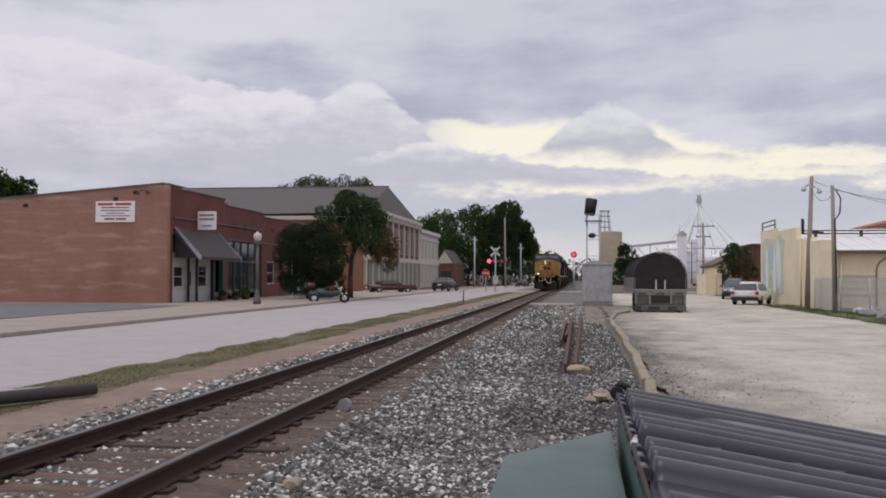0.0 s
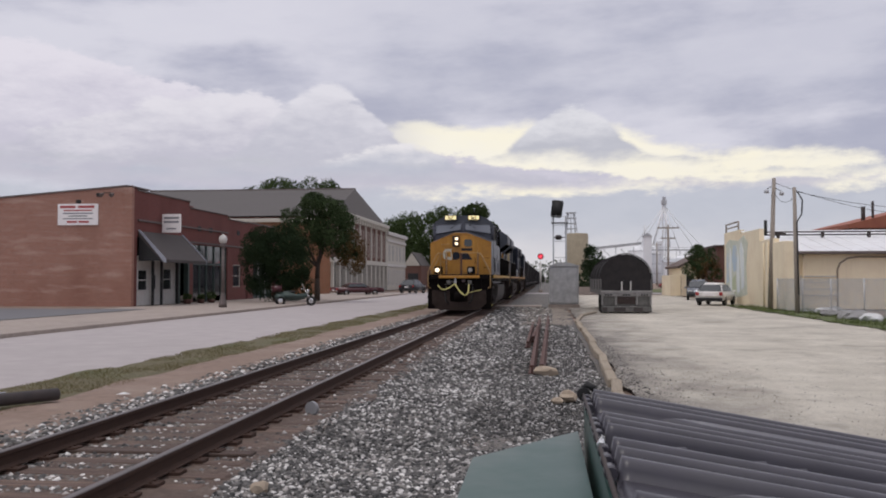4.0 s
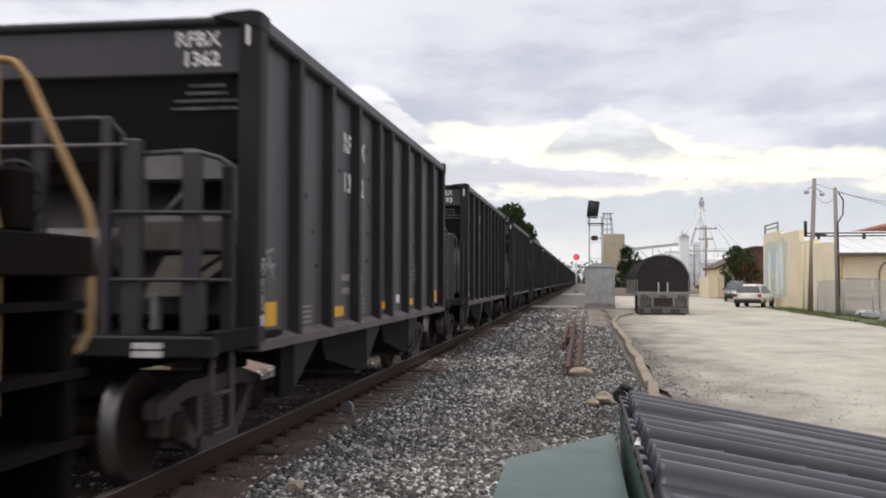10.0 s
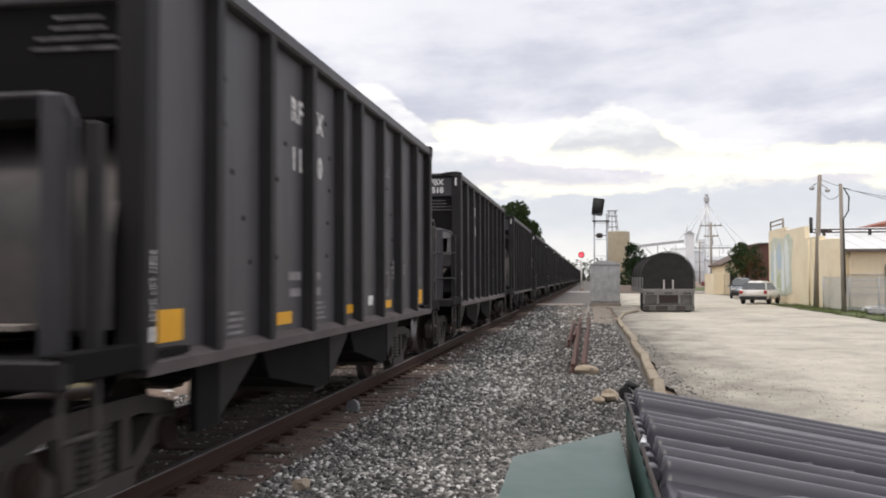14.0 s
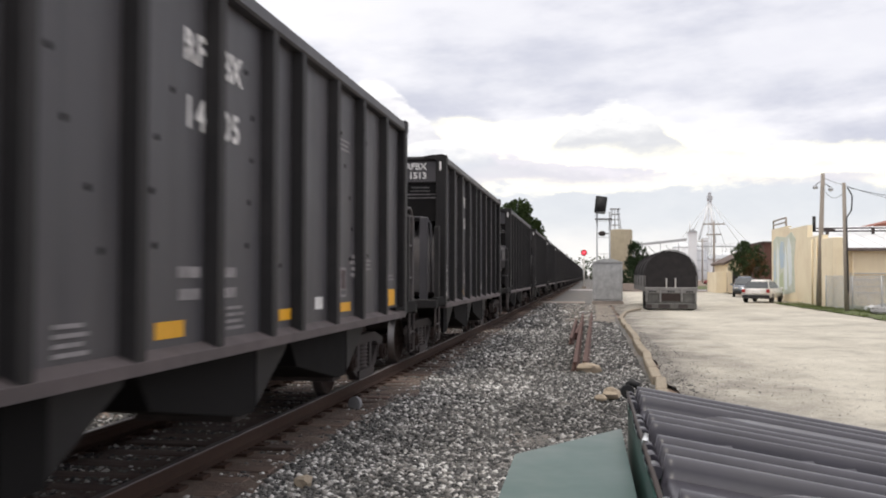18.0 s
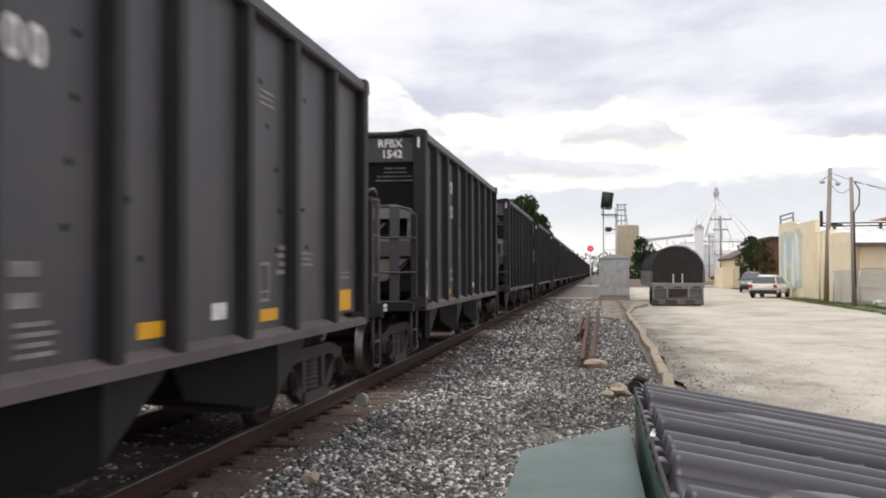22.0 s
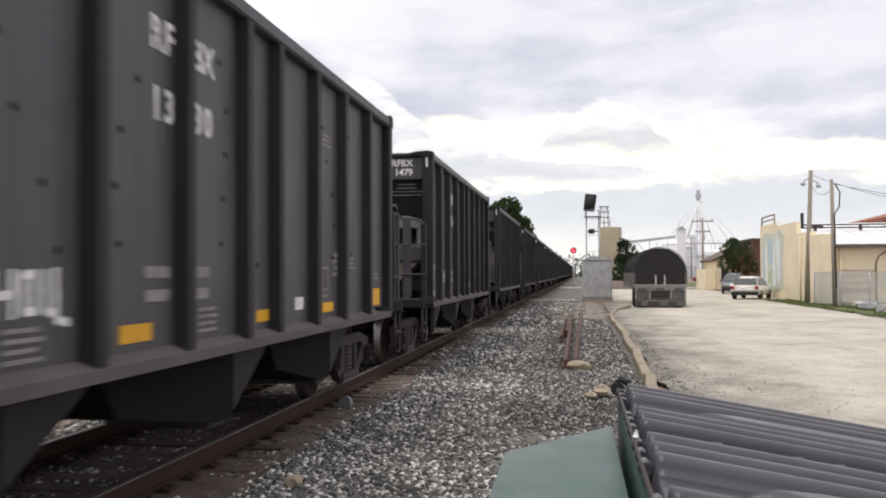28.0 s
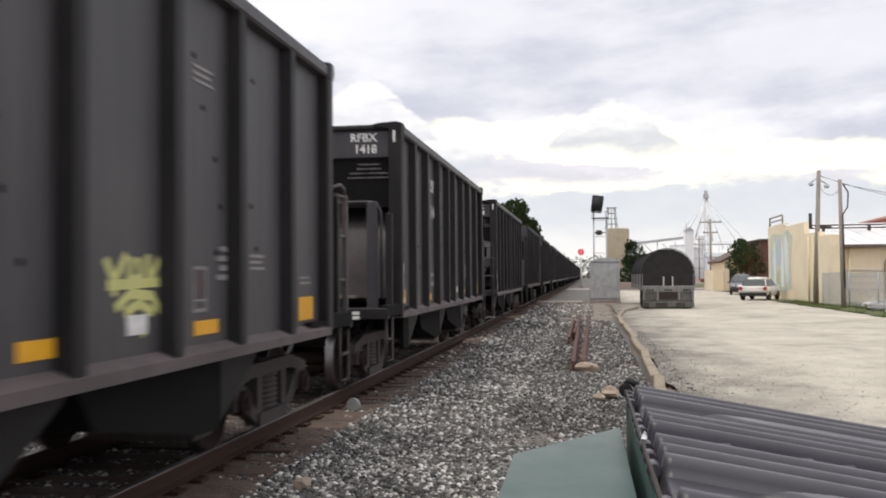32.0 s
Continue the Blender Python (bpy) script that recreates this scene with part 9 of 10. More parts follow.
        for s in (-1, 1):
            part("plough_rib", B().box(min(s * 0.60, s * 0.64), max(s * 0.60, s * 0.64), min(e * 10.40, e * 10.73), max(e * 10.40, e * 10.73), 0.15, 0.95), M["loco_black"], L)
            part("hose_bracket", B().box(s * 0.50 - 0.16, s * 0.50 + 0.16, e * 10.68 - 0.04, e * 10.68 + 0.04, 1.29, 1.315, 0.006).box(s * 0.50 - 0.09, s * 0.50 + 0.09, e * 10.58 - 0.08, e * 10.58 + 0.08, 1.33, 1.48, 0.02), M["rail_grey"], L)
        part("mu_receptacle", B().cyl((0.20, e * 10.44, 1.47), (0.20, e * 10.60, 1.47), 0.075, 14), M["faded_red"], L, "dull red cable receptacle")
        part("pilot_plate", B().box(-0.62, -0.12, e * 10.47 - 0.01, e * 10.47 + 0.01, 1.39, 1.47, 0.006), M["rail_grey"], L)
        part("coupler", B().box(-0.15, 0.15, min(e * 10.4, e * 11.1), max(e * 10.4, e * 11.0), 0.66, 0.90, 0.04).box(-0.20, 0.16, min(e * 10.85, e * 11.02), max(e * 10.85, e * 11.02), 0.56, 0.95, 0.07), M["loco_black"], L)
        part("cable_socket", B().prism([(-0.235, 1.35), (-0.125, 1.35), (-0.17, 1.60), (-0.19, 1.60)], "y", min(e * 10.45, e * 10.7), max(e * 10.45, e * 10.7)), M["steel_pale"], L)
        for s in (-1, 1):
            part("air_hose", B().tube([(s * 0.62, e * 10.5, 1.2), (s * 0.66, e * 10.75, 0.95), (s * 0.6, e * 10.85, 0.55), (s * 0.45, e * 10.8, 0.40)], 0.03), M["black"], L)
            part("uncoupling_rod", B().tube([(s * 0.49, e * 10.84, 0.92), (s * 0.99, e * 10.78, 1.03), (s * 1.05, e * 10.6, 1.05)], 0.017), M["hose_yellow"] if s * e < 0 else M["loco_black"], L)
    # yellow jumper cable across the pilot
    pts = []
    for i in range(17):                                     # shallow loop up to the hook
        u = i / 16
        pts.append((-0.98 + 0.80 * u, -10.78, 1.27 + 0.06 * u - 0.235 * math.sin(math.pi * u ** 0.72)))
    for i in range(1, 19):                                  # deep loop down to the second bracket
        u = i / 18
        pts.append((-0.18 + 0.66 * u + 0.18 * math.sin(math.pi * u), -10.78 - 0.40 * math.sin(math.pi * u), 1.33 - 0.05 * u - 0.51 * math.sin(math.pi * u) ** 0.85))
    part("jumper_cable", B().tube(pts, 0.029, 8), M["hose_yellow"], L, "yellow jumper cable hanging in two loops")
    # electrical cabinet behind the cab, full width, lower than the cab
    for s in (-1, 1):
        x = s * 1.48
        part("cabinet_side", B().box(min(x, x - s * 0.5), max(x, x - s * 0.5), CY1 + 0.02, -2.3, deck, 3.32 if lead else 2.40, 0.03), cab_skin, L)
        if not lead:
            part("recess_wall", B().box(min(s * 1.0, s * 1.06), max(s * 1.0, s * 1.06), CY1 + 0.02, -4.05, 2.40, 4.30).box(min(s * 1.0, s * 1.06), max(s * 1.0, s * 1.06), -4.05, -2.55, 2.40, 3.70).box(min(s * 1.06, s * 1.40), max(s * 1.06, s * 1.40), CY1 + 0.02, CY1 + 0.10, 2.40, 4.2), M["loco_navy"], L, "dark recessed wall")
            for y0, y1 in ((-4.2, -3.75), (-5.3, -4.85)):
                for k in range(6):
                    part("louvre", B().box(x - 0.006, x + 0.016, y0, y1, 2.0 + 0.036 * k, 2.018 + 0.036 * k), M["loco_black"], L)
            for y0, y1 in ((-6.95, -6.15), (-7.95, -7.2)):
                for k in range(11):
                    part("louvre", B().box(s * 1.5 - 0.006, s * 1.5 + 0.016, y0, y1, 1.84 + 0.05 * k, 1.864 + 0.05 * k), M["loco_black"], L)
        if lead:
            part("cabinet_seam", B().box(x - 0.02, x + 0.02, CY1 + 0.1, -2.35, 2.50, 2.53), M["loco_black"], L)
        for y in (-4.4, -3.4) if lead else ():
            part("cabinet_door", B().box(x - 0.012, x + 0.014, y - 0.42, y + 0.42, 1.95, 2.42, 0.008), side, L)
        part("cabinet_vent", B().box(x - 0.01, x + 0.012, -5.1, -4.9, 2.6, 2.85), M["black"], L)
        # rail on the cabinet's top
        if lead:
            part("top_handrail", B().tube([(s * 1.42, CY1 + 0.02, 4.34), (s * 1.42, -2.3, 4.36), (s * 1.43, -2.1, 4.25), (s * 1.45, -1.75, 3.4), (s * 1.46, -1.4, 2.74)], 0.024), M["loco_black"], L)
        for y in (-5.6, -4.5, -3.4, -2.3) if lead else ():
            part("top_post", B().tube([(s * 1.42, y, 3.3), (s * 1.42, y, 4.35)], 0.022), M["loco_black"], L)
        for y in (-5.6, -4.9, -4.1):
            part("upper_grille", B().box(s * 1.03 - 0.01, s * 1.03 + 0.012, y - 0.3, y + 0.3, 3.4, 3.95), M["grille"], L)
    # long hood
    part("hood", B().prism([(-HOOD, deck), (-HOOD, 4.32), (-0.75, 4.55), (0.75, 4.55), (HOOD, 4.32), (HOOD, deck)], "y", CY1, 9.55), side, L, "blue-grey long hood")
    part("hood_end", B().box(-0.98, 0.98, 9.551, 9.60, deck, 4.1, 0.01), M["loco_yellow"] if not lead else M["loco_yellow"], L, "yellow hood end")
    part("hood_end_band", B().box(-0.985, 0.985, 9.602, 9.612, deck + 0.02, 2.35), M["loco_navy"], L)
    part("hood_end_band", B().box(-0.2, 0.985, 9.602, 9.61, 2.75, 3.25), M["loco_navy"], L)
    tx = part("end_number", letters(number, 0.26, M["brick_dark"]), None, L)
    tx.matrix_basis = Matrix.Translation((-0.45, 9.612, 3.72)) @ pose(0, 0, 0, 0, 0, 180) @ SOUTH
    rl = part("rear_lamp_box", B().box(-0.28, 0.28, 9.60, 9.72, 3.78, 4.0, 0.02), M["loco_black"], L)
    for x in (-0.13, 0.13):
        part("rear_lamp", B().cyl((x, 9.72, 3.89), (x, 9.75, 3.89), 0.1, 14), M["lens"], rl)
    for s in (-1, 1):
        x = s * HOOD
        for i in range(13):
            y = -1.7 + i * 0.62
            b = B().box(x - 0.012, x + 0.018, y - 0.27, y + 0.27, 2.0, 3.72, 0.008)
            part("hood_door", b, side, L)
            part("door_latch", B().box(x + s * 0.02 - 0.012, x + s * 0.02 + 0.012, y + 0.18, y + 0.23, 2.75, 2.95), M["loco_black"], L)
        for y in (5.46, 5.91, 6.35, 6.85, 7.40) if lead else ():
            part("radiator_grille", B().box(x - 0.012, x + 0.026, y - 0.17, y + 0.17, 1.98, 3.02, 0.006), M["grille"], L)
            part("slot_frame", B().box(x - 0.012, x + 0.036, y - 0.215, y - 0.175, 1.94, 3.06).box(x - 0.012, x + 0.036, y + 0.175, y + 0.205, 1.94, 3.06), side, L)
        for i in range(6):
            part("hood_seam", B().box(x - 0.01, x + 0.024, -5.3 + i * 2.55, -5.26 + i * 2.55, 1.8, 4.3), M["loco_black"], L)
        part("hood_ledge", B().box(x - 0.02, x + 0.035, -2.2, 9.4, 3.74, 3.77, 0.005), M["loco_black"], L)
        part("hood_pipe", B().tube([(x + s * 0.03, 8.3, 1.8), (x + s * 0.03, 8.3, 3.0), (x + s * 0.03, 8.1, 3.15), (x + s * 0.03, 7.8, 3.15)], 0.022), M["loco_black"], L)
        for y, z in ((-1.2, 3.9), (1.1, 3.95), (4.0, 3.3), (3.0, 2.2), (5.4, 2.4)):
            part("hood_plate", B().box(x - 0.01, x + 0.024, y - 0.055, y + 0.055, z, z + 0.045), M["white_paint"], L)
        block_logo(L, s, 2.0, 3.8, 1.38, 2.42, M["logo_yellow"])
        for y0, y1, z0, z1 in (() if lead else ((5.45, 6.2, 2.25, 3.36), (6.45, 7.3, 1.95, 3.30), (4.9, 5.32, 2.95, 3.50))) + ((-1.95, -0.85, 3.78, 4.22), (-3.25, -2.65, 3.72, 4.26), (-4.0, -3.5, 3.78, 4.27)):
            part("dark_screen", B().box(x - 0.012, x + 0.026, y0, y1, z0, z1, 0.006), M["grille"], L, "black louvred hood screen")
        part("low_box", B().box(min(x, x + s * 0.42), max(x, x + s * 0.42), -2.25, -0.2, deck, 2.14, 0.02), M["loco_black"], L)
        # flared radiator wing
        wing = [(s * 0.95, 3.35), (s * 1.56, 3.86), (s * 1.56, 4.38), (s * 1.2, 4.60), (0.0, 4.64), (0.0, 3.35)]
        part("radiator_wing", B().prism(wing, "y", 5.5, 9.75), M["loco_roof"], L, "flared radiator wing")
        part("wing_face", B().box(s * 1.562 - 0.006, s * 1.562 + 0.006, 5.53, 9.72, 3.88, 4.36), M["door_grey"], L)
        for i in range(4):
            y = 6.08 + i * 1.03
            nrm = Vector((s * 0.47, 0, -0.61)).normalized() * 0.012
            q = [Vector((s * 1.0, y - 0.46, 3.39)), Vector((s * 1.52, y - 0.46, 3.79)), Vector((s * 1.52, y + 0.46, 3.79)), Vector((s * 1.0, y + 0.46, 3.39))]
            part("wing_screen", B().add([tuple(p + nrm) for p in q] + [tuple(p) for p in q], [(0, 1, 2, 3), (3, 2, 1, 0)]), M["grille"], L)
        # walkway railing
        posts = [-1.9 + i * 0.98 for i in range(12)]
        part("walkway_rail", B().tube([(s * 1.47, -2.15, 2.55), (s * 1.47, -1.9, 2.78), (s * 1.47, 9.2, 2.78), (s * 1.47, 9.55, 2.70), (s * 1.48, 9.66, 2.4), (s * 1.5, 9.66, 1.0)], 0.024), M["rail_grey"], L)
        for y in posts:
            part("railing_post", B().tube([(s * 1.5, y, 1.45), (s * 1.47, y, 2.78)], 0.028), M["loco_black"], L)
    part("exhaust", B().box(-0.45, 0.45, 2.2, 3.2, 4.50, 4.78, 0.03), M["loco_black"], L)
    part("dynamic_brake_vent", B().box(-0.8, 0.8, -5.2, -2.5, 4.52, 4.68, 0.03), M["loco_roof"], L)
    # fuel tank and reservoirs
    if tank_style == 0:
        tk = [(-1.42, 0.62), (-1.30, 0.32), (1.30, 0.32), (1.42, 0.62), (1.46, 1.18), (1.40, 1.24), (-1.40, 1.24), (-1.46, 1.18)]
        part("fuel_tank", B().prism(tk, "y", -3.85, 3.60), M["tank_pale"], L, "dusty brown fuel tank")
    else:
        tk = [(-1.44, 0.5), (-1.30, 0.30), (1.30, 0.30), (1.44, 0.5), (1.46, 0.62), (1.0, 0.66), (1.0, 1.24), (-1.0, 1.24), (-1.0, 0.66), (-1.46, 0.62)]
        part("fuel_tank", B().prism(tk, "y", -3.78, 4.05), M["tank_grey"], L, "dusty brown fuel tank")
        for s in (-1, 1):
            for y0, y1 in ((-1.86, 0.26), (0.56, 2.62)):
                part("air_reservoir", bevelled(B().cyl((s * 1.19, y0, 0.99), (s * 1.19, y1, 0.99), 0.30, 20), 0.09, 2), M["tank_grey"], L, "dusty air reservoir")
            for y in (-1.45, -0.1, 0.95, 2.25):
                part("reservoir_strap", B().lathe([(0.304, y - 0.03), (0.312, y - 0.03), (0.312, y + 0.03), (0.304, y + 0.03)], 20, "y", Matrix.Translation((s * 1.19, 0, 0.99))).box(min(s * 1.1, s * 1.44), max(s * 1.1, s * 1.44), y - 0.05, y + 0.05, 0.60, 0.72), M["loco_under"], L)
            for q0, q1 in ((2.78, 4.05), (-3.78, -2.95), (-2.90, -2.16)):
                part("tank_end", B().box(min(s * 1.0, s * 1.46), max(s * 1.0, s * 1.46), q0, q1, 0.5, 1.24, 0.03), M["tank_grey"], L)
    for s in (-1, 1):
        part("piping", B().tube([(s * 1.2, -5.2, 1.30), (s * 1.25, -3.2, 1.34), (s * 1.25, 4.0, 1.34), (s * 1.2, 8.5, 1.30)], 0.035), M["loco_under"], L)
        part("bell_lamp", B().cyl((s * 1.3, -5.9, 1.14), (s * 1.36, -5.9, 1.12), 0.05, 10), M["lens"], L)
        part("sand_box", B().box(min(s * 0.95, s * 1.45), max(s * 0.95, s * 1.45), 4.10, 4.45, 0.75, 1.2, 0.03), M["loco_under"], L)
    axles = loco_truck(L, -6.6) + loco_truck(L, 6.6)
    # true length over the couplers is 23.2 m: everything but the wheels is drawn out a little
    long = Matrix.Diagonal((1, 1.04, 1, 1))
    for ob in L.children_recursive:
        if "radius" in ob:
            ob.matrix_parent_inverse = pose(0, ob.matrix_parent_inverse.translation.y * 1.04, ob["radius"])
        elif "radius" not in ob.parent:
            if ob.matrix_basis == Matrix.Identity(4):
                ob.data.transform(long)
            else:
                ob.matrix_basis = long @ ob.matrix_basis
    return L, axles

# ---------------------------------------------------------------- the train
RUNNING = []                        # thing, place at t = 10 s, turn
HOPPER_Y = 7.412 + BODY              # centre of the first hopper at t = 10 s
hopper_a, axles_a = build_hopper("hopper_car", -1)
hopper_b, axles_b = build_hopper("hopper_car", 1)
NUMBERS = {0: "1362", 1: "1193", 2: "1113", 3: "1598", 4: "1140", 5: "1110", 6: "1518", 9: "1185", 10: "1405", 11: "1513", 12: "1445", 13: "1101", 14: "1343", 15: "1200",
           16: "1542", 17: "1186", 18: "1132", 19: "1409", 20: "1406", 23: "1330", 24: "1479", 25: "1011", 26: "1178", 27: "1098", 28: "1203", 29: "1418"}
PLAIN_END = (1, 2, 4, 5, 7, 10, 11, 21, 23, 25, 26, 29)     # cars that lead with the plain end
NEAR, CARS = 31, 57
owner = letters("RFBX", 0.165, M["white_paint"], name="owner_mark", bold=0.025)
side_letters = [letters(c, 0.30, M["white_paint"], name="owner_letter", bold=0.025) for c in "RFBX"]
digit = {c: letters(c, 0.30, M["white_paint"], name="number_digit", bold=0.025) for c in "0123456789"}
SIDE_AT = (3.08, 3.27, 3.74, 3.93)
for k in range(NEAR):
    plain = k in PLAIN_END
    ob = copy_thing(hopper_b if plain else hopper_a, pose(0, 0, 0))
    ob["group"] = "hopper cars of the train"
    RUNNING.append((ob, HOPPER_Y + k * CAR, 0))
    y_end = -BODY - 0.034
    text = NUMBERS.get(k)
    part("owner_mark", owner, None, ob).matrix_basis = Matrix.Translation((1.0, y_end, HT - 0.235)) @ SOUTH
    if text:
        ob["label"] = "black open-top steel hopper car numbered " + text + " on its end and side"
        part("end_number", letters(text, 0.165, M["white_paint"], name="end_number", bold=0.03), None, ob).matrix_basis = Matrix.Translation((1.03, y_end, HT - 0.40)) @ SOUTH
    else:
        part("end_number", B().box(0.85, 1.21, y_end - 0.002, y_end, HT - 0.40, HT - 0.29), M["white_paint"], ob)
    for i in range(4):
        part("owner_letter", side_letters[i], None, ob).matrix_basis = Matrix.Translation((HW - 0.102, SIDE_AT[i] - BODY, 2.99)) @ EAST
        if text:
            part("number_digit", digit[text[i]], None, ob).matrix_basis = Matrix.Translation((HW - 0.102, SIDE_AT[i] - BODY, 2.54)) @ EAST
        else:
            part("number_digit", B().box(HW - 0.104, HW - 0.100, SIDE_AT[i] - BODY - 0.07, SIDE_AT[i] - BODY + 0.07, 2.56, 2.77), M["white_paint"], ob)
for o in (hopper_a, hopper_b):
    for c in list(o.children_recursive) + [o]:
        bpy.data.objects.remove(c)
far_car = far_hopper("hopper_car")
for k in range(NEAR, CARS):
    ob = far_car if k == NEAR else copy_thing(far_car, pose(0, 0, 0))
    ob["group"] = "hopper cars of the train"
    RUNNING.append((ob, HOPPER_Y + k * CAR, 0))


def scrawl(k, d, z, strokes, r, material, label):
    """Spray-paint strokes on a side sheet, flat against it."""
    for pts in strokes:
        b = B()
        for (ya, za), (yb, zb) in zip(pts, pts[1:]):
            n = Vector((0, zb - za, -(yb - ya)))
            n = n.normalized() * r if n.length else Vector((0, 0, r))
            e = Vector((0, yb - ya, zb - za)).normalized() * r * 0.5
            p, q = Vector((HW - 0.102, d - BODY + ya, z + za)) - e, Vector((HW - 0.102, d - BODY + yb, z + zb)) + e
            b.add([p - n, p + n, q + n, q - n], [(0, 1, 2, 3), (3, 2, 1, 0)])
        part("spray_stroke", b, material, RUNNING[k][0], label)


WORD = [[(-0.46, 0), (-0.46, 0.22)], [(-0.36, 0.22), (-0.34, 0.02), (-0.26, 0.02), (-0.26, 0.22)], [(-0.14, 0), (-0.14, 0.22)], [(-0.14, 0.10), (0.02, 0.11)], [(0.02, 0), (0.02, 0.22)],
        [(0.12, 0.02), (0.10, 0.20), (0.20, 0.21), (0.21, 0.02), (0.12, 0.02)], [(0.30, 0.22), (0.31, 0.02), (0.40, 0.0)], [(0.40, 0.23), (0.41, -0.03), (0.52, -0.05)]]
scrawl(23, 1.52, 1.34, WORD, 0.022, M["white_paint"], "white spray-paint strokes")
scrawl(24, 2.42, 1.37, WORD, 0.022, M["white_paint"], "white spray-paint strokes")
scrawl(28, 6.22, 1.27, [[(-0.4, 0.37), (-0.31, 0.25), (-0.17, 0.4)], [(-0.28, 0.25), (-0.31, 0.18)], [(-0.09, 0.38), (-0.14, 0.24), (0.03, 0.28), (0.0, 0.38)], [(0.11, 0.4), (0.14, 0.25), (0.26, 0.38)], [(0.28, 0.26), (0.37, 0.4), (0.43, 0.26)], [(-0.37, 0.23), (0.48, 0.25)], [(-0.28, 0.1), (-0.11, 0.18), (0.17, 0.16), (0.26, 0.07)], [(-0.17, 0.07), (0.0, 0.12), (0.17, 0.06)], [(0.03, 0.0), (0.06, -0.07)], [(0.43, 0.3), (0.57, 0.22), (0.43, 0.16)]], 0.03, M["graffiti_yellow"], "pale yellow spray-paint strokes")
scrawl(4, 6.78, 1.25, [[(-0.28, 0.02), (-0.18, 0.22), (-0.06, 0.30), (0.02, 0.52), (0.08, 0.30), (0.2, 0.2), (0.24, 0.0)], [(-0.2, 0.08), (0.16, 0.12)], [(-0.12, 0.2), (0.1, 0.24)]], 0.035, M["graffiti_faded"], "faded olive spray-paint strokes")
scrawl(4, 9.12, 1.22, [[(-0.3, 0.16), (-0.22, 0.0), (-0.1, 0.05), (-0.12, 0.2), (-0.3, 0.16)], [(0.0, 0.2), (0.02, 0.02), (0.14, 0.02), (0.16, 0.22)], [(0.22, 0.0), (0.26, 0.2)]], 0.022, M["faint_paint"], "faint white spray-paint strokes")
scrawl(3, 8.75, 1.22, [[(-0.14, 0.0), (-0.1, 0.24)], [(-0.02, 0.02), (0.0, 0.22), (0.1, 0.12), (0.02, 0.04)]], 0.026, M["graffiti_teal"], "pale teal spray-paint strokes")
scrawl(0, 0.46, 1.50, [[(-0.16, 0.0), (0.0, 0.22), (0.14, 0.04)], [(-0.12, 0.14), (0.16, 0.16)], [(-0.1, 0.26), (0.12, 0.3)]], 0.02, M["faint_paint"], "faint white spray-paint strokes")

locos = [("locomotive", "blue and yellow lead diesel locomotive with lit headlamps", "865", True, 0, M["loco_blue"]),
         ("locomotive", "dirty blue diesel locomotive coupled long hood first", "848", False, 1, M["loco_blue"]),
         ("locomotive", "weathered blue-grey diesel locomotive coupled long hood first", "5443", False, 1, M["loco_dirty"])]
LOCO_AXLES = []
for i, (nm, lab, num, lead, style, skin) in enumerate(locos):
    ob, ax = build_loco(nm, lab, num, lead, 0, skin, style)
    ob["group"] = "locomotives of the train"
    LOCO_AXLES += ax
    RUNNING.append((ob, (-51.96, -29.24, -6.19)[i], 0 if lead else 180))

# ---------------------------------------------------------------- the waste container under the camera
# hinge line along y at x = HX, lids falling away to the east
HX, HY0, HY1, HZ, FALL = 0.125, 1.48, 3.40, 1.300, 0.165
dump = thing("waste_container", "green steel waste container with grey ribbed plastic lids", "waste container")


def lid_z(x):
    return HZ - FALL * (x - HX)


RIDGES = ((0.030, 0.028), (0.150, 0.032), (0.248, 0.032), (0.560, 0.032), (0.675, 0.032), (0.79, 0.032))     # place and half width over the lid's run


def lid(y0, y1, seed):
    """One plastic lid: rounded ridges running down the fall, flat valleys, and a wedge that rises in the widest valley."""
    n, m = 150, 46
    vs = []
    run_ = y1 - y0
    for j in range(n + 1):
        v = j / n
        q = v * 0.84
        y = y0 + run_ * v
        for i in range(m + 1):
            u = (i / m) ** 1.25
            x = HX + 0.02 + 1.42 * u
            h = 0.0
            for c, w in RIDGES:
                d = abs(q - c) / w
                if d < 1:
                    h = max(h, 0.044 * (1 - d ** 3.0) ** 0.6)
            # the wedge between the third and fourth ridge
            half = 0.078 * min(1.0, max(0.0, (u - 0.10) / 0.12))
            d = abs(q - 0.405)
            if d < half:
                h = max(h, 0.040 * min(1.0, (half - d) / 0.035) ** 0.7)
            d = abs(q - 0.12)
            if d < 0.03 and u > 0.15 and math.sin(u * 40 + seed * 2) > 0.82:
                h = max(h, 0.016)
            h *= min(1, u / 0.015 + 0.45)
            z = lid_z(x) + h
            if j in (0, n) or i in (0, m):
                z -= 0.03
            vs.append((x, y, z))
    b = B()
    w = m + 1
    b.add(vs, [(j * w + i, j * w + i + 1, (j + 1) * w + i + 1, (j + 1) * w + i) for j in range(n) for i in range(m)], True)
    return b


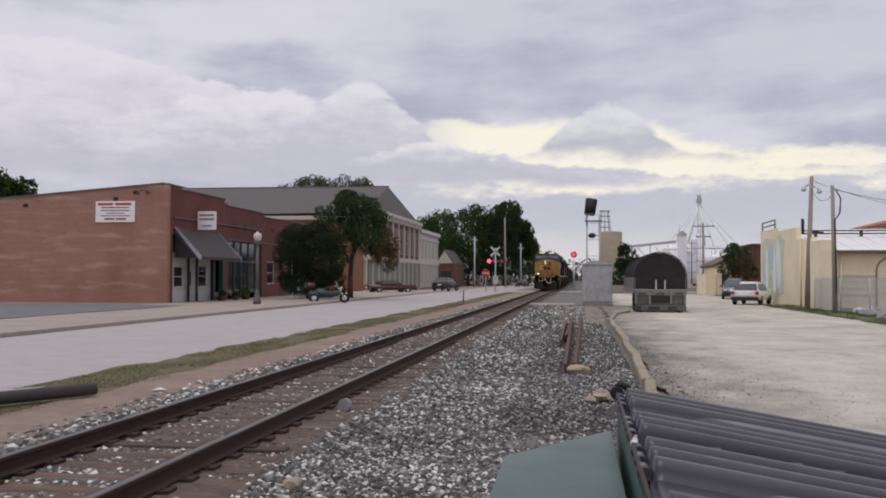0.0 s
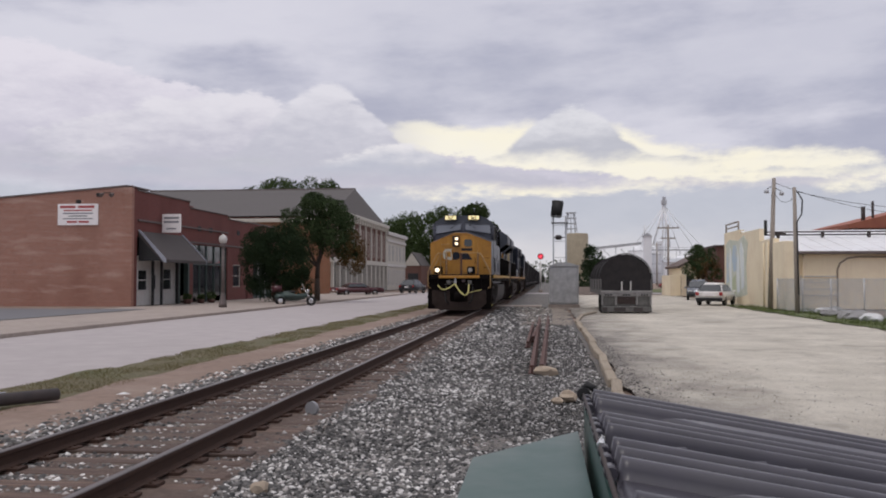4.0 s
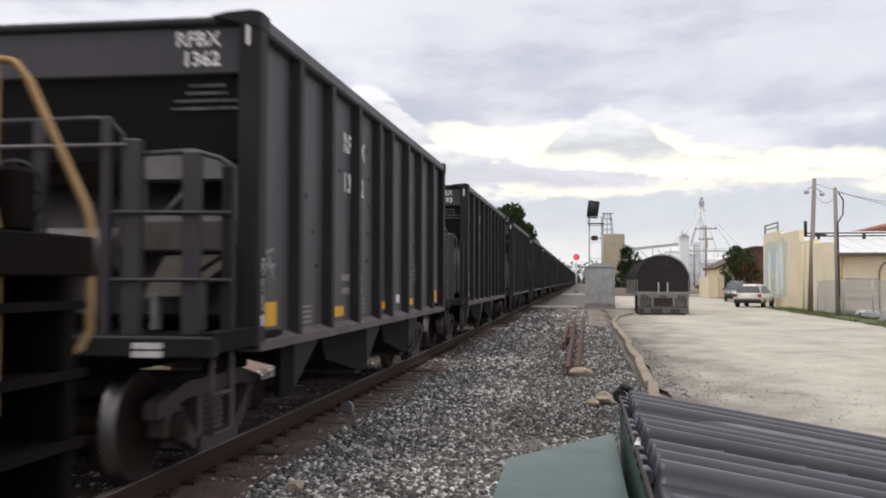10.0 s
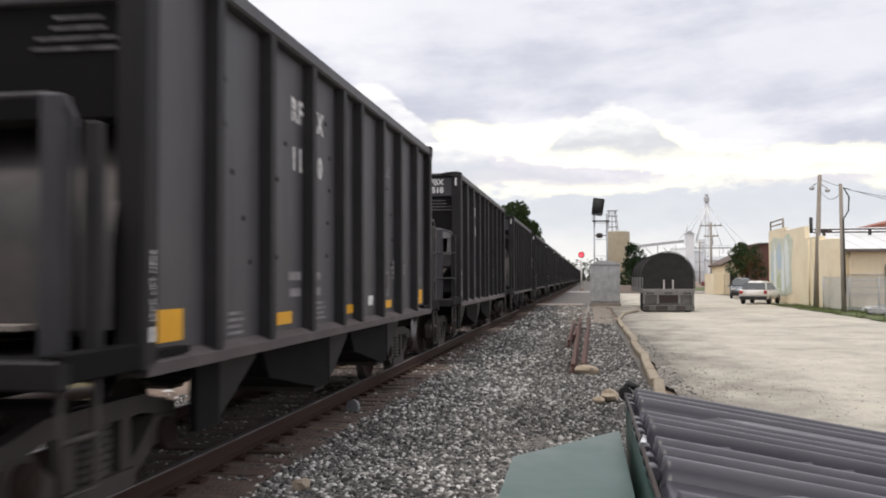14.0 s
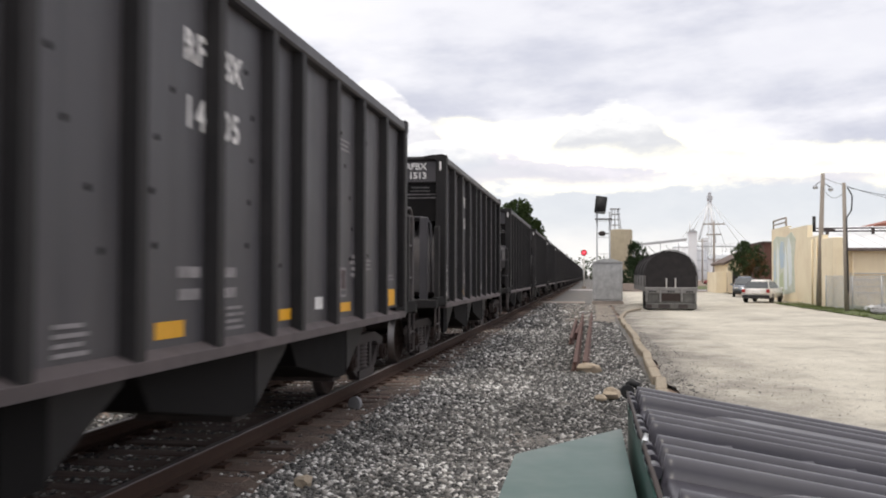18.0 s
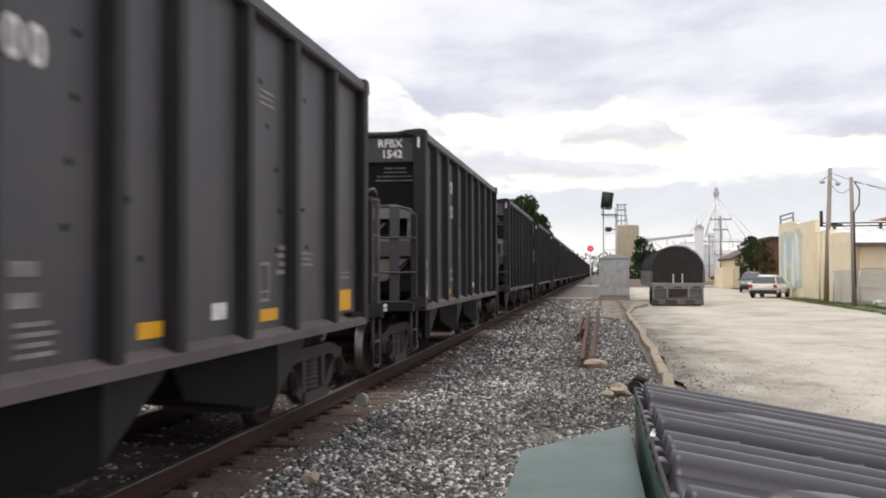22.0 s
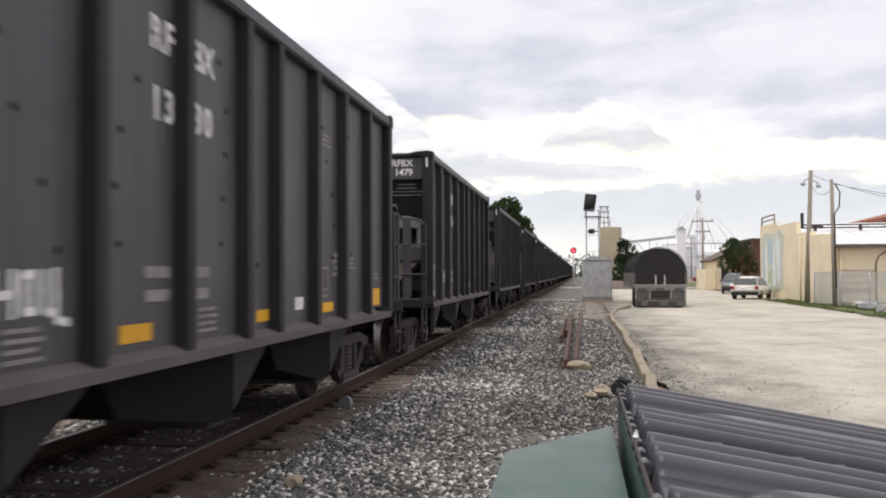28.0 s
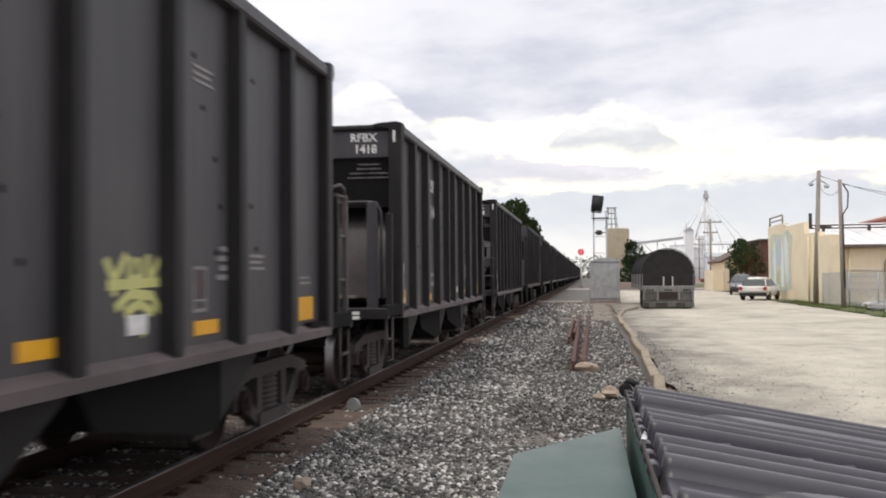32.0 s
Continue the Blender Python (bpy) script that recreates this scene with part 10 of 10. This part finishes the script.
mid = 2.46
for i, (a, c) in enumerate(((HY0, mid - 0.06), (mid + 0.08, HY1))):
    ld = part("lid", lid(a, c, i), M["lid"], dump, "grey ribbed plastic lid")
    for place, half in RIDGES:
        y = a + (c - a) * place / 0.84
        part("hinge_loop", B().cyl((HX + 0.008, y - 0.03, HZ + 0.004), (HX + 0.008, y + 0.03, HZ + 0.004), 0.015, 10), M["lid"], ld)
part("hinge_rod", B().cyl((HX, HY0 - 0.05, HZ + 0.012), (HX, HY1 + 0.03, HZ + 0.012), 0.006, 8), M["truck_iron"], dump, "bare steel hinge rod")
part("hinge_end", B().cyl((HX - 0.0, HY1 + 0.005, HZ + 0.012), (HX + 0.0, HY1 + 0.05, HZ + 0.012), 0.024, 12).tube([(HX, HY1 + 0.03, HZ + 0.03), (HX + 0.015, HY1 + 0.03, HZ + 0.045), (HX + 0.04, HY1 + 0.02, HZ + 0.03)], 0.014), M["black"], dump)
b = B().box(HX + 0.0, HX + 0.02, HY0 + 0.01, HY1 - 0.01, 0.10, HZ - 0.03)
part("back_wall", b, M["bin_green"], dump, "dark green steel back wall")
b = B().prism([(HX + 0.02, 0.10), (HX + 1.45, 0.10), (HX + 1.45, lid_z(HX + 1.45) - 0.05), (HX + 0.02, HZ - 0.05)], "y", HY1 - 0.03, HY1 - 0.01)
part("side_wall", b, M["bin_green"], dump)
b = B().prism([(HX + 0.02, 0.10), (HX + 1.45, 0.10), (HX + 1.45, lid_z(HX + 1.45) - 0.05), (HX + 0.02, HZ - 0.05)], "y", HY0 + 0.01, HY0 + 0.03)
part("side_wall", b, M["bin_green"], dump)
part("front_wall", B().box(HX + 1.43, HX + 1.45, HY0 + 0.03, HY1 - 0.03, 0.10, lid_z(HX + 1.45) - 0.05), M["bin_green"], dump)
part("floor_pan", B().box(HX, HX + 1.45, HY0 + 0.01, HY1 - 0.01, 0.05, 0.10), M["bin_green"], dump)
for x in (HX + 0.2, HX + 1.2):
    for y in (HY0 + 0.2, HY1 - 0.25):
        part("caster", B().cyl((x - 0.03, y, 0.045), (x + 0.03, y, 0.045), 0.065, 10), M["tyre"], dump)
# steel ledge on the track side
b = B()
b.add([(0.10, 3.30, 1.20), (-0.22, 2.78, 1.20), (-0.21, 1.35, 1.20), (0.11, 1.35, 1.20),
       (0.10, 3.30, 0.2), (-0.22, 2.78, 0.2), (-0.21, 1.35, 0.2), (0.11, 1.35, 0.2)],
      [(0, 1, 2, 3), (0, 4, 5, 1), (1, 5, 6, 2), (2, 6, 7, 3), (3, 7, 4, 0), (7, 6, 5, 4)])
part("ledge", b, M["bin_green"], dump, "flat green steel ledge")
# dark recess between the lids, with the stops that stick up in it
for k in range(8):
    x = HX + 0.20 + 0.15 * k + (0.05 if k % 2 else 0)
    part("lid_stop", B().prism([(mid - 0.055, lid_z(x) - 0.03), (mid + 0.075, lid_z(x) - 0.03), (mid + 0.07, lid_z(x) + 0.018), (mid - 0.03, lid_z(x) - 0.012)], "x", x, x + 0.03), M["lid"], dump)
# black strip added under the gap in place of the shade inside
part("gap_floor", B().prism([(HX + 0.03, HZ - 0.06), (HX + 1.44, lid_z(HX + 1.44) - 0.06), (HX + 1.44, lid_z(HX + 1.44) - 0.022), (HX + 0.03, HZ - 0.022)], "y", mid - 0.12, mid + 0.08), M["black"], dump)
part("steel_end", B().tube([(HX + 0.0, HY0 + 0.86, HZ + 0.016), (HX + 0.01, HY0 + 0.96, HZ + 0.018)], 0.010), M["chrome"], dump, "bare steel end of the hinge rod")

# ---------------------------------------------------------------- the train runs
SPEED, GAIN = 17.959, 0.00975


def run(t):
    """Metres run since t = 10 s; steady before 6 s."""
    u = t - 10
    return SPEED * u + GAIN * u * u if t > 6 else SPEED * -4 + GAIN * 16 + (SPEED - 8 * GAIN) * (u + 4)


TIMES = [0, 2, 4, 6, 8, 10, 12, 14, 16, 18, 20, 22, 24, 26, 28, 30, 32]


def motions():
    for ob, y, turn in RUNNING:
        walk(ob, [(t, pose(TC, y - run(t), RAIL_Z, 0, 0, turn)) for t in TIMES])
    # wheels of one size and direction roll alike: the first is keyed, the others take its turning over
    first = {}
    for ob, y, turn in RUNNING:
        for axle in ob.children:
            if "radius" not in axle:
                continue
            key = (axle["radius"], turn)
            if key not in first:
                sign = -1 if turn else 1
                walk(axle, [(i / 30, pose(0, 0, 0) @ Matrix.Rotation(sign * run(i / 30) / axle["radius"], 4, "X")) for i in range(961)])
                first[key] = axle
            else:
                data, src = axle.animation_data_create(), first[key].animation_data
                data.action = src.action
                data.action_slot = src.action_slot
                axle.rotation_mode = "QUATERNION"


motions()
